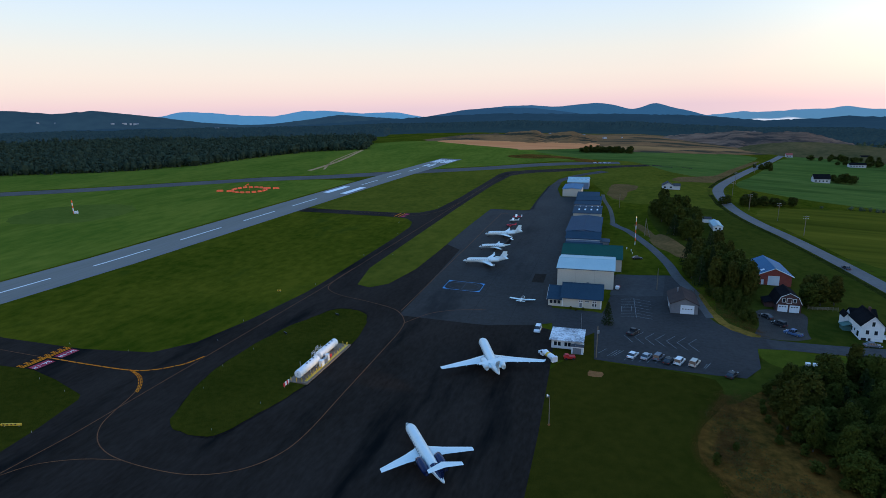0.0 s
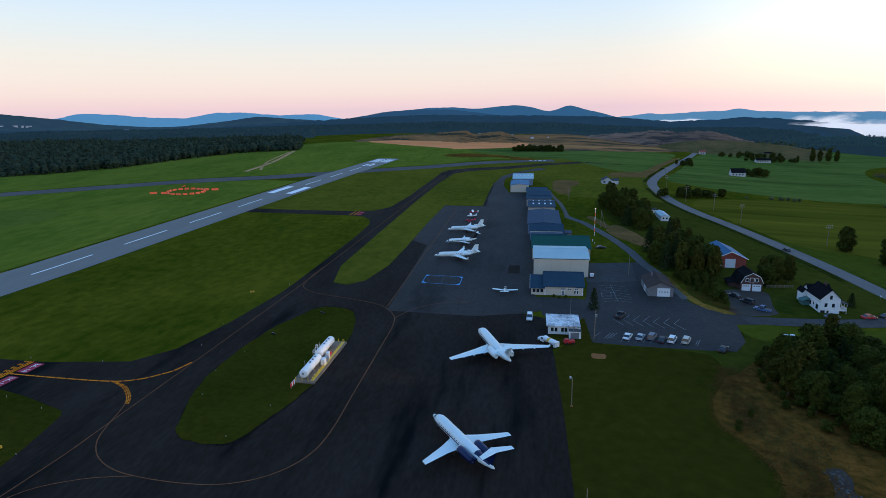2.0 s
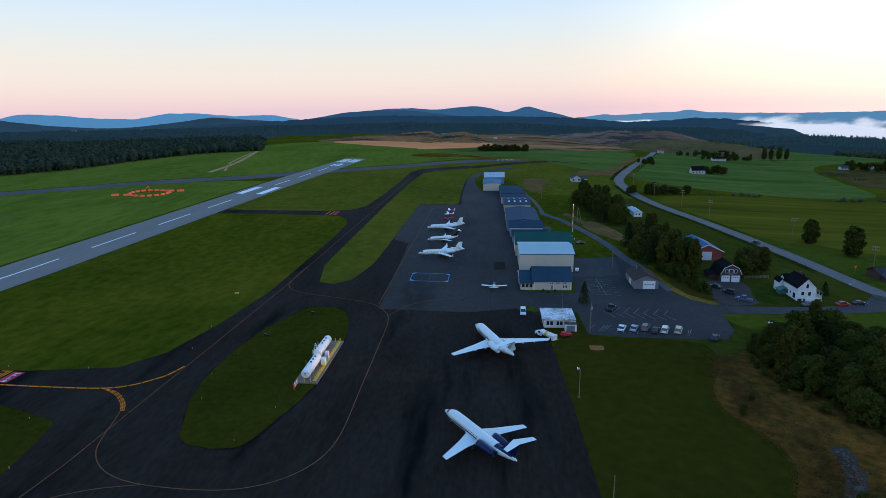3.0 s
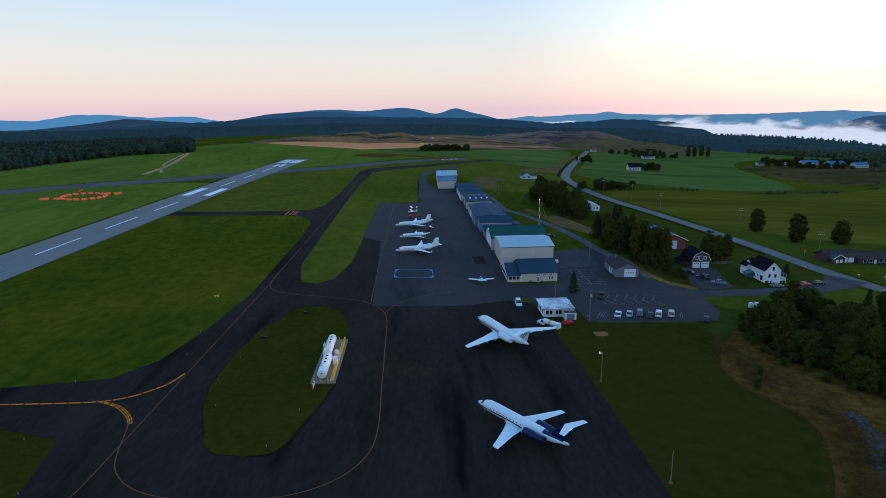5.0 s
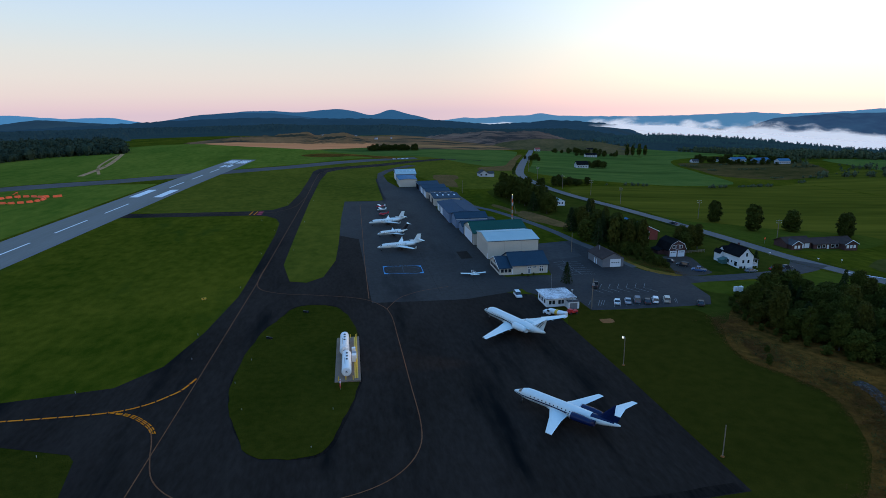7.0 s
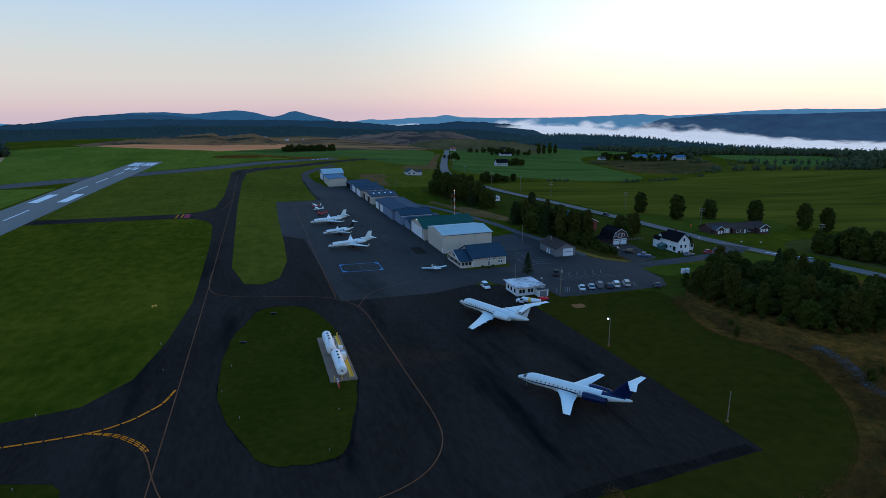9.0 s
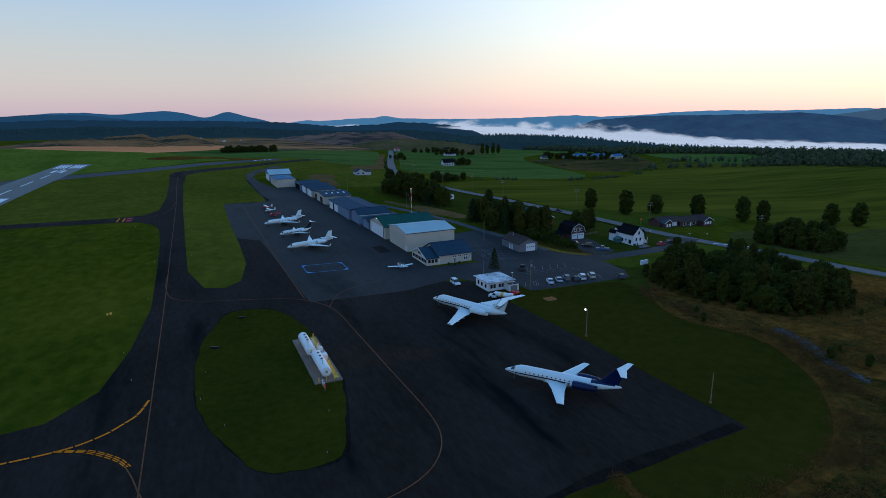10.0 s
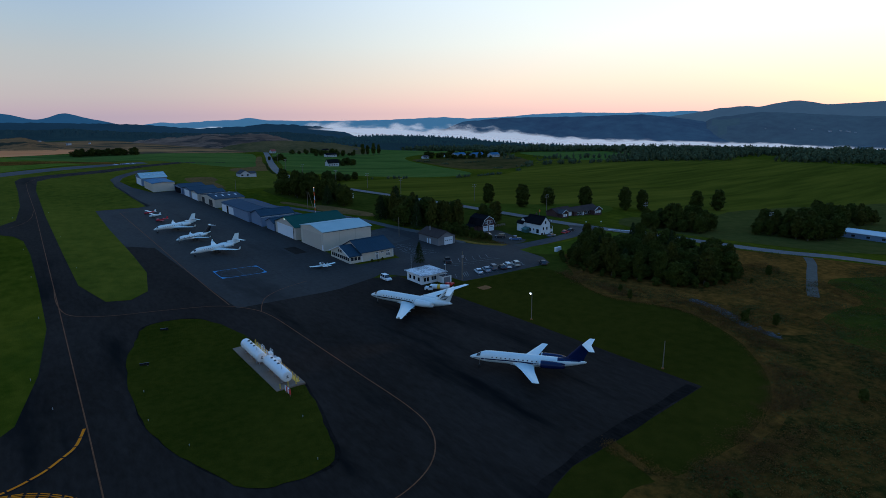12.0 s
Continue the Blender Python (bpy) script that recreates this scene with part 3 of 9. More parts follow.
painted("ramp_line", bm, FADEDYELLOW, "worn apron edge line", old_apron)

# ---------------------------------------------------------------- roads, car park, yards
main_road = smooth_line([(168, -40), (156, 20), (146, 40), (140, 60), (136, 84), (130, 104), (125.5, 122), (121.5, 142), (118, 175), (112, 215), (104, 258), (94, 300), (88.5, 340), (88, 380), (91, 420), (99, 456), (118, 515), (155, 622), (196, 735), (240, 860), (300, 1030)], 5, loop=False)
road = band("road", main_road, 8.0, 0.06, ROAD, "grey two-lane country road", "road")
# ditch grass darkened to paint the shade along the road
DITCHSHADE = mat("shaded_ditch_grass", (0.010, 0.016, 0.003), (0.034, 0.038, 0.008), 0.05, 0.5, 0.95, 0, 0.7, 2.0, 0.0, contrast=(0.35, 0.65), deep=0.3)
for lo_, hi_ in ((38, 68), (72, 84)):
    ditch_line = main_road[lo_:hi_]
    lefts, _ = ribbon(ditch_line, 12.4)
    band("road_ditch", lefts, [3.0 + 1.6 * noise.noise((k * 0.4, 2.0, 5.0)) for k in range(len(lefts))], 0.058, DITCHSHADE, "roadside ditch grass with its shade painted dark", "ditch")
lane = band("lane", smooth_line([(59, 107), (65, 107.4), (74, 108.2), (96, 112), (112, 118), (124, 127)], 5, loop=False), [7, 7, 7, 7, 7, 7, 7, 7, 7, 7, 7, 7, 7, 7, 7, 7, 7, 7.5, 8, 8.5, 9, 10, 11, 12, 13, 14][:26], 0.07, LANE, "paved lane joining the country road", "road")
band("field_track", smooth_line([(143, 31.5), (131.5, 26), (118, 21.2), (105.8, 16.8), (94, 12.6), (85.5, 9.3), (82, 8)], 5, loop=False), 3.2, 0.065, WALLTRACK, "short worn field drive", "road")
lot = sheet("car_park", [(9.5, 82), (20, 80.8), (41, 79.5), (48, 80), (53, 88), (55, 102), (62, 103.5), (63, 110.5), (54, 112), (47, 119), (43.5, 128), (44, 142), (37, 170), (14, 166), (14, 146), (11.5, 124), (8.5, 112)], 0.06, LOT, "worn asphalt car park", "car park", rough_edge=0.3)
band("service_drive", smooth_line([(46, 124), (43.2, 147), (39, 168), (36.6, 188), (31, 215), (21.4, 248), (15, 261), (12.4, 268)], 5, loop=False), 4.2, 0.065, DRIVE, "narrow paved service drive", "road")
track = band("dirt_track", smooth_line([(12.4, 268), (12, 285), (10, 315), (6, 345), (4, 372)], 4, loop=False), 2.6, 0.055, WALLTRACK, "worn dirt track behind the hangars", "road")
link = sheet("apron_link", [(-4.5, 103), (-1, 98), (6, 98), (9.6, 103), (10.5, 112), (12, 119.5), (8, 121), (-6.6, 121.6)], 0.055, LOT, "worn asphalt between terminal and office", rough_edge=0.3)
sheet("old_lot", [(13, 140), (15.5, 167), (34, 168), (31.5, 143), (22, 141)], 0.072, LANE, "paler worn asphalt behind the hangar", rough_edge=0.8)
sheet("patch", [(-18, 149), (-13, 149.2), (-13, 161), (-18, 160.6)], 0.085, TARMAC, "dark repaired patch in the apron", rough_edge=0.4, parent=old_apron)
yard = sheet("gravel_yard", smooth_line([(57, 111.5), (60, 124), (62.6, 138), (76.6, 138.6), (73.6, 124), (71, 114)], 4), 0.065, GRAVEL, "gravel yard before the barn garage", "yard", rough_edge=0.5)
bm = B()
for k in range(7):
    xk, yk = 17.8 + k * 3.02, 101.9 - k * 0.4
    stripe(bm, [(xk, yk), (xk + 2.45, yk - 5.0)], 0.13, 0.08)
    if k:
        stripe(bm, [(xk, yk), (xk + 2.85, yk + 4.6)], 0.13, 0.08)
for k in range(11):
    stripe(bm, [(17.6 + k * 2.05, 83.4), (18.9 + k * 2.05, 86.4)], 0.12, 0.08)
for p, q in (((10.4, 86.3), (12.7, 90.2)), ((13.0, 85.1), (15.8, 90.1)), ((13.9, 85.2), (16.6, 89.9)), ((14.9, 85.6), (17.5, 90.0)), ((38.4, 82.8), (40.4, 87.4))):
    stripe(bm, [p, q], 0.12, 0.08)
stripe(bm, [(21.4, 138.2), (21.8, 118.7)], 0.14, 0.08)
for k in range(7):
    yk = 137.4 - k * 2.9
    stripe(bm, [(21.5, yk), (16.8, yk - 1.4)], 0.12, 0.08)
    stripe(bm, [(21.5, yk), (27.0, yk - 1.8)], 0.12, 0.08)
stripe(bm, [(17.0, 128.6), (17.0, 123.4), (20.4, 124.4), (20.4, 129.6), (17.0, 128.6)], 0.12, 0.08)
painted("bay_line", bm, FADED, "faded white parking bay lines", lot)
bm = B()
stripe(bm, [(127, 113), (138.5, 100)], 0.9, 0.08)
painted("stop_line", bm, WHITEPAINT, "white line at the junction", road)

# ---------------------------------------------------------------- fields and rough land
sheet("west_meadow", [(rc(-300) - 15, -300), (rc(0) - 15, 0), (rc(300) - 15, 300), (rc(380) - 15, 380), (-240, 376), (-310, 326), (-400, 266), (-560, 176), (-900, 0), (-900, -300)], 0.05, MEADOW, "bright mown grass beside the runway", "grass", step=10, rough_edge=2)
# north end laid in the grass paled for haze
sheet("north_infield", smooth_line([(-180, 264), (-174, 400), (-165, 470), (-120, 515), (-60, 600), (0, 645), (60, 640), (100, 520), (90, 430), (86, 336), (40, 334), (12, 350), (-4, 420), (-20, 480), (-62, 330), (-100, 268)], 3), 0.02, HAZEGRASS, "mown grass at the north end, haze put into its pale tone", "grass", step=10, rough_edge=3)
sheet("far_meadow", [(-175, 480), (-240, 412), (-310, 360), (-400, 300), (-560, 208), (-760, 120), (-760, 330), (-560, 440), (-490, 520), (-430, 640), (-400, 760), (-350, 880), (-292, 890), (-240, 838), (-194, 808), (-131, 763), (-105, 752), (-40, 745), (40, 690), (-20, 640), (-60, 610), (-110, 545)], 0.04, MEADOW, "bright hay meadow beyond the runway", "grass", step=10, rough_edge=3)
sheet("mown_circle", [(-314 + 36 * math.cos(a), 198 + 33 * math.sin(a)) for a in np.linspace(0, 2 * math.pi, 40)[:-1]], 0.065, MASTGRASS, "rougher grass round the antenna", "grass", step=10, rough_edge=4)
sheet("rough_strip", smooth_line([(-122, 652), (-103, 684), (-60, 678), (-17, 640), (-5, 606), (-22, 614), (-54, 645), (-99, 630)], 4), 0.06, BRUSH, "rough brown grass by the old runway", "grass", step=10, rough_edge=4)
sheet("brush_land", smooth_line([(40, 66), (33.5, 52), (31.8, 41), (35.4, 31), (36.6, 20.5), (29.5, 7), (19.5, -3.6), (7, -11.6), (-3, -14.3), (-13, -15.2), (-26, -14.2), (-33, -13), (-41, -12), (-47, -24), (-60, -60), (-50, -110), (60, -110), (190, -100), (165, -30), (148, 20), (136, 50), (126, 66), (112, 84), (90, 92), (62, 86)], 3), 0.025, BRUSH, "dry brown brush and weeds", "brush", rough_edge=0.8)
sheet("farm_lawn", smooth_line([(46, 112), (50, 150), (46, 196), (37, 246), (33, 300), (40, 330), (84, 330), (90, 300), (101, 257), (109, 214), (115, 175), (118, 142), (122, 128), (112, 121), (96, 114.5), (74, 111), (58, 110)], 3), 0.03, FARMLAWN, "dark green grass round the farm buildings", "grass", step=10, rough_edge=1.0)
sheet("scrub_land", smooth_line([(-33, -15.5), (-13, -17.5), (0, -17), (10, -14.5), (22, -6), (33, 4), (47, -6), (70, -12), (100, -14), (140, -40), (120, -100), (40, -105), (-40, -100), (-52, -58), (-45, -26)], 3), 0.032, SCRUB, "dark green and brown scrub", "brush", rough_edge=2.5)
sheet("green_patch", smooth_line([(110, 13), (134, 3), (150, -20), (110, -48), (56, -40), (46, -15), (53, -7), (66, -0.5), (86, -2.5), (98, 6)], 3), 0.038, FARMLAWN, "dark green meadow beyond the brush", "grass", rough_edge=2.5)
sheet("verge_meadow", smooth_line([(56, 106), (70, 103), (92, 105), (110, 111), (118, 116), (124, 100), (116, 86), (92, 92), (68, 90), (56, 92)], 4), 0.045, VERGE, "green verge meadow", "grass", rough_edge=0.6)
sheet("apron_lawn", smooth_line([(-48, -1.5), (-36, -1.0), (-20, -0.5), (-3, 0.5), (-2, 8), (-2.4, 40), (-3, 66), (2, 80), (9, 81), (24, 80), (40, 78.5), (41, 66), (34, 52), (32, 41), (35.8, 31), (37, 20.5), (29.5, 6.6), (19.5, -4), (7, -12), (-3, -14.7), (-13, -15.6), (-26, -14.6), (-33, -13), (-41, -12.4), (-50, -24), (-58, -16)], 3), 0.035, LAWN, "mown lawn beside the apron", "grass", rough_edge=0.5)
sheet("lot_edge", smooth_line([(23, 80.2), (40, 77), (41, 64), (52, 76), (60, 88), (57, 97), (54.4, 94), (51, 84), (46, 79.6), (38, 79.8)], 3), 0.041, FARMLAWN, "dark rough grass below the car park", "grass", rough_edge=0.6)
sheet("corner_lawn", [(-190, -110), (-101, -110), (-101, 36), (-190, 36)], 0.022, ISLE, "darker mown grass south of the taxiway link", "grass", step=10, rough_edge=1.0)
sheet("office_lawn", [(-2.6, 79), (-2.2, 90), (-3.6, 103), (10.6, 103), (11, 92), (12.5, 79.6)], 0.043, LAWN, "dark mown grass round the office", "grass")
sheet("hay_field", smooth_line([(112, 470), (150, 575), (215, 770), (255, 860), (300, 960), (400, 1010), (500, 1030), (575, 1040), (590, 900), (575, 790), (480, 730), (400, 690), (355, 612), (328, 520), (315, 465), (290, 405), (230, 385), (170, 400), (130, 430)], 3), 0.05, FIELD, "pale green hay field", "field", step=10, rough_edge=3)
sheet("hay_field", smooth_line([(-100, 742), (-30, 660), (30, 618), (66, 530), (104, 506), (124, 560), (146, 640), (196, 800), (150, 830), (60, 790), (-20, 800)], 3), 0.045, FIELD, "pale green hay field", "field", step=10, rough_edge=3)
sheet("crop_field", smooth_line([(118, 225), (106, 285), (98, 320), (110, 350), (160, 372), (240, 380), (330, 395), (430, 460), (540, 520), (640, 480), (720, 330), (700, 150), (560, 30), (380, 20), (240, 80), (210, 150), (170, 190), (130, 196)], 3), 0.03, CROP, "wide green crop field with faint rows", "field", step=10, rough_edge=3)
sheet("scrub_patch", smooth_line([(330, 475), (350, 560), (375, 640), (420, 632), (480, 612), (541, 628), (520, 560), (480, 500), (430, 466), (380, 448)], 3), 0.06, SCRUBLAND, "rough brown scrub between the fields", "brush", step=10, rough_edge=5)
FAR_FIELDS = [[(545, 478), (560, 540), (600, 640), (720, 560), (690, 470), (600, 440)], [(470, 650), (501, 722), (537, 768), (566, 750), (632, 702), (545, 678)]]
for poly in FAR_FIELDS:
    sheet("far_field", smooth_line(poly, 4), 0.06, FIELD, "pale olive field beyond the tree belt", "field", step=10, rough_edge=4)
sheet("rough_pasture", smooth_line([(143, 112), (160, 130), (174, 131), (207, 110), (279, 112), (396, 75), (430, 20), (300, -20), (205, 0), (168, 28), (152, 62)], 3), 0.06, FIRGREEN, "dark rough pasture beside the road", "grass", step=10, rough_edge=4)
sheet("verge_strip", smooth_line([(108, 238), (128, 214), (143, 208), (158, 197), (200, 180), (198, 162), (168, 148), (140, 146), (128, 148), (122, 175), (116, 212)], 3), 0.055, VERGE, "mown grass strip along the road", "grass", step=10, rough_edge=2)
sheet("stubble_field", smooth_line([(-290, 882), (-240, 835), (-194, 806), (-131, 761), (-112, 755), (-41, 806), (-20, 850), (-15, 915), (-50, 966), (-126, 964), (-195, 940), (-251, 950)], 3), 0.075, SAND, "tan stubble field", "field", step=10, rough_edge=5)
sheet("stubble_strip", smooth_line([(-24, 800), (36, 792), (105, 838), (200, 920), (190, 940), (112, 884), (40, 862), (-14, 866)], 4), 0.085, TANGRASS, "strip of tan stubble beside the copse", "field", step=10, rough_edge=6)
sheet("heath_land", smooth_line([(40, 745), (120, 790), (200, 850), (330, 960), (470, 1100), (420, 1240), (200, 1260), (0, 1230), (-250, 1160), (-330, 960), (-290, 880), (-200, 940), (-106, 965), (-40, 910), (-10, 830)], 4), 0.055, HEATH, "rough brown heath land", "heath", step=10, rough_edge=12)
band("ditch", smooth_line([(-29.6, -2.4), (-30.6, -5.2), (-31.3, -7.7), (-31.9, -10.4), (-32.8, -13.6)], 5, loop=False), [1.5 + 0.6 * noise.noise((k * 0.7, 1, 2)) for k in range(21)], 0.05, BRUSH, "narrow brown drainage ditch in the lawn", "ditch")
sheet("soil_patch", [(8.4, 71.2), (10.2, 70.8), (12.0, 71.3), (12.3, 73.2), (11.8, 74.4), (9.9, 74.2), (8.6, 74.6), (8.2, 73)], 0.06, SOIL, "rectangle of bare brown soil", "soil", rough_edge=0.3)
sheet("soil_patch", smooth_line([(7.4, 372), (8.5, 405), (10.9, 428), (20, 430), (31, 420), (29, 402), (22, 384), (19, 350), (13, 353)], 4), 0.06, EARTHGRASS, "fan of bare brown soil behind the hangars", "soil", rough_edge=2.0)
sheet("dry_strip", smooth_line([(24, 266), (30, 241), (37, 217), (43, 199), (47, 203), (41, 222), (34, 246), (28, 268)], 4), 0.055, EARTHGRASS, "strip of dry brown grass beside the drive", "grass", rough_edge=1.0)
sheet("dry_strip", smooth_line([(65, 463), (98, 476), (112, 506), (128, 566), (120, 568), (100, 524), (73, 500), (62, 480)], 4), 0.055, EARTHGRASS, "patch of dry brown grass at the field corner", "grass", rough_edge=2.0)
sheet("dry_strip", smooth_line([(38, 246), (49, 211), (46, 198), (40, 204), (31, 226)], 4), 0.057, EARTHGRASS, "dry brown grass below the trees", "grass", rough_edge=1.5)
sheet("dry_strip", smooth_line([(95, 487), (99, 479), (112, 522), (140, 606), (183, 725), (176, 722), (134, 612), (106, 532)], 4), 0.056, EARTHGRASS, "dry brown verge beside the road", "grass", rough_edge=1.0)
sheet("bank", smooth_line([(45.4, 148), (47.6, 132), (50.6, 121), (58, 113), (55.5, 111.2), (48.6, 117), (45.6, 130), (44.4, 146)], 4), 0.068, BANKGRASS, "yellow-green grassy bank along the drive", "grass", rough_edge=0.6)
for pts, w in (([(-278, 428), (-292, 520), (-333, 672)], 4.6), ([(-269.5, 442), (-299, 520), (-331, 650)], 2.4)):
    band("dirt_track", smooth_line(pts, 6, loop=False), w, 0.06, TRACK, "pale dirt track over the meadow", "road", step=20)
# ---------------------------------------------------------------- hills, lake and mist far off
# hill surface with aerial haze put into its tint and a faint emission
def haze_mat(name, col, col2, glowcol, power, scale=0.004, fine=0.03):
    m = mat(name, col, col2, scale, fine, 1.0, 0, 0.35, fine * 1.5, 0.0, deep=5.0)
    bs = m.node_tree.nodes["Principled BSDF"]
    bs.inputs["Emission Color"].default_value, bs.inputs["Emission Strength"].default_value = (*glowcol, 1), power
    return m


# blue tints and glow stand for haze, stronger on the farther ridges
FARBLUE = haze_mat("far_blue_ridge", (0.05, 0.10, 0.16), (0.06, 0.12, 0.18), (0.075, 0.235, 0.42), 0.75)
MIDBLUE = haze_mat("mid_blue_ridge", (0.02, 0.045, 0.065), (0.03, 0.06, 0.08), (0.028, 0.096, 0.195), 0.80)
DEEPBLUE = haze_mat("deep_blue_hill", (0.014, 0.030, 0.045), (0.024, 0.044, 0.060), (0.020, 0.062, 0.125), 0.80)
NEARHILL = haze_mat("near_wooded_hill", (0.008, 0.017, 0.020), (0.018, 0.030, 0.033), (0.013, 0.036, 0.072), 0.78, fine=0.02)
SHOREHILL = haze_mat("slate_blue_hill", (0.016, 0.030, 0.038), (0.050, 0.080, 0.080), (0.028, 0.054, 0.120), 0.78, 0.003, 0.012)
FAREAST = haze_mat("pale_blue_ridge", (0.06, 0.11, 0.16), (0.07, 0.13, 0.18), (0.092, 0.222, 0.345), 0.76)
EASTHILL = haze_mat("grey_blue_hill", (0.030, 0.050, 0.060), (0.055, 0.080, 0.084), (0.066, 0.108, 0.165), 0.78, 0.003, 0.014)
# town hill and its meadow, haze mixed into tint and glow
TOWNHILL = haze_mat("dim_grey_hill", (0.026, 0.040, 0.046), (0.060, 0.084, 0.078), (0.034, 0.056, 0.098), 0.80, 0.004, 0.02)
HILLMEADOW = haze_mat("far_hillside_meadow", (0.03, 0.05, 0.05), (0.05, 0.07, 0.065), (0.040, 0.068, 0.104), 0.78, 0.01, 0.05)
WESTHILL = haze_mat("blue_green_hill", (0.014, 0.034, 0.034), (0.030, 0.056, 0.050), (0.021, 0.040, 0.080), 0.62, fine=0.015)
# blue-green emission stands for the haze over the far woods
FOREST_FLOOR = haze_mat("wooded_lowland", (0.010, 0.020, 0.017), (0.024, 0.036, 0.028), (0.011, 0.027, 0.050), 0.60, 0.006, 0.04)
HUBX, HUBY = -47.0, -66.0
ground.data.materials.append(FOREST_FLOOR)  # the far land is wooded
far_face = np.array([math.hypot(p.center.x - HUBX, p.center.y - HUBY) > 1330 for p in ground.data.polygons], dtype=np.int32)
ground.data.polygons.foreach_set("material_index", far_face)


def ridge(name, profile, dist, material, label, depth=500, foot=-90, jag=4.0, step=0.25, seed=0.0):
    """A range of hills: a crest line by bearing and height, with slopes towards and away from the airfield."""
    azs = np.arange(profile[0][0], profile[-1][0] + 0.01, step)
    zs = np.interp(azs, [p[0] for p in profile], [p[1] for p in profile])
    ker = np.array([1, 2, 3, 2, 1]) / 9
    zs = np.convolve(np.pad(zs, 2, mode="edge"), ker, mode="valid")
    rows = []
    for k, (f, up) in enumerate(((-1.0, 0.0), (-0.7, 0.34), (-0.4, 0.66), (-0.16, 0.90), (0.0, 1.0), (0.25, 0.7), (0.6, 0.0))):
        row = []
        for az, z in zip(azs, zs):
            a = radians(az)
            d = dist + f * depth + (0 if k == 4 else min(60, 0.13 * depth) * noise.noise((az * 0.35, k * 2.1, seed)))
            h = foot + (z - foot) * (up + (0.10 * noise.noise((az * 0.8, k * 1.7, seed + 5)) if 0 < k < 6 and k != 4 else 0)) + jag * noise.noise((az * 1.3, k * 3.0, seed + 9)) + 0.6 * jag * noise.noise((az * 3.7, k * 3.0, seed + 4))
            row.append((HUBX + d * math.sin(a), HUBY + d * math.cos(a), h))
        rows.append(row)
    verts = [v for r in rows for v in r]
    n = len(azs)
    faces = [(j * n + i, j * n + i + 1, j * n + n + i + 1, j * n + n + i) for j in range(len(rows) - 1) for i in range(n - 1)]
    me = bpy.data.meshes.new(name)
    me.from_pydata(verts, [], faces)
    me.polygons.foreach_set("use_smooth", [True] * len(me.polygons))
    me.materials.append(material)
    return tagged(new(name, me), label, "hills", kind="structure")


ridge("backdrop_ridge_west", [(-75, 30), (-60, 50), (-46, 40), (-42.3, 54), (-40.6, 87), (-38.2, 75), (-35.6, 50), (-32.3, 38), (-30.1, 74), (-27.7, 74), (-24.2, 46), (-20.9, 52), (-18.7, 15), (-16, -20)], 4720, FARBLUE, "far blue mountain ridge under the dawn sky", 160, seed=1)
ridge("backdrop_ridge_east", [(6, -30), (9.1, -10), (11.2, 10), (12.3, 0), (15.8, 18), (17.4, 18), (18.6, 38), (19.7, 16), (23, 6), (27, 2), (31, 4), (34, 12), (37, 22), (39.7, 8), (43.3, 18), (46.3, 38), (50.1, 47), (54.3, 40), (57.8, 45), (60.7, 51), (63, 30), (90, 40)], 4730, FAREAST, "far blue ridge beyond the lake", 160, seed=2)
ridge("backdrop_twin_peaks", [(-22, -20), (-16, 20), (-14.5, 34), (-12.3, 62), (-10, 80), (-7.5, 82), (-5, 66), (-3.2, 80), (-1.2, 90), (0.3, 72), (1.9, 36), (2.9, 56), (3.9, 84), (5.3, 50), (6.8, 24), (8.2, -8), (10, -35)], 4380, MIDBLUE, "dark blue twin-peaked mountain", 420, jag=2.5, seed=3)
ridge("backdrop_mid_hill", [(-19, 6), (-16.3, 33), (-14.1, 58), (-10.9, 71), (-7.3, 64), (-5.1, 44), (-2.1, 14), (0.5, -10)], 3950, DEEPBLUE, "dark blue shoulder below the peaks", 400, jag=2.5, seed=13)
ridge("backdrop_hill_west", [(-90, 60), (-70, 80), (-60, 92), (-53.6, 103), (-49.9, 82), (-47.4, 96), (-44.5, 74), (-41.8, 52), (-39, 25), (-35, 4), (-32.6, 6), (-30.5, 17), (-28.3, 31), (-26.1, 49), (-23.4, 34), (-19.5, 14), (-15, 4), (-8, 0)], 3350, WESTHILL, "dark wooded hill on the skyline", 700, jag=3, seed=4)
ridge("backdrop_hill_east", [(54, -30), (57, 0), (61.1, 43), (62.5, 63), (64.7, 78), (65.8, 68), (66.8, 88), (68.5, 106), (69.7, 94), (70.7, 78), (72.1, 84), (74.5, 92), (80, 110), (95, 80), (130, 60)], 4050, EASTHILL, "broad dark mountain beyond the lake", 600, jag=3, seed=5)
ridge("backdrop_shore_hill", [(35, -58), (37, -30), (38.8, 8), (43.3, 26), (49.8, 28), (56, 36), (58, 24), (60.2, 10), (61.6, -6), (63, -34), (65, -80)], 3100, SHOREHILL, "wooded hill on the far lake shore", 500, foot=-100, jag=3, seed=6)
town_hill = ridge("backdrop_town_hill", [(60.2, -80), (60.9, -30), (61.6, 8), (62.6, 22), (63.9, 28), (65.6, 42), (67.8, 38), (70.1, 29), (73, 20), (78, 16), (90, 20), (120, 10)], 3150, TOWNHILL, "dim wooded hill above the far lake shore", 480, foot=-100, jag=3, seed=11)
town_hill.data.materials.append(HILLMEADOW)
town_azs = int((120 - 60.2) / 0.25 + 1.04)
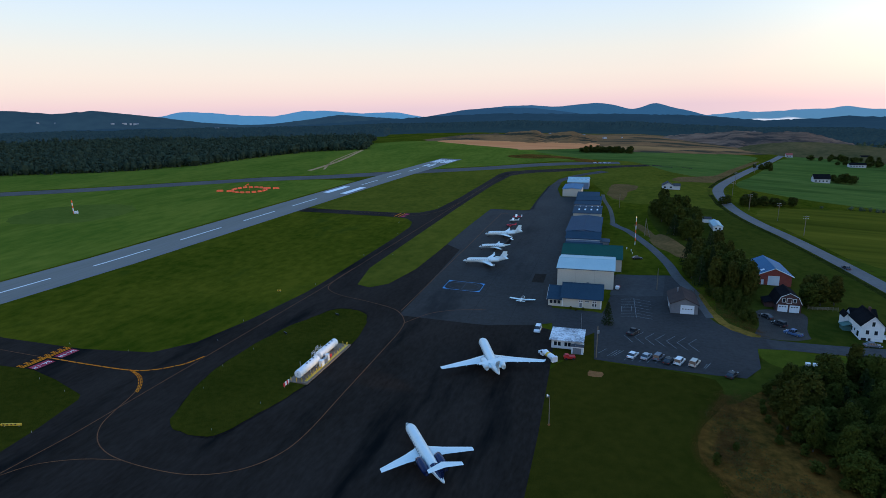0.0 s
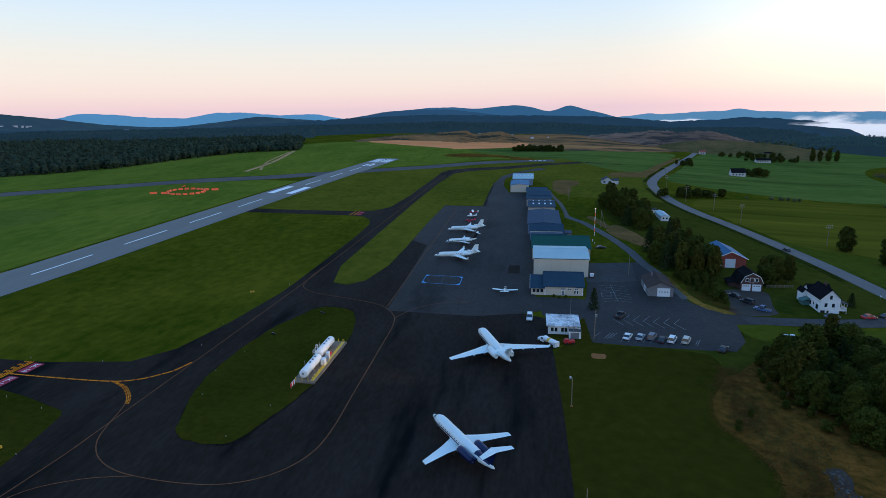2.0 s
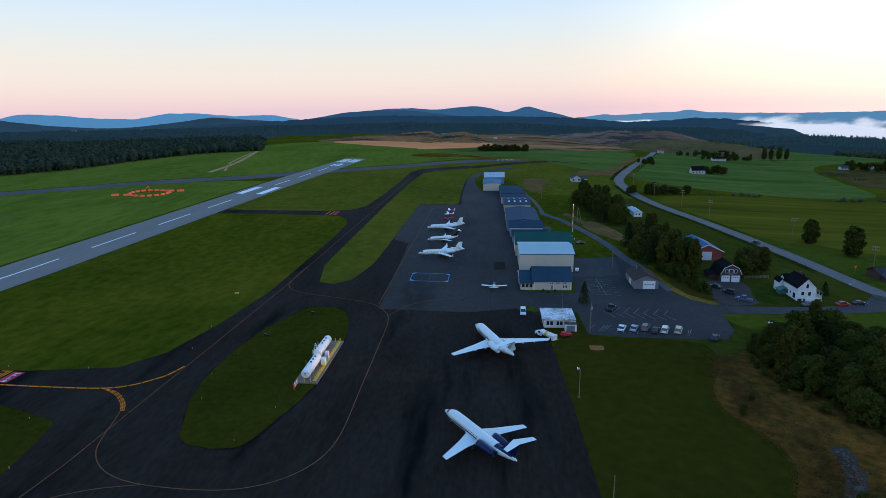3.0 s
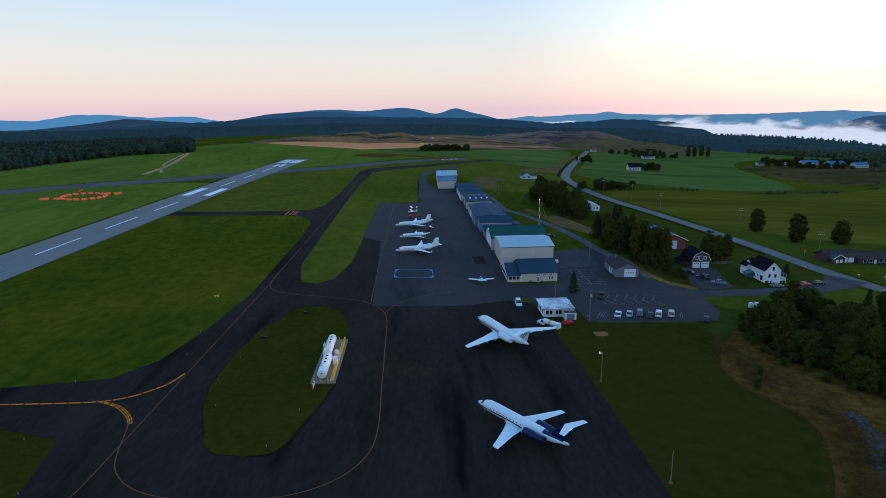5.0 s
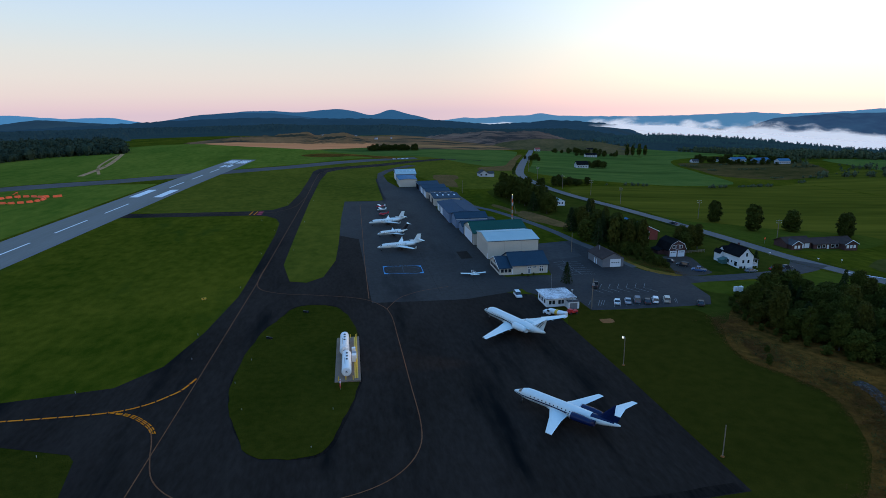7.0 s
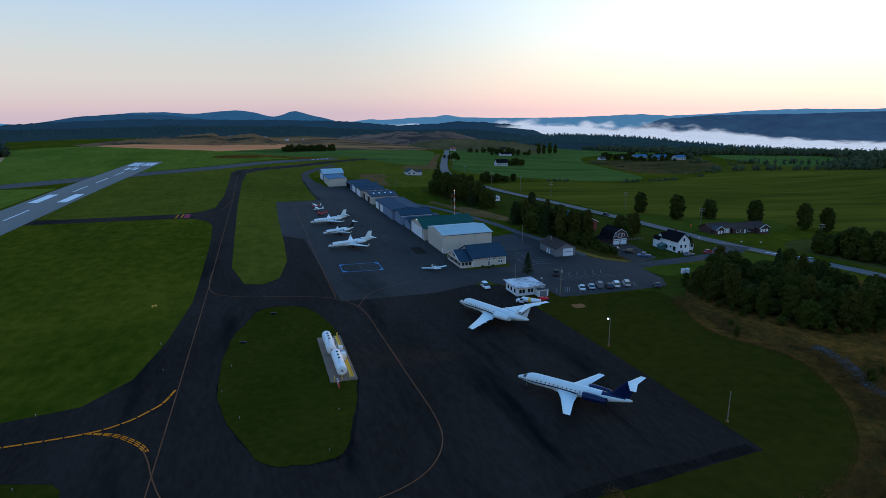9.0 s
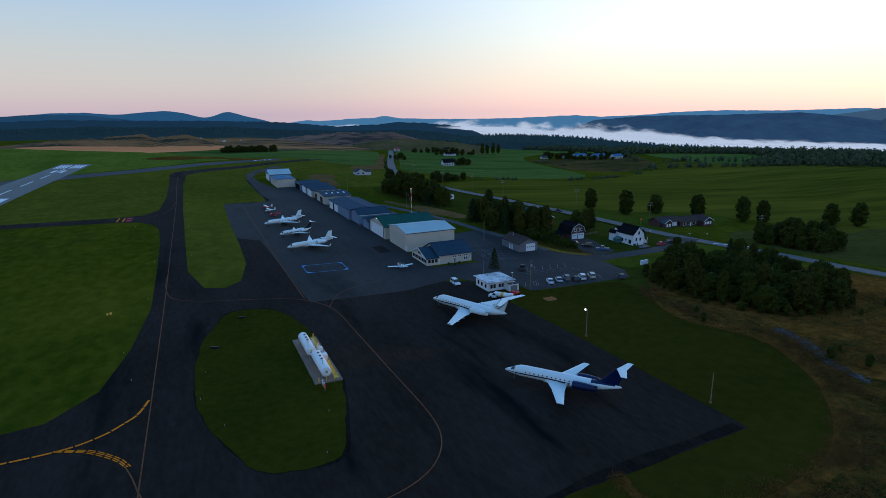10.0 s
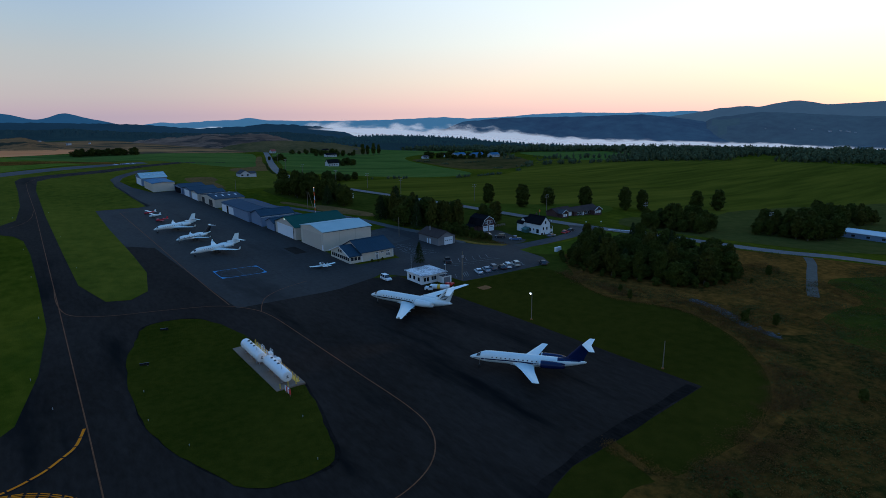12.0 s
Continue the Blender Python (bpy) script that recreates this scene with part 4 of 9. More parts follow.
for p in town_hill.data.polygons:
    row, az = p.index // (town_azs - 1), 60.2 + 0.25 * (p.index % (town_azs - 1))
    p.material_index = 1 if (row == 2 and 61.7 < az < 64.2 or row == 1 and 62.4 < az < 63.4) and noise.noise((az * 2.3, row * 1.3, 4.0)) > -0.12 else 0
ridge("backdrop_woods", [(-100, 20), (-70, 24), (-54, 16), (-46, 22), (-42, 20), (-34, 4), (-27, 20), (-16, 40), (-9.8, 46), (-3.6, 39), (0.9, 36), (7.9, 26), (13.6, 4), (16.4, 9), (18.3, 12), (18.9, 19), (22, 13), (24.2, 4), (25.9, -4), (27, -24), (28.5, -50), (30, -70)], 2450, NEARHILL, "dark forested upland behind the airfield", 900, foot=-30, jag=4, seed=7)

WATER = mat("lake_water", (0.10, 0.14, 0.18), (0.12, 0.16, 0.2), 0.01, 0.1, 0.08, 0, 0.05, 0.5, 0.6)
bm = B()
bm.faces.new([bm.verts.new((HUBX + d * math.sin(radians(a)), HUBY + d * math.cos(radians(a)), -88.0)) for a, d in ((20, 1900), (34, 1650), (50, 1500), (64, 1500), (85, 1500), (100, 1700), (100, 3300), (60, 3300), (20, 3300))])
tagged(part("water", bm, WATER), "still lake reflecting the bright sky", "lake", kind="structure")


def mist_mat():
    m = bpy.data.materials.new("mist")
    m.use_nodes = True
    nt = m.node_tree
    bs = nt.nodes["Principled BSDF"]
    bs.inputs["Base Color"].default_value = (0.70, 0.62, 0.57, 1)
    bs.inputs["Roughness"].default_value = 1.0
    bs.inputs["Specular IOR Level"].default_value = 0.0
    # warm emission added for the dawn light scattered in the mist
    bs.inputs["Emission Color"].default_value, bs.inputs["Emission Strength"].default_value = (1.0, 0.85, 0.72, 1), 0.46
    tc, n1, uvz = nt.nodes.new("ShaderNodeTexCoord"), nt.nodes.new("ShaderNodeTexNoise"), nt.nodes.new("ShaderNodeSeparateXYZ")
    n1.inputs["Scale"].default_value, n1.inputs["Detail"].default_value = 0.011, 7
    mp = nt.nodes.new("ShaderNodeMapping")
    mp.inputs["Scale"].default_value = (1, 1, 2.5)
    nt.links.new(tc.outputs["Object"], mp.inputs[0])
    nt.links.new(mp.outputs[0], n1.inputs["Vector"])
    nt.links.new(tc.outputs["UV"], uvz.inputs[0])
    edge = nt.nodes.new("ShaderNodeMath")
    edge.operation = "MULTIPLY_ADD"       # noise + thinning
    edge.inputs[1].default_value = 1.15
    nt.links.new(n1.outputs["Fac"], edge.inputs[0])
    nt.links.new(uvz.outputs["Y"], edge.inputs[2])
    rg = nt.nodes.new("ShaderNodeMapRange")
    rg.interpolation_type = "SMOOTHSTEP"
    rg.inputs["From Min"].default_value, rg.inputs["From Max"].default_value = 0.60, 1.10
    nt.links.new(edge.outputs[0], rg.inputs["Value"])
    nt.links.new(rg.outputs[0], bs.inputs["Alpha"])
    return m


MIST = mist_mat()


def mist_bank(profile, dist, lean, label):
    """A low bank of lake mist: a billowing sheet that leans back and thins out upwards; profile: bearing, foot, top."""
    azs = np.arange(profile[0][0], profile[-1][0] + 0.01, 0.3)
    lo = np.interp(azs, [p[0] for p in profile], [p[1] for p in profile])
    hi = np.interp(azs, [p[0] for p in profile], [p[2] for p in profile])
    verts, uvs, K = [], [], 9
    for k in range(K):
        s = k / (K - 1)
        for i, az in enumerate(azs):
            a = radians(az)
            puff = 34 * noise.noise((az * 0.9, s * 2.5, dist * 0.01)) + 14 * noise.noise((az * 3.1, s * 5, 4))
            d = dist + lean * s + puff
            z = lo[i] + (hi[i] - lo[i]) * s * (1 + 0.22 * noise.noise((az * 0.7, 3.3, dist * 0.02)))
            verts.append((HUBX + d * math.sin(a), HUBY + d * math.cos(a), z))
            end = min(1.0, (az - azs[0]) / 4, (azs[-1] - az) / 6)
            uvs.append((az, 1.0 - 1.1 * s ** 1.6 - 0.9 * (1 - end)))
    n = len(azs)
    faces = [(j * n + i, j * n + i + 1, j * n + n + i + 1, j * n + n + i) for j in range(K - 1) for i in range(n - 1)]
    me = bpy.data.meshes.new("mist_bank")
    me.from_pydata(verts, [], faces)
    layer = me.uv_layers.new(name="thin")
    for loop in me.loops:
        layer.data[loop.index].uv = uvs[loop.vertex_index]
    me.polygons.foreach_set("use_smooth", [True] * len(me.polygons))
    me.materials.append(MIST)
    return tagged(new("mist_bank", me), label, "mist", kind="stuff")


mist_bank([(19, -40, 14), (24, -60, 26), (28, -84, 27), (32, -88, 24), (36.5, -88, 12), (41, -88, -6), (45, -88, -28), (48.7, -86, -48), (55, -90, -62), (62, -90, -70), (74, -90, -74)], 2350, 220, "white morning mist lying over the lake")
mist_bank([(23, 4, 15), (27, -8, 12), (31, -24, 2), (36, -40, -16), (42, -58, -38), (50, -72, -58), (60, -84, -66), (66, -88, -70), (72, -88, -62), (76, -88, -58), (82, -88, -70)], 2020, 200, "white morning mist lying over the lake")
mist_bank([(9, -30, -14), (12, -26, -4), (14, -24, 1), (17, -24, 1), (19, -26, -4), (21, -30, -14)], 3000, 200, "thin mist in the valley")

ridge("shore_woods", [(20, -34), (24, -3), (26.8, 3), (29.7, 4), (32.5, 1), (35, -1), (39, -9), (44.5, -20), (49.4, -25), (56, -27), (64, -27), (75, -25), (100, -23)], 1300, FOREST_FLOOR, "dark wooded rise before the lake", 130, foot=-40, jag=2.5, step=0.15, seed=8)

# low brown workings and heath behind the field
ridge("heath_hill", [(-17, 6), (-14.3, 11), (-11.7, 19), (-8, 20), (-6.6, 23), (-4.7, 25), (-3.9, 18), (-2.5, 21), (-1.4, 23), (0, 16), (1.2, 9), (3, 2)], 1130, HEATH, "low brown heath hill with workings", 170, foot=4, jag=2.2, step=0.12, seed=21)
ridge("heath_hill", [(4.5, -6), (6, 3), (8.3, 10), (10.9, 13), (12.9, 17), (15.3, 14), (17.6, 16), (19.2, 9), (20.6, -1), (22, -10)], 1250, QUARRY, "low brown quarried hill", 200, foot=-14, jag=2.4, step=0.12, seed=22)
ridge("heath_hill", [(12, -10), (13.3, -4), (15, 3), (17.5, 7), (19.7, 7), (22.3, 3), (24, 0), (27, -10)], 1080, OLIVE, "low olive bank before the quarry", 150, foot=-14, jag=1.2, step=0.2, seed=23)


# houses of a far town on the hillside
def far_house(x, y, z, wide, high, label, rz=45):
    ob = base("far_building", x, y, label, "building", rz, "far town buildings", z=z)
    bm = B()
    box(bm, -wide / 2, wide / 2, -wide * 0.3, wide * 0.3, -high * 2, high)
    part("wall", bm, TOWNWHITE, ob)
    bm = B()
    prism(bm, [(-wide * 0.33, high), (wide * 0.33, high), (0, high * 1.5)], -wide * 0.52, wide * 0.52, "x")
    part("roof", bm, TOWNROOF, ob)


TOWNWHITE = mat("far_white_wall", (0.34, 0.35, 0.38), (0.44, 0.45, 0.48), 0.1, 1.0, 0.8, 0, 0)
TOWNROOF = mat("far_grey_roof", (0.10, 0.11, 0.13), (0.16, 0.17, 0.19), 0.1, 1.0, 0.8, 0, 0)
for x, y, z, wide, high in ((-2473, 1880, 42, 9, 4), (-2440, 1935, 40, 7, 3), (-2274, 2091, 31, 16, 3), (-2263, 2149, 29, 20, 4), (-2245, 2168, 28, 9, 3), (-2231, 2186, 27, 24, 3), (-1085, 1320, 26, 13, 3), (-1060, 1335, 25, 8, 2.5), (-11, 1060, 10.2, 7, 1.0), (20, 1075, 9.6, 3, 0.8), (-112, 1050, 17, 5, 2), (-90, 1052, 16, 7, 2), (-66, 1056, 15, 4, 2.4), (-50, 1058, 14, 6, 2), (268, 1190, 12, 5, 2)):
    far_house(x, y, z, wide, high, "far white building on the wooded hillside" if x < -500 else "far white shed on the heath")
for az, wide in ((66.2, 8), (68.4, 9), (69.6, 10), (71.0, 16), (71.7, 12), (72.2, 20), (72.8, 10)):
    k = round((az - 60.2) / 0.25)
    lo_, hi_ = (town_hill.data.vertices[r * town_azs + k].co for r in (1, 2))
    spot = lo_.lerp(hi_, 0.5)
    far_house(spot.x, spot.y, spot.z, wide, 2.2, "far white building on the wooded hillside")
# ---------------------------------------------------------------- buildings
BEIGE = ribbed("beige_siding", (0.50, 0.44, 0.36), (0.58, 0.51, 0.42), "X", 0.35, 0.6, 0.0)
TAN = ribbed("tan_siding", (0.44, 0.38, 0.31), (0.52, 0.45, 0.37), "X", 0.35, 0.6, 0.0)
BLUEGREY = ribbed("blue_grey_siding", (0.13, 0.18, 0.27), (0.17, 0.23, 0.32), "Y", 0.4, 0.55, 0.0)
GREYSIDE = mat("grey_siding", (0.14, 0.14, 0.15), (0.19, 0.19, 0.20), 0.5, 4, 0.75, 0, 0.2, 6)
WHITESIDE = mat("white_siding", (0.66, 0.66, 0.66), (0.76, 0.76, 0.76), 0.4, 3, 0.6, 0, 0.15, 5)
WHITETRIM = mat("white_trim", (0.70, 0.70, 0.70), (0.78, 0.78, 0.78), 0.5, 4, 0.5, 0, 0.05, 6)
WHITEDOOR = ribbed("white_door", (0.66, 0.68, 0.72), (0.74, 0.76, 0.78), "Z", 0.5, 0.5, 0.0)
REDSIDE = mat("red_siding", (0.24, 0.045, 0.035), (0.32, 0.07, 0.05), 0.5, 4, 0.75, 0, 0.2, 6)
BROWNSIDE = mat("red_brown_siding", (0.060, 0.026, 0.022), (0.098, 0.040, 0.034), 0.5, 4, 0.75, 0, 0.2, 6)
TEALSIDE = mat("teal_siding", (0.05, 0.12, 0.11), (0.07, 0.15, 0.13), 0.5, 4, 0.75, 0, 0.2, 6)
ROOFPALE = ribbed("pale_metal_roof", (0.27, 0.39, 0.42), (0.35, 0.47, 0.49), "X", 0.9, 0.6, 0.0)
ROOFBLUE = ribbed("blue_metal_roof", (0.015, 0.037, 0.060), (0.027, 0.055, 0.083), "X", 0.9, 0.65, 0.0, spec=0.06)
ROOFBLUEY = ribbed("blue_metal_roof_long", (0.012, 0.039, 0.072), (0.023, 0.057, 0.096), "Y", 0.9, 0.65, 0.0, spec=0.06)
ROOFMID = ribbed("mid_blue_roof", (0.05, 0.13, 0.22), (0.075, 0.17, 0.27), "Y", 0.9, 0.65, 0.0, spec=0.06)
ROOFBRIGHT = ribbed("bright_blue_roof", (0.035, 0.115, 0.21), (0.055, 0.15, 0.26), "Y", 0.9, 0.6, 0.0, spec=0.06)
ROOFGREEN = ribbed("dark_green_roof", (0.008, 0.055, 0.045), (0.014, 0.075, 0.060), "X", 0.9, 0.7, 0.0, spec=0.06)
ROOFDARK = mat("dark_shingles", (0.0055, 0.0055, 0.0065), (0.014, 0.014, 0.016), 0.3, 4, 0.95, 0, 0.4, 6, spec=0.02)
ROOFGREY = mat("grey_shingles", (0.040, 0.040, 0.044), (0.075, 0.073, 0.078), 0.3, 4, 0.95, 0, 0.4, 6, spec=0.1)
ROOFRUST = mat("brown_shingles", (0.040, 0.029, 0.027), (0.068, 0.046, 0.040), 0.3, 4, 0.95, 0, 0.4, 6, spec=0.1)
ROOFWHITE = mat("stained_white_roof", (0.62, 0.65, 0.68), (0.17, 0.18, 0.20), 0.22, 1.6, 0.6, 0, 0.15, 5, contrast=(0.44, 0.58))
GLASS = mat("dark_window_glass", (0.012, 0.016, 0.022), (0.022, 0.028, 0.036), 0.8, 3, 0.06, 0, 0, spec=0.7)
SKYLIGHT = mat("skylight_panel", (0.55, 0.60, 0.66), (0.65, 0.70, 0.75), 0.6, 3, 0.35, 0, 0.05, 5)
# openings are flat panels, their inner shade put into this near-black
VOID = mat("interior_shade", (0.012, 0.012, 0.013), (0.02, 0.02, 0.02), 0.5, 3, 0.9, 0, 0)
STEEL = mat("galvanised_steel", (0.30, 0.31, 0.33), (0.40, 0.41, 0.43), 1.0, 6, 0.45, 0.6, 0.05, 8)
WOODPOLE = mat("weathered_wood", (0.15, 0.115, 0.08), (0.22, 0.17, 0.12), 1.5, 8, 0.9, 0, 0.3, 12)


def building(name, x0, x1, y0, y1, eave, top, axis, wall, roof, label, category="building", over=0.45, group="", rz=0.0, profile=None, slab=0.18):
    """A shed with a pitched roof. axis: along which the ridge runs. Its base point is the middle of the plan; returns it with half sizes."""
    cx, cy, w, d = (x0 + x1) / 2, (y0 + y1) / 2, (x1 - x0) / 2, (y1 - y0) / 2
    zs = [gz(x, y) for x in (x0, x1) for y in (y0, y1)]
    z0 = max(zs) - 0.5 * (max(zs) - min(zs))
    ob = base(name, cx, cy, label, category, rz, group, z=z0)
    foot = min(zs) - z0 - 0.4
    half, run = (d, w) if axis == "x" else (w, d)
    prof = profile or [(-half, eave), (0, top), (half, eave)]
    ax = "x" if axis == "x" else "y"
    bm = B()
    prism(bm, [(-half, foot), (half, foot)] + [(p, q - 0.02) for p, q in prof[::-1]], -run, run, ax)
    part("wall", bm, wall, ob)
    # roof planes as slabs with overhang
    ext = list(prof)
    s0 = (prof[1][1] - prof[0][1]) / (prof[1][0] - prof[0][0])
    ext[0] = (prof[0][0] - over, prof[0][1] - over * s0)
    ext[-1] = (prof[-1][0] + over, prof[-1][1] - over * s0)
    for a, b in zip(ext, ext[1:]):
        bm = B()
        prism(bm, [(a[0], a[1] + 0.01), (b[0], b[1] + 0.01), (b[0], b[1] + slab), (a[0], a[1] + slab)], -run - over, run + over, ax)
        part("roof", bm, roof, ob)
    mid = max(prof, key=lambda p: p[1])
    bm = B()
    prism(bm, [(mid[0] - 0.3, mid[1] + slab - 0.02), (mid[0] + 0.3, mid[1] + slab - 0.02), (mid[0], mid[1] + slab + 0.12)], -run - over, run + over, ax)
    part("ridge_cap", bm, roof, ob)
    return ob, w, d


def facade(ob, name, side, w, d, u0, u1, z0, z1, material, proud=0.05, label="", trim=None, parent=None):
    """A door or window on one side of a building: u runs to the right as seen from outside."""
    bm = B()
    if side == "S":
        box(bm, u0, u1, -d - proud, -d + 0.05, z0, z1)
    elif side == "N":
        box(bm, -u1, -u0, d - 0.05, d + proud, z0, z1)
    elif side == "W":
        box(bm, -w - proud, -w + 0.05, -u1, -u0, z0, z1)
    else:
        box(bm, w - 0.05, w + proud, u0, u1, z0, z1)
    p = part(name, bm, material, parent or ob, label)
    if trim:
        t = 0.12
        for a0, a1, b0, b1 in ((u0 - t, u1 + t, z1, z1 + t), (u0 - t, u1 + t, z0 - t, z0), (u0 - t, u0, z0, z1), (u1, u1 + t, z0, z1)):
            bm = B()
            q = proud + 0.03
            if side == "S":
                box(bm, a0, a1, -d - q, -d + 0.02, b0, b1)
            elif side == "N":
                box(bm, -a1, -a0, d - 0.02, d + q, b0, b1)
            elif side == "W":
                box(bm, -w - q, -w + 0.02, -a1, -a0, b0, b1)
            else:
                box(bm, w - 0.02, w + q, a0, a1, b0, b1)
            part("frame", bm, trim, p)
    return p


HG = "hangars beside the apron"
GABLELAMP = lamp_mat("gable_lamp_glass", (0.8, 1.0, 0.85), 2.5)
# beige hangar
ob, w, d = building("hangar", -7.3, 14, 146.5, 167, 7.4, 8.9, "x", BEIGE, ROOFPALE, "large beige steel hangar with a pale metal roof", "hangar", group=HG)
for u in (-3.6, 3.5):
    facade(ob, "panel_joint", "S", w, d, u - 0.1, u + 0.1, 0.1, 7.2, TAN, 0.06)
facade(ob, "hangar_door", "W", w, d, -8.6, 8.6, 0.1, 6.2, TAN, 0.05, "wide tan bifold hangar door")
facade(ob, "door", "W", w, d, 9.0, 10.0, 0.1, 2.2, WHITEDOOR, 0.08, "white side door")
facade(ob, "door", "S", w, d, 0.6, 1.6, 0.1, 2.2, GREYSIDE, 0.08)
facade(ob, "eave_trim", "S", w, d, -w, w, 7.05, 7.4, ROOFBLUE, 0.07)
# green-roofed hangar
ob, w, d = building("hangar", -8, 17, 171, 193, 5.2, 8.4, "x", TAN, ROOFGREEN, "hangar with a dark green metal roof and a white front", "hangar", group=HG)
facade(ob, "hangar_door", "W", w, d, -8.6, 8.6, 0.1, 5.0, WHITEDOOR, 0.06, "wide white hangar door")
facade(ob, "door_edge", "W", w, d, 8.6, 9.0, 0.1, 5.0, ROOFDARK, 0.08)
bm = B()
box(bm, -w - 0.3, -w, -0.15, 0.15, 7.3, 7.6, 0.04)
part("gable_lamp", bm, GABLELAMP, ob, "small lit lamp under the gable")
# small blue gabled shed
ob, w, d = building("hangar", -8.4, 8, 193.8, 203, 3.6, 5.2, "x", BLUEGREY, ROOFBLUE, "small blue-grey gabled hangar", "hangar", group=HG)
facade(ob, "hangar_door", "W", w, d, -3.4, 3.4, 0.1, 3.2, BLUEGREY, 0.06)
# blue-grey gabled hangar with a small box at its far end
ob, w, d = building("hangar", -9.2, 7, 207, 220.6, 4.8, 6.9, "x", BLUEGREY, ROOFBLUE, "blue-grey gabled hangar with a blue metal roof", "hangar", group=HG)
facade(ob, "hangar_door", "W", w, d, -5.4, 5.4, 0.1, 4.2, BLUEGREY, 0.06)
facade(ob, "eave_trim", "S", w, d, -w, w, 4.2, 4.5, WHITETRIM, 0.06)
bm = B()
box(bm, w, w + 4.2, -d + 0.6, 1, -0.5, 3.4)
part("lean_to", bm, GREYSIDE, ob, "grey boxed lean-to shed")
bm = B()
prism(bm, [(w, 3.75), (w + 4.6, 3.45), (w + 4.6, 3.6), (w, 3.9)], -d + 0.3, 1.3, "y")
part("lean_to_roof", bm, ROOFBLUE, ob)
bm = B()
box(bm, w + 1.2, w + 3.2, -d + 0.54, -d + 0.62, 1.0, 2.3)
part("window", bm, GLASS, ob)
# long blue hangar, eaves towards the apron
ob, w, d = building("hangar", -10.4, 6.6, 221.2, 262.6, 4.9, 5.9, "y", BLUEGREY, ROOFBLUEY, "long blue hangar with white sliding doors", "hangar", group=HG)
for u0, u1, m, lb in ((-20.2, -12.4, WHITEDOOR, "white sliding hangar door"), (-12.4, -9.4, ROOFDARK, "dark gap between the doors"), (-9.4, -1.6, WHITEDOOR, "white sliding hangar door"), (0.5, 9.5, BLUEGREY, ""), (10.5, 19.5, BLUEGREY, "")):
    facade(ob, "hangar_door", "W", w, d, u0, u1, 0.1, 4.0, m, 0.06, lb)
# hangar with skylights and open bays, gable to the apron
ob, w, d = building("hangar", -10.8, 5.4, 272.5, 300.5, 4.5, 5.8, "x", TAN, ROOFBLUE, "tan open-bay hangar with skylights in its blue roof", "hangar", group=HG)
for u0, u1, m, lb in ((-12.6, -7.0, VOID, "near-black panel for the shade in an open hangar bay"), (-5.6, 0.4, TAN, "closed tan bay door"), (1.6, 8.2, VOID, "near-black panel for the shade in an open hangar bay"), (9.4, 12.6, TAN, "closed tan bay door")):
    facade(ob, "bay", "W", w, d, u0, u1, 0.1, 3.5, m, 0.05, lb)
slope = (5.8 - 4.5) / d
for s_ in (-1, 1):
    for k in range(4):
        xk = -5.0 + k * 3.6
        bm = B()
        ya, yb = s_ * d * 0.30, s_ * d * 0.52
        za, zb = 5.8 - abs(ya) * slope + 0.2, 5.8 - abs(yb) * slope + 0.2
        prism(bm, [(ya, za), (yb, zb), (yb, zb + 0.05), (ya, za + 0.05)], xk - 0.45, xk + 0.45, "x")
        part("skylight", bm, SKYLIGHT, ob, "pale translucent skylight panel")
# two gabled hangars and a low dark one
for y0, y1, top, wall, m in ((302.5, 317.5, 5.6, TAN, WHITEDOOR), (319.5, 336, 5.8, BLUEGREY, WHITEDOOR)):
    ob, w, d = building("hangar", -12.0, 4, y0, y1, 4.4, top, "x", wall, ROOFBLUE, "gabled hangar with a blue metal roof", "hangar", group=HG)
    facade(ob, "hangar_door", "W", w, d, -5.6, 5.6, 0.1, 4.0, m, 0.06, "wide white hangar door")
ob, w, d = building("hangar", -12.6, 2, 338, 357, 4.2, 5.6, "x", BLUEGREY, ROOFBLUE, "low dark blue metal hangar", "hangar", group=HG)
facade(ob, "hangar_door", "W", w, d, -7.5, 7.5, 0.1, 3.6, ROOFDARK, 0.06, "dark sliding hangar door")
ob, w, d = building("hangar", -25, -11.5, 360, 388, 5.4, 6.0, "y", BEIGE, ROOFMID, "far beige hangar with a blue metal roof", "hangar", group=HG)
facade(ob, "hangar_door", "W", w, d, -10, 10, 0.1, 4.6, TAN, 0.06)
ob, w, d = building("hangar", -24.5, -8, 398, 420, 5.4, 8.2, "x", BLUEGREY, ROOFPALE, "far hangar with a light blue metal roof", "hangar", group=HG)
facade(ob, "hangar_door", "W", w, d, -8, 8, 0.1, 4.8, WHITEDOOR, 0.06)
for k in range(5):
    bm = B()
    xk, yk = -6 + k * 3.2, -d * 0.45
    box(bm, xk, xk + 1.2, yk - 0.7, yk + 0.7, 8.2 - abs(yk) * (2.8 / d) + 0.1, 8.2 - abs(yk) * (2.8 / d) + 0.45)
    part("skylight", bm, SKYLIGHT, ob, "pale roof light")

# terminal
ob, w, d = building("terminal", -3.4, 10.2, 124, 138.5, 3.4, 6.6, "x", BEIGE, ROOFBLUE, "beige terminal building with a blue roof", "terminal building", over=0.6)
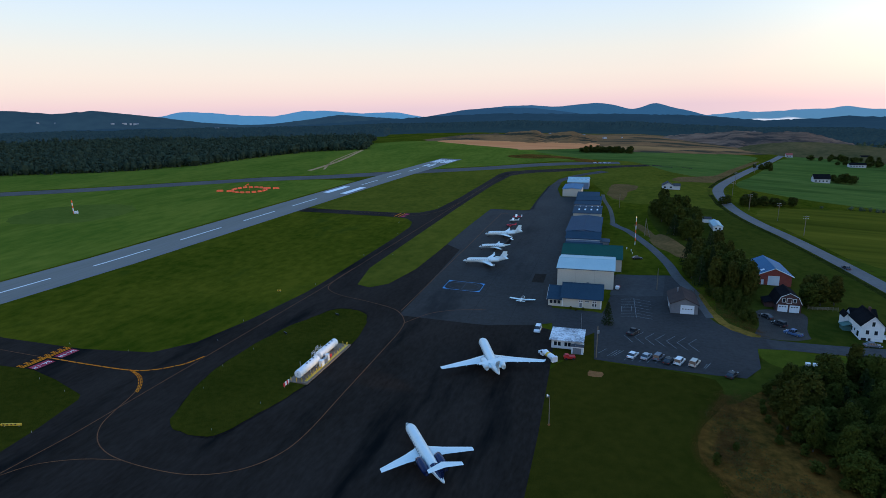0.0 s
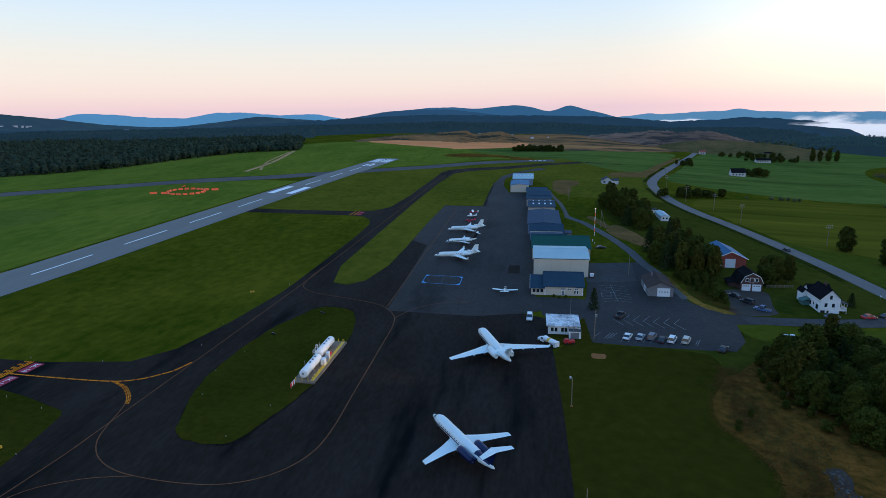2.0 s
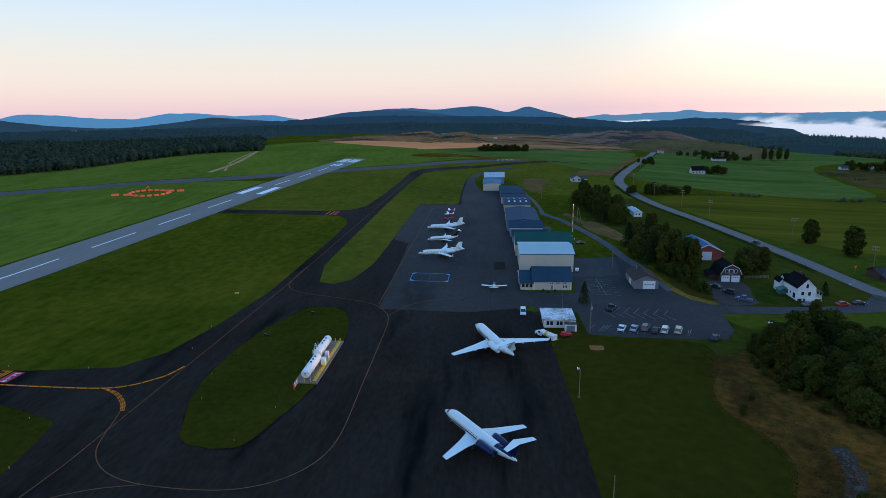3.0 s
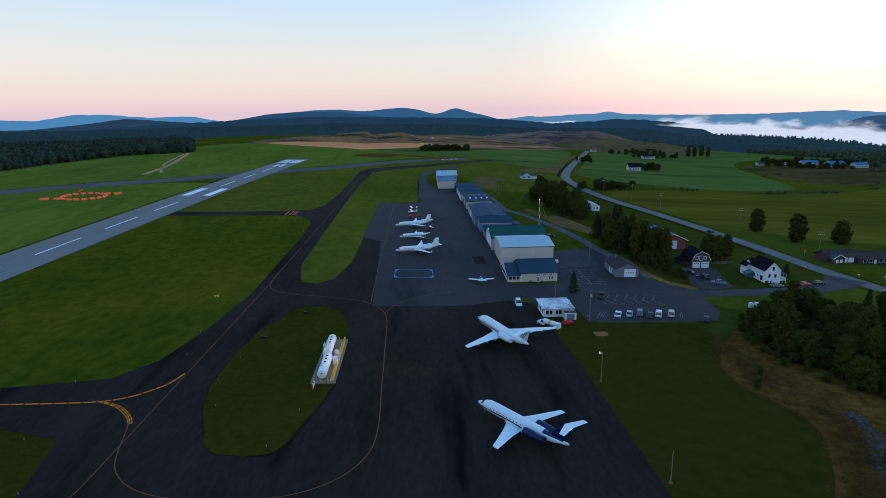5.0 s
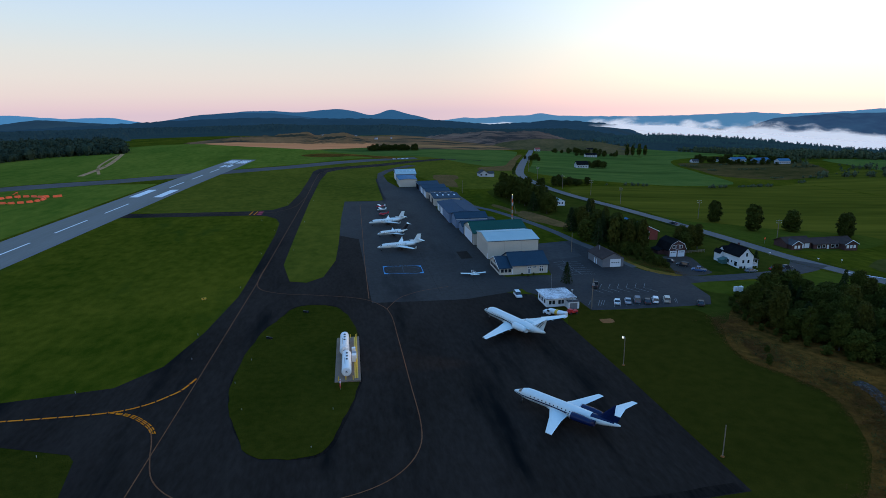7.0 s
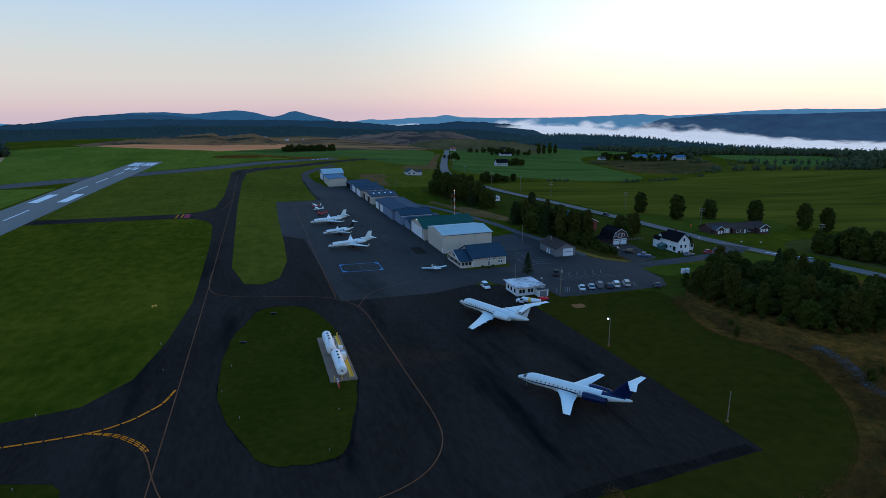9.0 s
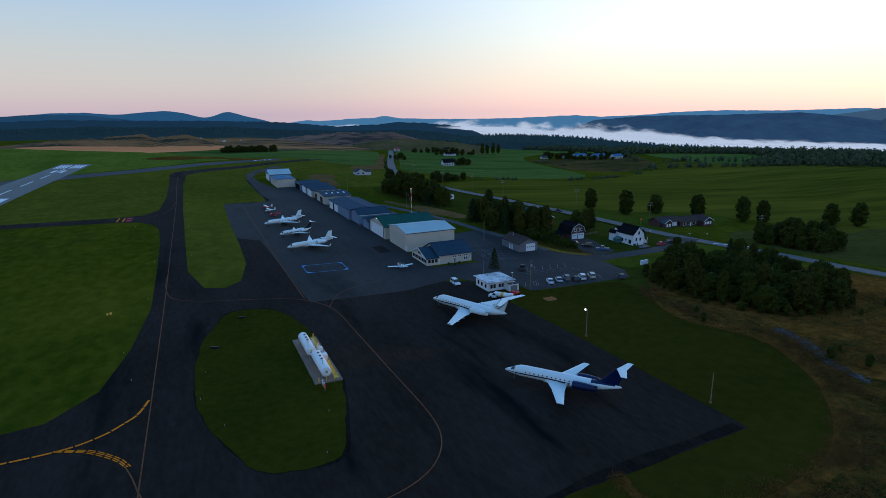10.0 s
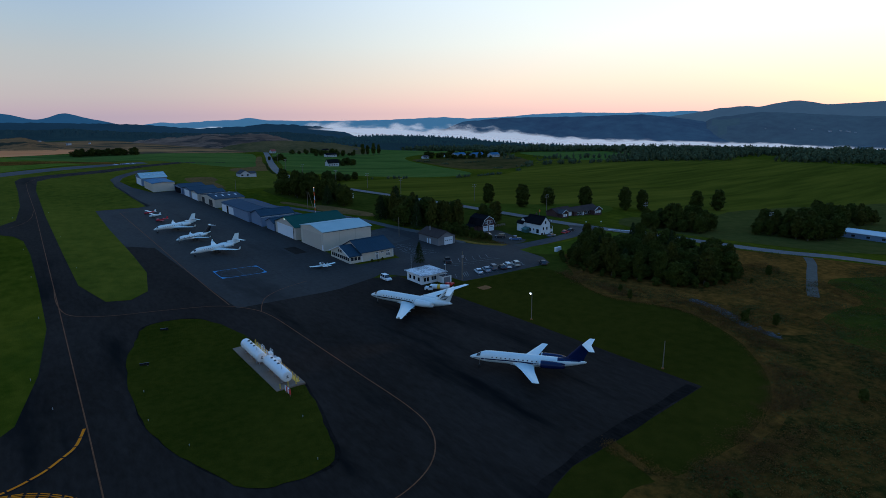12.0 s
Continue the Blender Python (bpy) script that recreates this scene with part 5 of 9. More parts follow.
for u, ww, z0, z1 in ((-0.9, 0.5, 2.1, 2.6), (-0.2, 0.5, 2.1, 2.6), (1.3, 0.5, 2.1, 2.6), (2.0, 0.5, 2.1, 2.6), (3.8, 0.5, 2.1, 2.6), (4.5, 0.5, 2.1, 2.6), (3.7, 0.55, 0.7, 1.75), (4.6, 0.55, 0.7, 1.75)):
    facade(ob, "window", "S", w, d, u, u + ww, z0, z1, GLASS, 0.04, trim=WHITETRIM)
facade(ob, "door", "S", w, d, -0.7, 0.2, 0.05, 1.75, GREYSIDE, 0.04, "grey side door", trim=WHITETRIM)
facade(ob, "corner_board", "S", w, d, w - 0.3, w, 0.0, 3.3, WHITETRIM, 0.05)
facade(ob, "corner_board", "S", w, d, -w, -w + 0.3, 0.0, 3.3, WHITETRIM, 0.05)
# gabled lounge front on the apron side
bm = B()
prism(bm, [(-d, -0.5), (d, -0.5), (d, 2.6), (0, 5.3), (-d, 2.6)], -w - 4.8, -w + 0.02, "x")
lean = part("lounge", bm, BEIGE, ob, "beige gabled lounge front with a window band")
for a, b in (((-d - 0.5, 2.42), (0, 5.32)), ((0, 5.32), (d + 0.5, 2.42))):
    bm = B()
    prism(bm, [a, b, (b[0], b[1] + 0.18), (a[0], a[1] + 0.18)], -w - 5.3, -w + 0.1, "x")
    part("lounge_roof", bm, ROOFBLUE, ob)
    bm = B()
    prism(bm, [(a[0], a[1] - 0.12), (b[0], b[1] - 0.12), (b[0], b[1] + 0.19), (a[0], a[1] + 0.19)], -w - 5.36, -w - 5.3, "x")
    part("barge_board", bm, WHITETRIM, ob, "white barge board")
for k in range(9):
    bm = B()
    yk = -d + 0.5 + k * 1.5
    box(bm, -w - 4.86, -w - 4.75, yk, yk + 1.15, 0.9, 2.1)
    part("window", bm, GLASS, lean)
for yk in (-1.3, 0.3):
    bm = B()
    box(bm, -w - 4.86, -w - 4.75, yk, yk + 1.0, 3.0, 4.0)
    part("window", bm, GLASS, lean, "small window high in the gable")
for k in range(3):
    bm = B()
    xk = -w - 4.3 + k * 1.4
    box(bm, xk, xk + 1.0, -d - 0.06, -d + 0.05, 0.9, 2.1)
    part("window", bm, GLASS, lean)

# small flat-roofed office
zb = gz(1, 90)
office = base("office", 1.4, 90.8, "small white office with a stained flat roof", "office")
bm = B()
box(bm, -4.4, 4.4, -3.6, 4.6, -0.4, 2.9)
part("wall", bm, WHITESIDE, office)
bm = B()
box(bm, -5.0, 5.0, -4.9, 5.4, 2.9, 3.15, 0.05)
part("roof", bm, ROOFWHITE, office, "flat white roof with dark stains")
bm = B()
box(bm, 1.6, 5.0, -6.6, -3.6, -0.4, 2.3)
part("annex", bm, WHITESIDE, office, "low white annex")
bm = B()
box(bm, 1.45, 5.15, -6.75, -4.92, 2.3, 2.42)
part("annex_roof", bm, ROOFGREY, office)
for u in (-3.6, -2.5, -0.6, 0.4):
    bm = B()
    box(bm, u, u + 0.8, -3.66, -3.55, 0.9, 2.1)
    part("window", bm, GLASS, office)
for u in (-2.5, 0.0, 2.2):
    bm = B()
    box(bm, -4.46, -4.35, u, u + 1.0, 0.9, 2.1)
    part("window", bm, GLASS, office)
bm = B()
box(bm, 2.0, 4.4, -6.66, -6.55, 0.0, 1.9)
part("door", bm, GREYSIDE, office)

# grey garage
ob, w, d = building("garage", 33, 41.6, 126, 139.5, 3.3, 5.3, "y", GREYSIDE, ROOFRUST, "grey single-bay maintenance garage with a brown roof", "garage")
facade(ob, "garage_door", "S", w, d, -1.1, 3.0, 0.05, 2.9, WHITEDOOR, 0.06, "white overhead door", trim=WHITETRIM)
for k in range(4):
    facade(ob, "door_window", "S", w, d, -0.7 + k * 0.9, -0.2 + k * 0.9, 1.5, 1.8, GLASS, 0.09)
for u in (-1.0, 0.8):
    facade(ob, "door", "W", w, d, u, u + 0.9, 0.05, 2.1, WHITEDOOR, 0.06, "white side door")
bm = B()
tube(bm, (-1.5, 2.5, 4.6), (-1.5, 2.5, 6.4), 0.22, n=8)
part("chimney", bm, GREYSIDE, ob)

# white farmhouse
ob, w, d = building("farmhouse", 86.4, 93.2, 120.2, 130.8, 5.2, 8.5, "y", WHITESIDE, ROOFDARK, "white two-storey farmhouse with a black gable roof", "house", over=0.4)
for u0, z0 in ((-1.9, 2.2), (0.6, 2.1)):
    facade(ob, "window", "S", w, d, u0, u0 + 1.0, z0, z0 + 1.4, GLASS, 0.04, trim=WHITETRIM)
facade(ob, "window", "S", w, d, -0.4, 0.5, 5.0, 6.5, GLASS, 0.04, trim=WHITETRIM)
facade(ob, "garage_opening", "S", w, d, -3.0, -1.5, -0.9, 0.9, VOID, 0.04, "near-black panel for the shade in a garage bay")
facade(ob, "door", "S", w, d, -0.9, -0.2, -0.9, 0.9, VOID, 0.04, "dark open doorway")
facade(ob, "garage_door", "S", w, d, 0.2, 2.9, -0.9, 0.9, WHITEDOOR, 0.06, "white panelled garage door", trim=WHITETRIM)
for u0, u1, z0, z1 in ((-2.6, -1.2, 0.9, 2.4), (0.2, 1.0, 1.6, 2.6), (2.4, 4.2, 0.7, 2.6)):
    facade(ob, "window", "W", w, d, u0, u1, z0, z1, GLASS, 0.04, trim=WHITETRIM)
bm = B()
box(bm, w, w + 2.6, -d + 0.3, -d + 4.2, 0.7, 0.9)
deck = part("deck", bm, WHITETRIM, ob, "white railed side deck")
for yy in (-d + 0.35, -d + 2.2, -d + 4.1):
    bm = B()
    box(bm, w + 2.45, w + 2.57, yy - 0.06, yy + 0.06, -1.2, 3.4)
    part("post", bm, WHITETRIM, deck)
bm = B()
box(bm, w + 2.48, w + 2.54, -d + 0.35, -d + 4.1, 0.9, 1.8)
part("railing", bm, WHITETRIM, deck)
bm = B()
prism(bm, [(w, 3.7), (w + 3.0, 3.2), (w + 3.0, 3.34), (w, 3.86)], -d, -d + 4.6, "y")
part("deck_roof", bm, ROOFGREY, ob)
bm = B()
prism(bm, [(4.2, -1.2), (10.2, -1.2), (10.2, 4.4), (7.2, 6.9), (4.2, 4.4)], -w + 0.4, w + 1.2, "x")
part("rear_wing", bm, WHITESIDE, ob, "white rear wing behind the house")
for a, b in (((3.7, 4.1), (7.2, 6.95)), ((7.2, 6.95), (10.7, 4.1))):
    bm = B()
    prism(bm, [a, b, (b[0], b[1] + 0.18), (a[0], a[1] + 0.18)], -w, w + 1.6, "x")
    part("wing_roof", bm, ROOFDARK, ob)
bm = B()
prism(bm, [(-w - 1.4, -0.8), (-w + 0.5, -0.8), (-w + 0.5, 4.2), (-w - 0.45, 5.4), (-w - 1.4, 4.2)], 5.6, 10.0, "y")
part("side_gable", bm, WHITESIDE, ob, "narrow white side gable")
for a, b in (((-w - 1.7, 3.9), (-w - 0.45, 5.45)), ((-w - 0.45, 5.45), (-w + 0.8, 3.9))):
    bm = B()
    prism(bm, [a, b, (b[0], b[1] + 0.16), (a[0], a[1] + 0.16)], 5.3, 10.3, "y")
    part("gable_roof", bm, ROOFDARK, ob)
bm = B()
box(bm, -w - 2.6, -w - 0.05, 2.2, 5.4, -1.0, 1.9)
part("shed", bm, TEALSIDE, ob, "green shed against the house")
bm = B()
prism(bm, [(-w - 3.0, 1.8), (-w, 2.7), (-w, 2.84), (-w - 3.0, 1.94)], 1.9, 5.6, "y")
part("shed_roof", bm, TEALSIDE, ob)
bm = B()
box(bm, 0.6, 1.3, 1.5, 2.2, 7.6, 9.4)
part("chimney", bm, BROWNSIDE, ob, "brick chimney")
ob.scale = (0.9, 0.9, 0.94)
ob.location.y -= 0.5
fence = base("fence", 79.4, 144.6, "low weathered board fence behind the barn garage", "fence", 6)
for k in range(7):
    bm = B()
    box(bm, k * 1.6 - 0.06, k * 1.6 + 0.06, -0.06, 0.06, -0.8, 1.05)
    part("post", bm, WOODPOLE, fence)
for zz in (0.15, 0.5, 0.85):
    bm = B()
    box(bm, 0, 9.6, -0.09, -0.06, zz, zz + 0.14)
    part("rail", bm, WOODPOLE, fence)

# gambrel barn garage
ob, w, d = building("barn_garage", 68.0, 75.7, 138.8, 148.2, 3.1, 6.9, "y", BROWNSIDE, ROOFDARK, "dark red gambrel-roofed barn garage with white trim", "barn", over=0.35,
                    profile=[(-3.85, 3.1), (-2.65, 5.5), (0, 6.9), (2.65, 5.5), (3.85, 3.1)])
for u in (-3.2, 0.4):
    facade(ob, "garage_door", "S", w, d, u, u + 2.8, 0.05, 2.4, WHITEDOOR, 0.06, "white panelled garage door", trim=WHITETRIM)
for u in (-2.1, 1.2):
    facade(ob, "window", "S", w, d, u, u + 0.9, 3.6, 4.7, GLASS, 0.05, trim=WHITETRIM)
facade(ob, "loft_door", "S", w, d, -0.65, 0.65, 3.2, 4.9, BROWNSIDE, 0.05, "white-framed loft door", trim=WHITETRIM)
for u in (-2.9, -2.1, -1.3, 0.7, 1.5, 2.3):
    facade(ob, "door_window", "S", w, d, u, u + 0.5, 1.75, 2.05, GLASS, 0.09)
for a, b in zip([(-3.9, 3.0), (-2.7, 5.45), (0, 6.85), (2.7, 5.45)], [(-2.7, 5.45), (0, 6.85), (2.7, 5.45), (3.9, 3.0)]):
    bm = B()
    tube(bm, (a[0], -d - 0.42, a[1]), (b[0], -d - 0.42, b[1]), 0.085, n=4)
    part("trim", bm, WHITETRIM, ob)
bm = B()
box(bm, -w - 2.6, -w, -1.0, 4.4, -0.4, 1.9)
part("lean_to", bm, BROWNSIDE, ob)
bm = B()
prism(bm, [(-w - 3.0, 1.8), (-w + 0.1, 2.7), (-w + 0.1, 2.85), (-w - 3.0, 1.95)], -1.4, 4.8, "y")
part("lean_to_roof", bm, ROOFDARK, ob)

# red barn with a blue roof
ob, w, d = building("red_barn", 68.0, 80.4, 169.6, 190, 3.9, 6.7, "y", REDSIDE, ROOFBRIGHT, "red barn with a blue metal roof", "barn", over=0.5)
facade(ob, "barn_door", "S", w, d, -2.0, 1.8, 0.05, 3.6, WHITEDOOR, 0.06, "wide white barn door", trim=WHITETRIM)
facade(ob, "door", "S", w, d, -4.4, -3.5, 0.05, 2.1, WHITEDOOR, 0.06, "white door")
bm = B()
prism(bm, [(-4.4, 4.9), (-3.0, 5.55), (-3.0, 5.62), (-4.4, 4.97)], -d + 2.2, -d + 3.8, "y")
part("roof_light", bm, SKYLIGHT, ob, "pale roof light")
for s_ in (-1, 1):
    bm = B()
    tube(bm, (s_ * 6.8, -d - 0.52, 3.7), (0, -d - 0.52, 6.8), 0.16, n=4)
    part("trim", bm, WHITETRIM, ob)

# ranch house
ob, w, d = building("ranch_house", 133.5, 146, 151, 159, 2.7, 4.6, "x", BROWNSIDE, ROOFRUST, "long red-brown ranch house with white trim", "house", over=0.6)
for u in (0.2, 3.0):
    facade(ob, "garage_door", "S", w, d, u, u + 2.4, 0.05, 2.2, WHITEDOOR, 0.06, "white garage door")
ob2, w2, d2 = building("ranch_house", 146.5, 167, 150, 158, 2.7, 4.6, "x", BROWNSIDE, ROOFRUST, "long red-brown ranch house with white trim", "house", over=0.6)
for u in (-8, -5.5, -1, 1.2):
    facade(ob2, "window", "S", w2, d2, u, u + 1.4, 0.8, 2.1, GLASS, 0.04, trim=WHITETRIM)
facade(ob2, "door", "S", w2, d2, -3.2, -2.2, 0.05, 2.1, WHITEDOOR, 0.05)
bm = B()
prism(bm, [(3.4, -0.5), (9.9, -0.5), (9.9, 2.6), (6.65, 4.3), (3.4, 2.6)], -d2 - 3.0, -d2, "y")
part("gable_wing", bm, BROWNSIDE, ob2)
for a, b in (((2.9, 2.35), (6.65, 4.35)), ((6.65, 4.35), (10.4, 2.35))):
    bm = B()
    prism(bm, [a, b, (b[0], b[1] + 0.18), (a[0], a[1] + 0.18)], -d2 - 3.5, -d2 + 2.5, "y")
    part("wing_roof", bm, ROOFRUST, ob2)
    bm = B()
    tube(bm, (a[0], -d2 - 3.52, a[1] + 0.08), (b[0], -d2 - 3.52, b[1] + 0.08), 0.14, n=4)
    part("trim", bm, WHITETRIM, ob2)
for u in (4.2, 6.0, 7.8):
    bm = B()
    box(bm, u, u + 1.2, -d2 - 3.06, -d2 - 2.95, 0.7, 2.1)
    part("window", bm, WHITETRIM, ob2, "white window")

bm = B()
prism(bm, [(-5.6, -0.5), (-0.6, -0.5), (-0.6, 2.6), (-3.1, 4.2), (-5.6, 2.6)], -d - 2.6, -d, "y")
part("gable_wing", bm, BROWNSIDE, ob)
for a, b in (((-6.1, 2.35), (-3.1, 4.25)), ((-3.1, 4.25), (-0.1, 2.35))):
    bm = B()
    prism(bm, [a, b, (b[0], b[1] + 0.18), (a[0], a[1] + 0.18)], -d - 3.1, -d + 2.5, "y")
    part("wing_roof", bm, ROOFGREY, ob)
    bm = B()
    tube(bm, (a[0], -d - 3.12, a[1] + 0.08), (b[0], -d - 3.12, b[1] + 0.08), 0.14, n=4)
    part("trim", bm, WHITETRIM, ob)
for u in (-4.4, -2.7):
    bm = B()
    box(bm, u, u + 1.1, -d - 2.66, -d - 2.55, 0.7, 2.1)
    part("window", bm, WHITETRIM, ob, "white window")
# mobile home, sheds, hut and farms
# white wall greyed: the dim light far off is put into its colour
DIMWHITE = mat("dimmed_white_wall", (0.40, 0.40, 0.41), (0.52, 0.52, 0.53), 0.3, 3, 0.8, 0, 0.1, 5, 0.1)
ob, w, d = building("mobile_home", 65.5, 70.3, 263, 280, 2.6, 3.4, "y", WHITESIDE, ROOFPALE, "white mobile home with a pale blue roof", "mobile home", over=0.25)
for u in (-1.4, 0.4):
    facade(ob, "window", "S", w, d, u, u + 0.9, 1.0, 2.0, GLASS, 0.04)
building("shed", 63, 67.5, 285, 289, 2.2, 3.0, "x", WHITESIDE, ROOFGREY, "small white shed with grey roof", "shed", over=0.2)
ob, w, d = building("cottage", 49, 57, 410, 420, 2.8, 5.2, "y", DIMWHITE, ROOFGREY, "small white cottage with a grey roof", "house", over=0.4)
facade(ob, "window", "S", w, d, -3.2, -1.6, 1.0, 2.2, GLASS, 0.04)
facade(ob, "window", "S", w, d, 1.2, 2.8, 1.0, 2.2, GLASS, 0.04)
bm = B()
box(bm, w, w + 5, -5, 3, -0.4, 2.6)
part("wing", bm, DIMWHITE, ob)
bm = B()
prism(bm, [(-5.4, 2.5), (3.4, 2.5), (-1, 4.2)], w, w + 5.4, "x")
part("wing_roof", bm, ROOFGREY, ob)
FAR = "scattered farmhouses"
for nm, x, y, sx, sy, e, t, wl, rf, lb in (
        ("farmhouse", 199, 546, 17, 10, 4.6, 9.2, WHITESIDE, ROOFDARK, "white two-storey farmhouse with dark windows"), ("farmhouse", 292, 735, 22, 9, 4.0, 6.6, WHITESIDE, ROOFDARK, "long white farmhouse with dark roof"),
        ("barn", 246, 846, 10, 9, 3.8, 6.6, WHITESIDE, REDSIDE, "white barn with a red roof"), ("shed", 241, 924, 11, 7, 2.6, 4.0, WHITESIDE, ROOFGREY, "white shed by the road"),
        ("barn", 466, 642, 26, 12, 4.5, 7.5, WHITESIDE, ROOFBRIGHT, "farm building with a blue roof"), ("barn", 484, 620, 26, 13, 4.5, 8, BLUEGREY, ROOFBRIGHT, "farm building with a blue roof"),
        ("barn", 503, 602, 20, 12, 4.5, 8, WHITESIDE, ROOFBRIGHT, "farm building with a blue roof"), ("farmhouse", 443, 654, 13, 9, 4.5, 7.5, WHITESIDE, ROOFDARK, "small white farmhouse among trees"),
        ("farmhouse", 407, 650, 12, 8, 3.2, 5.5, WHITESIDE, ROOFGREY, "low white farmhouse with grey roof"), ("farmhouse", 340, 850, 14, 9, 4.5, 7.5, WHITESIDE, ROOFDARK, "distant white farmhouse with dark roof"), ("barn", 400, 860, 20, 10, 3.5, 6, BLUEGREY, ROOFGREY, "distant barn with grey metal roof")):
    sx, sy, e, t = sx * 0.8, sy * 0.85, e * 0.82, t * 0.82
    ob, w, d = building(nm, x - sx / 2, x + sx / 2, y - sy / 2, y + sy / 2, e, t, "x", DIMWHITE if wl is WHITESIDE else wl, rf, lb, "farm building", over=0.4, group=FAR)
    for u in np.arange(-sx / 2 + 1.2, sx / 2 - 1.5, 3.0):
        facade(ob, "window", "S", w, d, u, u + 1.2, 1.0, 2.3, GLASS, 0.05)
        if e > 4.2:
            facade(ob, "window", "S", w, d, u, u + 1.2, 3.0, 4.1, GLASS, 0.05)
SHEDROOF = ribbed("white_metal_roof", (0.52, 0.56, 0.58), (0.60, 0.64, 0.66), "X", 0.9, 0.6, 0.0)
ob, w, d = building("long_shed", 212, 221, 22, 48, 2.8, 3.9, "y", BLUEGREY, SHEDROOF, "long low blue-grey shed with a white metal roof", "shed", over=0.3)
for u in (-9, -3, 3, 9):
    facade(ob, "window", "W", w, d, u, u + 1.4, 1.0, 2.0, GLASS, 0.05)
cb = base("cabinet", 66, 92, "pair of white metal utility cabinets", "cabinet")
for xx in (-0.9, 0.9):
    bm = B()
    box(bm, xx - 0.6, xx + 0.6, -0.5, 0.5, 0, 1.8, 0.05)
    part("body", bm, WHITESIDE, cb)
# ---------------------------------------------------------------- aircraft
JETWHITE = mat("aircraft_white", (0.63, 0.69, 0.68), (0.70, 0.75, 0.73), 0.3, 2.0, 0.28, 0, 0, spec=0.5)
JETBLUE = mat("aircraft_navy", (0.004, 0.011, 0.050), (0.006, 0.015, 0.064), 0.3, 2.0, 0.25, 0, 0, spec=0.25)
JETGREY = mat("aircraft_grey", (0.20, 0.22, 0.25), (0.27, 0.29, 0.32), 0.3, 2.0, 0.35, 0, 0)
JETDARK = mat("aircraft_dark", (0.012, 0.013, 0.016), (0.02, 0.021, 0.024), 0.3, 2.0, 0.2, 0, 0, spec=0.6)
JETRED = mat("aircraft_red", (0.45, 0.02, 0.03), (0.55, 0.03, 0.05), 0.3, 2.0, 0.3, 0, 0)
TYRE = mat("tyre_rubber", (0.012, 0.012, 0.012), (0.02, 0.02, 0.02), 1, 8, 0.85, 0, 0.1, 10)
ALLOY = mat("bare_metal", (0.45, 0.46, 0.48), (0.55, 0.56, 0.58), 1, 6, 0.3, 0.9, 0.03, 8)

STATIONS = [(0.0, 0.05, -0.42), (0.012, 0.22, -0.38), (0.035, 0.37, -0.32), (0.065, 0.53, -0.26), (0.10, 0.77, -0.11), (0.14, 0.95, -0.02), (0.19, 1.0, 0.0),
            (0.40, 1.0, 0.0), (0.62, 1.0, 0.0), (0.70, 0.95, 0.05), (0.78, 0.82, 0.16), (0.86, 0.62, 0.30), (0.93, 0.40, 0.43), (0.98, 0.22, 0.52), (1.0, 0.10, 0.55)]


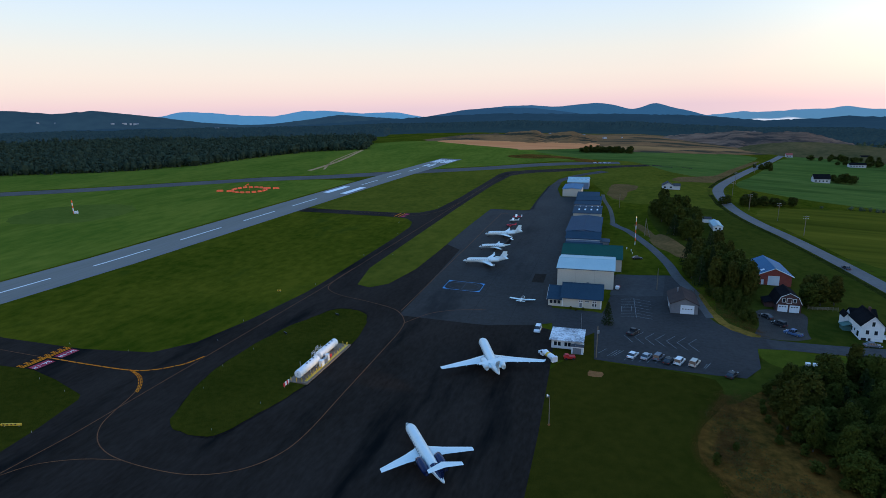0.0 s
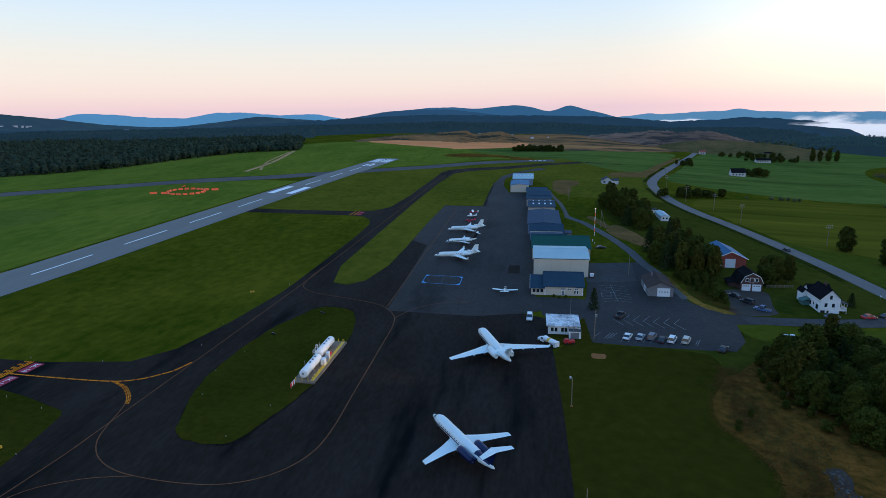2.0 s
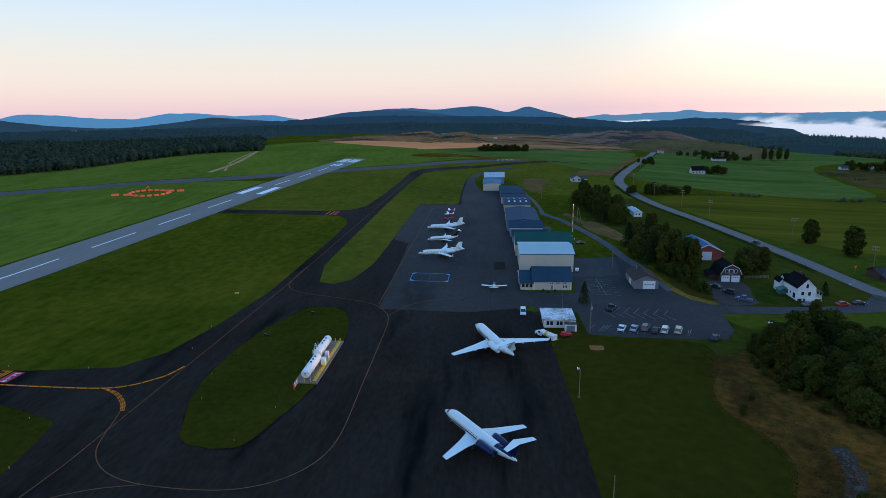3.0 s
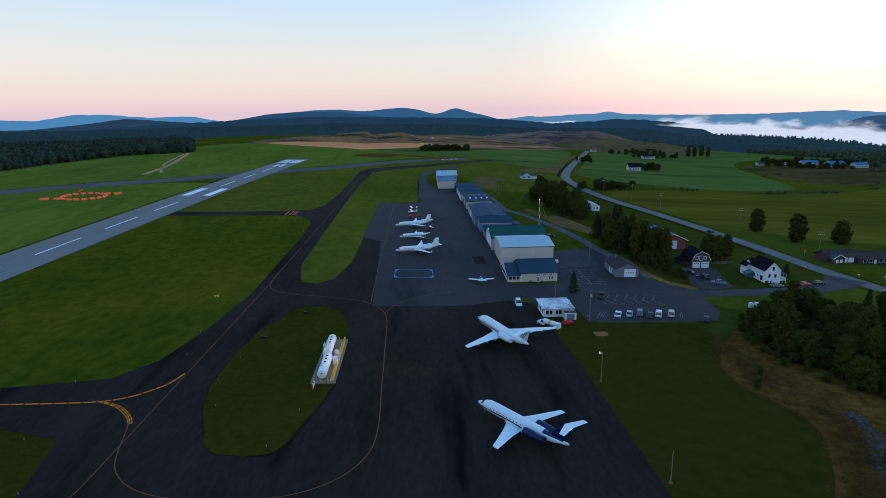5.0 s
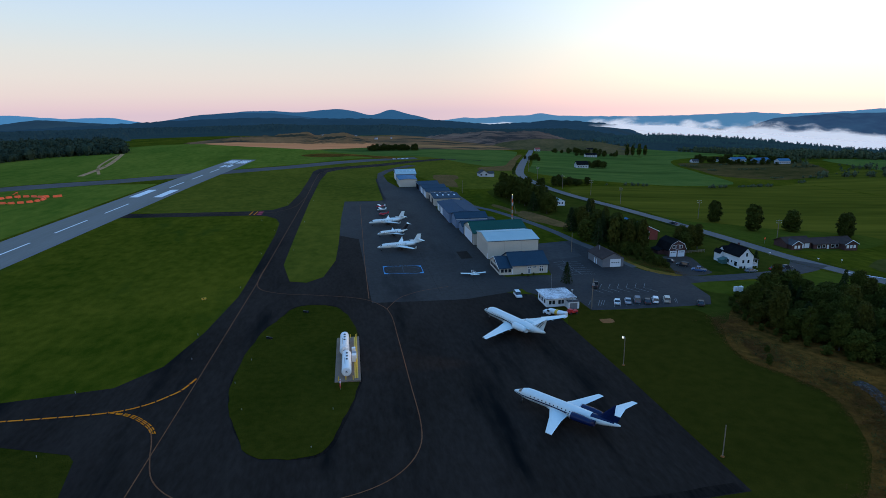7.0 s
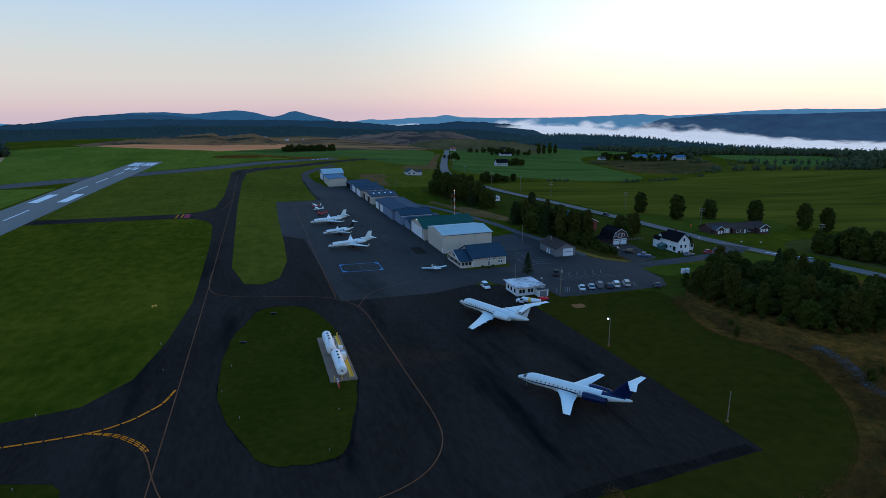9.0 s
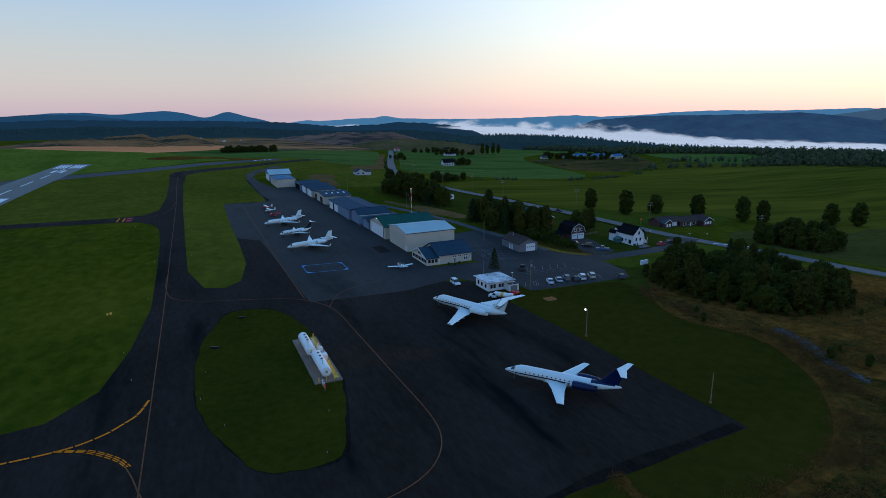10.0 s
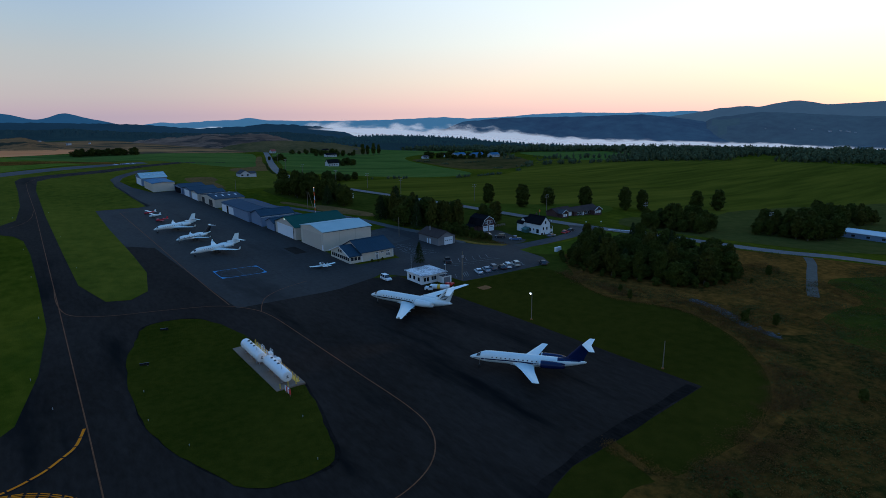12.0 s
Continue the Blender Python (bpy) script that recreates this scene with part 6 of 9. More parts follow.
def jet(label, x, y, tx, ty, L, R, span, chord, tail="T", engines=2, trim=JETBLUE, tailcol=JETWHITE, engcol=JETWHITE, winglet=1.2, stripe_on=True, fin_h=None, windows=10, group="parked jets", lift=0.0, wing_at=0.405, tail_span=0.172):
    """A business jet with its nose at (x, y), tail towards (tx, ty). Local x runs aft."""
    ob = base("business_jet", x, y, label, "aircraft", math.degrees(math.atan2(ty - y, tx - x)), group)
    zc = R * 1.0 + 0.95 + lift
    S = [a for a, _, _ in STATIONS]

    def at(s, ang, k=1.0):
        """A point of the skin: ang in degrees from the top, positive to port (+y)."""
        r = float(np.interp(s, S, [b for _, b, _ in STATIONS])) * R * k
        c = zc + float(np.interp(s, S, [c for _, _, c in STATIONS])) * R
        return (s * L, r * math.sin(radians(ang)), c + r * math.cos(radians(ang)))

    bm = B()
    ss = sorted(set(S + list(np.linspace(0.1, 0.98, 18))))
    loft(bm, [[at(s, a) for a in range(0, 360, 18)] for s in ss])
    body = part("fuselage", bm, JETWHITE, ob, smooth=True)

    def patch(name, s0, s1, a0, a1, material, k=1.012, parent=None, label_="", n=2, m=2):
        bm = B()
        rows = [[at(s0 + (s1 - s0) * i / n, a0 + (a1 - a0) * j / m, k) for j in range(m + 1)] for i in range(n + 1)]
        vs = [[bm.verts.new(p) for p in r] for r in rows]
        for i in range(n):
            for j in range(m):
                bm.faces.new((vs[i][j], vs[i + 1][j], vs[i + 1][j + 1], vs[i][j + 1]))
        return part(name, bm, material, parent or body, label_)

    for sgn in (1, -1):
        patch("windshield", 0.062, 0.098, sgn * 6, sgn * 62, JETDARK, 1.02, label_="dark cockpit windshield", m=4)
        for k in range(windows):
            s = 0.20 + k * (0.42 / windows)
            patch("window", s, s + 0.42 / windows * 0.30, sgn * 70, sgn * 80, JETDARK, 1.012)
        if stripe_on:
            bm = B()
            prev = None
            for i in range(25):
                s = 0.03 + i * 0.029
                mid = 100 - 6 * sstep(0.10, 0.4, s) + 22 * sstep(0.45, 0.72, s)
                wid = 13 + 26 * sstep(0.45, 0.74, s)
                pair = [bm.verts.new(at(s, sgn * (mid - wid / 2), 1.008)), bm.verts.new(at(s, sgn * (mid + wid / 2), 1.008))]
                if prev:
                    bm.faces.new((prev[0], pair[0], pair[1], prev[1]))
                prev = pair
            part("cheat_line", bm, JETDARK if trim is JETGREY else trim, body, "painted side stripe")
        if tailcol is not JETWHITE:
            patch("tail_band", 0.76, 0.95, sgn * 1, sgn * 52, tailcol, 1.01, label_="dark painted tail section", n=8, m=5)
    patch("door", 0.125, 0.165, 62, 112, JETGREY, 1.006, label_="closed cabin door outline", m=3)

    def section(cx, cy, cz, c, th, up=(0, 0, 1)):
        u = Vector(up)
        out = []
        for f, h in ((0, 0), (0.08, 0.6), (0.3, 1.0), (0.65, 0.7), (1.0, 0.06), (0.65, -0.35), (0.3, -0.5), (0.08, -0.35)):
            out.append(tuple(Vector((cx + f * c, cy, cz)) + u * (h * th * c)))
        return out

    zr = zc - 0.62 * R
    x_root = wing_at * L
    half = span / 2
    for sgn in (1, -1):
        bm = B()
        tipz = zr + half * 0.055
        sec = [section(x_root - 0.3 * chord, sgn * 0.2 * R, zr, chord * 1.35, 0.09), section(x_root + 0.1 * chord, sgn * 1.1 * R, zr + 0.05, chord * 1.0, 0.10),
               section(x_root + half * 0.22, sgn * half * 0.42, zr + half * 0.024, chord * 0.66, 0.09), section(x_root + half * 0.50, sgn * half * 0.985, tipz, chord * 0.34, 0.08)]
        loft(bm, sec)
        wing = part("wing", bm, JETWHITE, ob)
        if winglet:
            bm = B()
            loft(bm, [section(x_root + half * 0.50 + 0.02, sgn * half * 0.98, tipz, chord * 0.33, 0.06), section(x_root + half * 0.53, sgn * (half + 0.12), tipz + 0.25 * winglet, chord * 0.22, 0.05, (0, -sgn, 0.3)),
                      section(x_root + half * 0.58, sgn * (half + 0.32), tipz + winglet, chord * 0.10, 0.05, (0, -sgn, 0))])
            part("winglet", bm, trim if trim is JETBLUE and stripe_on and engines == 3 else JETWHITE, wing)
        for q in (0.28, 0.5, 0.72) if span > 25 else ():
            bm = B()
            cx, cy = x_root + half * 0.5 * q + chord * (1 - 0.72 * q), sgn * half * q
            loft(bm, [[(cx - 1.0, cy + 0.03 * math.cos(a), zr + half * 0.05 * q - 0.05 + 0.03 * math.sin(a)) for a in np.linspace(0, 6.28, 7)[:-1]],
                      [(cx - 0.2, cy + 0.13 * math.cos(a), zr + half * 0.05 * q - 0.1 + 0.13 * math.sin(a)) for a in np.linspace(0, 6.28, 7)[:-1]],
                      [(cx + 0.55, cy + 0.03 * math.cos(a), zr + half * 0.05 * q - 0.02 + 0.03 * math.sin(a)) for a in np.linspace(0, 6.28, 7)[:-1]]])
            part("flap_fairing", bm, JETWHITE, wing)
        # engine on its pylon
        er, el, ex = 0.62 * R, 0.21 * L, 0.615 * L
        ey, ez = sgn * (R * 0.93 + er * 1.12), zc + 0.22 * R

        def ring(q, r):
            return [(ex + q * el, ey + r * math.cos(a), ez + r * math.sin(a)) for a in np.linspace(0, 2 * math.pi, 17)[:-1]]

        bm = B()
        loft(bm, [ring(0.10, er * 0.70), ring(0.0, er * 0.86), ring(0.02, er * 0.97), ring(0.18, er * 1.06), ring(0.5, er * 1.05), ring(0.8, er * 0.86), ring(1.0, er * 0.64), ring(0.92, er * 0.5)])
        eng = part("engine", bm, engcol, ob, smooth=True)
        bm = B()
        loft(bm, [ring(0.06, er * 0.78), ring(0.105, er * 0.1)])
        part("fan", bm, JETDARK, eng, "dark engine intake")
        bm = B()
        loft(bm, [ring(-0.012, er * 0.88), ring(0.0, er * 0.99), ring(0.05, er * 1.025), ring(0.05, er * 0.9)], closed=False)
        part("intake_lip", bm, ALLOY, eng, "bright metal intake lip")
        bm = B()
        box(bm, ex + el * 0.25, ex + el * 0.95, min(sgn * R * 0.6, ey - sgn * er * 0.8), max(sgn * R * 0.6, ey - sgn * er * 0.8), ez - 0.14, ez + 0.14, 0.06)
        part("pylon", bm, engcol, ob)
    bm = B()
    loft(bm, [[((0.30 + 0.36 * u) * L, R * 0.95 * k * math.sin(a), zr - 0.12 * R + R * 0.42 * k * math.cos(a)) for a in np.linspace(0, 2 * math.pi, 17)[:-1]] for u, k in ((0, 0.15), (0.12, 0.62), (0.3, 0.98), (0.6, 1.0), (0.85, 0.6), (1.0, 0.12))])
    part("belly_fairing", bm, JETWHITE, ob, smooth=True)
    # fin and tailplane
    fh = fin_h or span * 0.19
    zf = zc + 0.75 * R
    fx = 0.80 * L
    sweep = fh * (0.98 if tail == "T" else 0.72)
    bm = B()

    def fsec(cx, cz, c, th):
        return [(cx + f * c, h * th * c, cz) for f, h in ((0, 0), (0.1, 0.6), (0.35, 1), (0.7, 0.6), (1, 0.05), (0.7, -0.6), (0.35, -1), (0.1, -0.6))]

    loft(bm, [fsec(fx - 0.09 * L, zf - 0.3 * R, 0.26 * L, 0.035), fsec(fx + 0.03 * L, zf + 0.16 * fh, 0.15 * L, 0.05), fsec(fx + sweep, zf + fh, 0.088 * L, 0.05)])
    fin = part("fin", bm, tailcol, ob)
    if tailcol is JETWHITE and trim is JETGREY and stripe_on:
        for k in range(6):
            bm = B()
            q = 0.16 + k * 0.105
            x0 = fx + 0.03 * L + (sweep - 0.03 * L) * q
            for sgn in (1, -1):
                yy = sgn * (0.055 * 0.16 * L * (1.05 - 0.3 * q) + 0.02)
                bm.faces.new([bm.verts.new(p) for p in ((x0 + 0.015 * L, yy, zf + fh * q), (x0 + 0.085 * L, yy, zf + fh * q), (x0 + 0.092 * L, yy, zf + fh * (q + 0.05)), (x0 + 0.024 * L, yy, zf + fh * (q + 0.05)))])
            part("fin_stripe", bm, JETDARK, fin, "dark grey fin stripe")
    hs = span * (tail_span if tail == "T" else 0.19)
    hz, hx = (zf + fh, fx + sweep) if tail == "T" else (zf + 0.30 * fh, fx + 0.09 * L)
    for sgn in (1, -1):
        bm = B()
        loft(bm, [section(hx + 0.01 * L, 0, hz, 0.078 * L, 0.07), section(hx + 0.01 * L + hs * 0.42, sgn * hs, hz + (0.05 if tail == "T" else -0.25), 0.046 * L, 0.06)])
        part("tailplane", bm, JETWHITE, ob)
    if engines == 3:
        bm = B()
        q0 = 0.735 * L
        rr = 0.42 * R
        loft(bm, [[(q0 + u * L, r * math.cos(a), zc + up * R + r * math.sin(a)) for a in np.linspace(0, 2 * math.pi, 15)[:-1]] for u, r, up in ((0.0, rr, 1.15), (0.05, rr * 1.1, 1.12), (0.13, rr, 0.95), (0.20, rr * 0.8, 0.75), (0.27, rr * 0.7, 0.6))])
        ce = part("centre_engine", bm, JETWHITE, ob, smooth=True)
        bm = B()
        tube(bm, (q0 - 0.02, 0, zc + 1.15 * R), (q0 + 0.1, 0, zc + 1.15 * R), rr * 0.86, n=12)
        part("fan", bm, JETDARK, ce, "dark engine intake")
    # landing gear
    for gx, gy, wr, top in ((0.085 * L, 0, 0.27, zc - 0.5 * R), (0.52 * L, 0.09 * span, 0.40, zr), (0.52 * L, -0.09 * span, 0.40, zr)):
        bm = B()
        tube(bm, (gx, gy, wr), (gx + 0.05, gy, top), 0.07, 0.10, 8)
        gear = part("gear_strut", bm, ALLOY, ob)
        for s2 in (-1, 1):
            bm = B()
            tube(bm, (gx, gy + s2 * 0.10, wr), (gx, gy + s2 * 0.30, wr), wr, n=14)
            part("wheel", bm, TYRE, gear)
    return ob


jet("white business jet with a navy blue tail and engines", -28.8, 33.7, -15.2, 15.8, 23.9, 1.2, 19.6, 4.0, "T", 2, JETBLUE, JETBLUE, JETBLUE, winglet=0, fin_h=3.5, windows=11, lift=0.42, wing_at=0.385)
jet("large white business jet with grey fin stripes", -23.5, 83.4, -13.6, 60.4, 26.2, 1.38, 28.0, 4.9, "T", 2, JETGREY, JETWHITE, JETWHITE, winglet=0.6, fin_h=3.7, windows=13, lift=0.4, tail_span=0.198)
jet("white three-engined jet with upturned wing tips", -51.2, 166.3, -31.7, 170.2, 19.8, 1.06, 20.4, 4.0, "mid", 3, JETGREY, JETWHITE, JETWHITE, winglet=1.1, stripe_on=False, fin_h=3.2, windows=10)
jet("small white jet with a dark T-tail", -50.0, 192.4, -36.0, 196.5, 15.5, 0.95, 14.6, 3.1, "T", 2, JETGREY, JETDARK, JETWHITE, winglet=0.6, fin_h=2.6, windows=6)
jet("white three-engined jet parked on the apron", -53.0, 219.0, -34.0, 223.6, 19.4, 1.06, 19.8, 4.0, "mid", 3, JETGREY, JETWHITE, JETWHITE, winglet=0.9, stripe_on=False, fin_h=3.4, windows=10)


def light_plane(label, x, y, rz, low=True, body_col=JETWHITE, wing_col=JETWHITE, k=1.0, group="small propeller planes"):
    """A single-engined light aircraft; local x runs aft from the spinner."""
    ob = base("light_aircraft", x, y, label, "aircraft", rz, group)
    z0 = 1.05 * k
    bm = B()
    loft(bm, [[(s * k, w * k * math.cos(a), z0 + up * k + h * k * math.sin(a)) for a in np.linspace(0, 2 * math.pi, 13)[:-1]] for s, w, h, up in
              ((0, 0.12, 0.12, 0), (0.15, 0.42, 0.34, 0), (1.0, 0.55, 0.48, 0.02), (1.8, 0.58, 0.62, 0.16), (2.9, 0.58, 0.68, 0.2), (4.2, 0.36, 0.42, 0.18), (6.6, 0.10, 0.16, 0.25))])
    part("fuselage", bm, body_col, ob, smooth=True)
    bm = B()
    loft(bm, [[(s * k, w * k * math.cos(a), z0 + up * k + h * k * math.sin(a)) for a in np.linspace(0.25, math.pi - 0.25, 8)] for s, w, h, up in ((1.55, 0.5, 0.42, 0.25), (2.0, 0.6, 0.66, 0.24), (3.0, 0.59, 0.66, 0.24), (3.7, 0.45, 0.5, 0.24))])
    part("canopy", bm, JETDARK, ob, "dark cabin glass")
    wz = z0 - 0.35 * k if low else z0 + 0.85 * k
    for sgn in (1, -1):
        bm = B()
        loft(bm, [[((1.7 + f * 1.6) * k, sgn * 0.2 * k, wz + h * k) for f, h in ((0, 0), (0.3, 0.10), (1, 0.0), (0.3, -0.06))], [((1.75 + f * 1.25) * k, sgn * 4.7 * k, wz + (0.32 if low else 0.08) * k + h * k * 0.7) for f, h in ((0, 0), (0.3, 0.10), (1, 0.0), (0.3, -0.06))]])
        part("wing", bm, wing_col, ob)
        bm = B()
        loft(bm, [[((5.7 + f * 0.9) * k, 0, z0 + 0.3 * k + h * k) for f, h in ((0, 0), (0.3, 0.05), (1, 0), (0.3, -0.04))], [((5.85 + f * 0.7) * k, sgn * 1.6 * k, z0 + 0.32 * k + h * k) for f, h in ((0, 0), (0.3, 0.04), (1, 0), (0.3, -0.03))]])
        part("tailplane", bm, wing_col, ob)
        bm = B()
        tube(bm, (2.6 * k, sgn * 1.25 * k, 0.2 * k), (2.5 * k, sgn * 0.9 * k, z0 - 0.2 * k), 0.05 * k, n=6)
        leg = part("gear_strut", bm, ALLOY, ob)
        bm = B()
        tube(bm, (2.6 * k, sgn * 1.17 * k, 0.2 * k), (2.6 * k, sgn * 1.33 * k, 0.2 * k), 0.2 * k, n=12)
        part("wheel", bm, TYRE, leg)
        if not low:
            bm = B()
            tube(bm, (2.3 * k, sgn * 0.5 * k, z0 - 0.3 * k), (2.3 * k, sgn * 2.3 * k, wz), 0.04 * k, n=6)
            part("strut", bm, wing_col, ob)
    bm = B()
    loft(bm, [[((5.4 + f * 1.2) * k, h * k, z0 + 0.35 * k) for f, h in ((0, 0), (0.3, 0.05), (1, 0), (0.3, -0.05))], [((6.1 + f * 0.7) * k, h * k, z0 + 1.5 * k) for f, h in ((0, 0), (0.3, 0.04), (1, 0), (0.3, -0.04))]])
    part("fin", bm, wing_col, ob)
    bm = B()
    box(bm, -0.05 * k, 0.02 * k, -0.07 * k, 0.07 * k, z0 - 0.92 * k, z0 + 0.92 * k)
    part("propeller", bm, JETDARK, ob)
    bm = B()
    tube(bm, (0.6 * k, 0, 0.18 * k), (0.6 * k, 0, z0 - 0.3 * k), 0.05 * k, n=6)
    leg = part("gear_strut", bm, ALLOY, ob)
    bm = B()
    tube(bm, (0.6 * k, -0.07 * k, 0.18 * k), (0.6 * k, 0.07 * k, 0.18 * k), 0.18 * k, n=12)
    part("wheel", bm, TYRE, leg)
    return ob


light_plane("small white low-wing propeller plane", -17.7, 128.5, -92, True)
light_plane("red and white propeller plane", -46.5, 247, 8, True, JETRED, JETRED, 0.86)
light_plane("white propeller plane with red trim", -47, 260, 8, False, JETWHITE, JETWHITE, 0.86)
light_plane("red and white high-wing propeller plane", -47, 271, 8, False, JETRED, JETWHITE, 0.86)
# ---------------------------------------------------------------- fuel tanks, vehicles, lamps, poles and signs
TANKWHITE = mat("tank_white", (0.72, 0.71, 0.69), (0.78, 0.77, 0.75), 0.3, 2.5, 0.45, 0, 0.05, 4)
SAFETY = mat("safety_yellow", (0.62, 0.36, 0.03), (0.72, 0.45, 0.05), 0.5, 4, 0.55, 0, 0.05, 6)
ORANGE = mat("signal_orange", (0.96, 0.105, 0.018), (0.98, 0.135, 0.026), 0.5, 4, 0.6, 0, 0.05, 6)
SIGNRED = mat("sign_red", (0.5, 0.03, 0.03), (0.6, 0.05, 0.04), 0.5, 4, 0.6, 0, 0.05, 6)

# brown concrete with the floodlight's warm cast put into its tan
SLABCON = mat("warm_stained_concrete", (0.150, 0.105, 0.074), (0.235, 0.165, 0.116), 0.35, 3.0, 0.9, 0, 0.25, 8, contrast=(0.36, 0.64))
slab = base("fuel_station", -63.6, 61, "concrete slab of the fuel station", "concrete slab")
bm = B()
box(bm, -2.9, 2.9, -15.3, 10.4, -0.3, 0.36, 0.04)
part("slab", bm, SLABCON, slab)
bm = B()
for xa in (1.5,):
    box(bm, xa, xa + 0.85, -14.2, 10.0, 0.36, 0.366)
part("edge_line", bm, SAFETY, slab, "yellow painted edge line")
TG = "fuel tanks on the slab"
for xc, yc in ((-63.8, 51.8), (-64.4, 63.6)):
    tk = base("fuel_tank", xc, yc, "white horizontal steel fuel tank", "fuel tank", group=TG, z=gz(-64, 61) + 0.36)
    bm = B()
    prof = [(-5.06, 0.1), (-5.05, 0.7), (-5.0, 0.98), (-4.92, 1.07), (-4.8, 1.1), (0, 1.1), (4.8, 1.1), (4.92, 1.07), (5.0, 0.98), (5.05, 0.7), (5.06, 0.1)]
    loft(bm, [[(r * math.cos(a), yy, 1.66 + r * math.sin(a)) for a in np.linspace(0, 2 * math.pi, 25)[:-1]] for yy, r in prof])
    shell = part("shell", bm, TANKWHITE, tk, smooth=True)
    for yy in (-3.4, 0, 3.4):
        bm = B()
        box(bm, -0.72, 0.72, yy - 0.16, yy + 0.16, 0.0, 0.8)
        part("saddle", bm, STEEL, tk)
        bm = B()
        tube(bm, (0.1, yy * 0.5 + 1.2, 2.7), (0.1, yy * 0.5 + 1.2, 2.9), 0.26, n=12)
        part("hatch", bm, JETDARK, tk, "dark round hatch")
    bm = B()
    tube(bm, (-0.3, -3, 2.6), (-0.3, -3, 4.3), 0.05, n=6)
    part("vent_pipe", bm, STEEL, tk)
    for yy, sy in ((-5.06, -1), (5.06, 1)):
        bm = B()
        box(bm, -0.17, 0.17, min(yy, yy + sy * 0.015), max(yy, yy + sy * 0.015), 1.75, 1.95)
        box(bm, -0.26, 0.26, min(yy, yy + sy * 0.015), max(yy, yy + sy * 0.015), 1.45, 1.58)
        part("marking", bm, JETDARK, tk, "small dark marking on the tank end")
    # ladder with platform rail at the inner end
    e = 4.3 if yc < 60 else -4.3
    bm = B()
    for xx in (-0.35, 0.35):
        tube(bm, (xx, e, 0), (xx, e, 4.2), 0.035, n=6)
    for zz in np.arange(0.4, 3.2, 0.35):
        tube(bm, (-0.35, e, zz), (0.35, e, zz), 0.025, n=5)
    part("ladder", bm, WHITETRIM, tk, "white steel ladder")
    bm = B()
    for xx, yy in ((-0.7, e - 0.7), (0.7, e - 0.7), (-0.7, e + 0.7), (0.7, e + 0.7)):
        tube(bm, (xx, yy, 2.6), (xx, yy, 4.05), 0.03, n=5)
    for zz in (3.5, 4.05):
        for a, b in (((-0.7, e - 0.7), (0.7, e - 0.7)), ((0.7, e - 0.7), (0.7, e + 0.7)), ((-0.7, e + 0.7), (-0.7, e - 0.7))):
            tube(bm, (*a, zz), (*b, zz), 0.03, n=5)
    part("guard_rail", bm, WHITETRIM, tk, "white guard rail")
for k, (xx, yy) in enumerate([(-61.6, 47 + 1.35 * i) for i in range(8)] + [(-61.6, 63 + 1.5 * i) for i in range(6)] + [(-65.6, 46.2), (-64.0, 46.2), (-62.4, 46.2), (-61.4, 70.8), (-63.0, 70.8)]):
    bo = base("bollard", xx, yy, "yellow steel bollard on the slab", "bollard", group="yellow bollards", z=gz(-64, 61) + 0.36)
    bm = B()
    tube(bm, (0, 0, 0), (0, 0, 0.95), 0.1, n=8)
    tube(bm, (0, 0, 0.95), (0, 0, 1.02), 0.1, 0.04, n=8)
    part("post", bm, SAFETY, bo)
pump = base("fuel_pump", -62.0, 58.0, "white fuel pump cabinets with hose reels", "fuel pump", z=gz(-64, 61) + 0.36)
for nm, x0, x1, y0, y1, h, m in (("cabinet", -0.6, 0.5, -2.6, -1.2, 1.7, TANKWHITE), ("cabinet", -0.5, 0.5, -0.6, 0.6, 1.4, STEEL), ("cabinet", -0.6, 0.3, 1.2, 2.2, 1.9, TANKWHITE)):
    bm = B()
    box(bm, x0, x1, y0, y1, 0, h, 0.05)
    part(nm, bm, m, pump)
bm = B()
tube(bm, (-0.2, 3.0, 0.9), (0.25, 3.0, 0.9), 0.55, n=14)
part("hose_reel", bm, SIGNRED, pump, "red hose reel")
bm = B()
for p, q in (((-0.3, -1.8, 1.0), (-1.6, -1.8, 1.0)), ((-0.3, 0, 0.9), (-1.6, 0, 0.9)), ((-1.6, -5.5, 0.9), (-1.6, 5.5, 0.9))):
    tube(bm, p, q, 0.09, n=8)
part("pipe", bm, STEEL, pump)
sb = base("warning_board", -65.2, 43.4, "red and white warning board on posts", "sign")
bm = B()
for yy in (-0.9, 0.9):
    box(bm, -0.06, 0.06, yy - 0.06, yy + 0.06, 0, 1.6)
part("post", bm, WOODPOLE, sb)
for k, m in enumerate((SIGNRED, WHITETRIM, SIGNRED, WHITETRIM)):
    bm = B()
    box(bm, -0.09, 0.09, -1.2 + k * 0.6, -0.6 + k * 0.6, 0.55, 1.55)
    part("board", bm, m, sb)


# ---- vehicles
def paint(name, c):
    return mat(name, c, tuple(v * 0.9 for v in c), 0.5, 4, 0.4, 0.0, 0, spec=0.3)


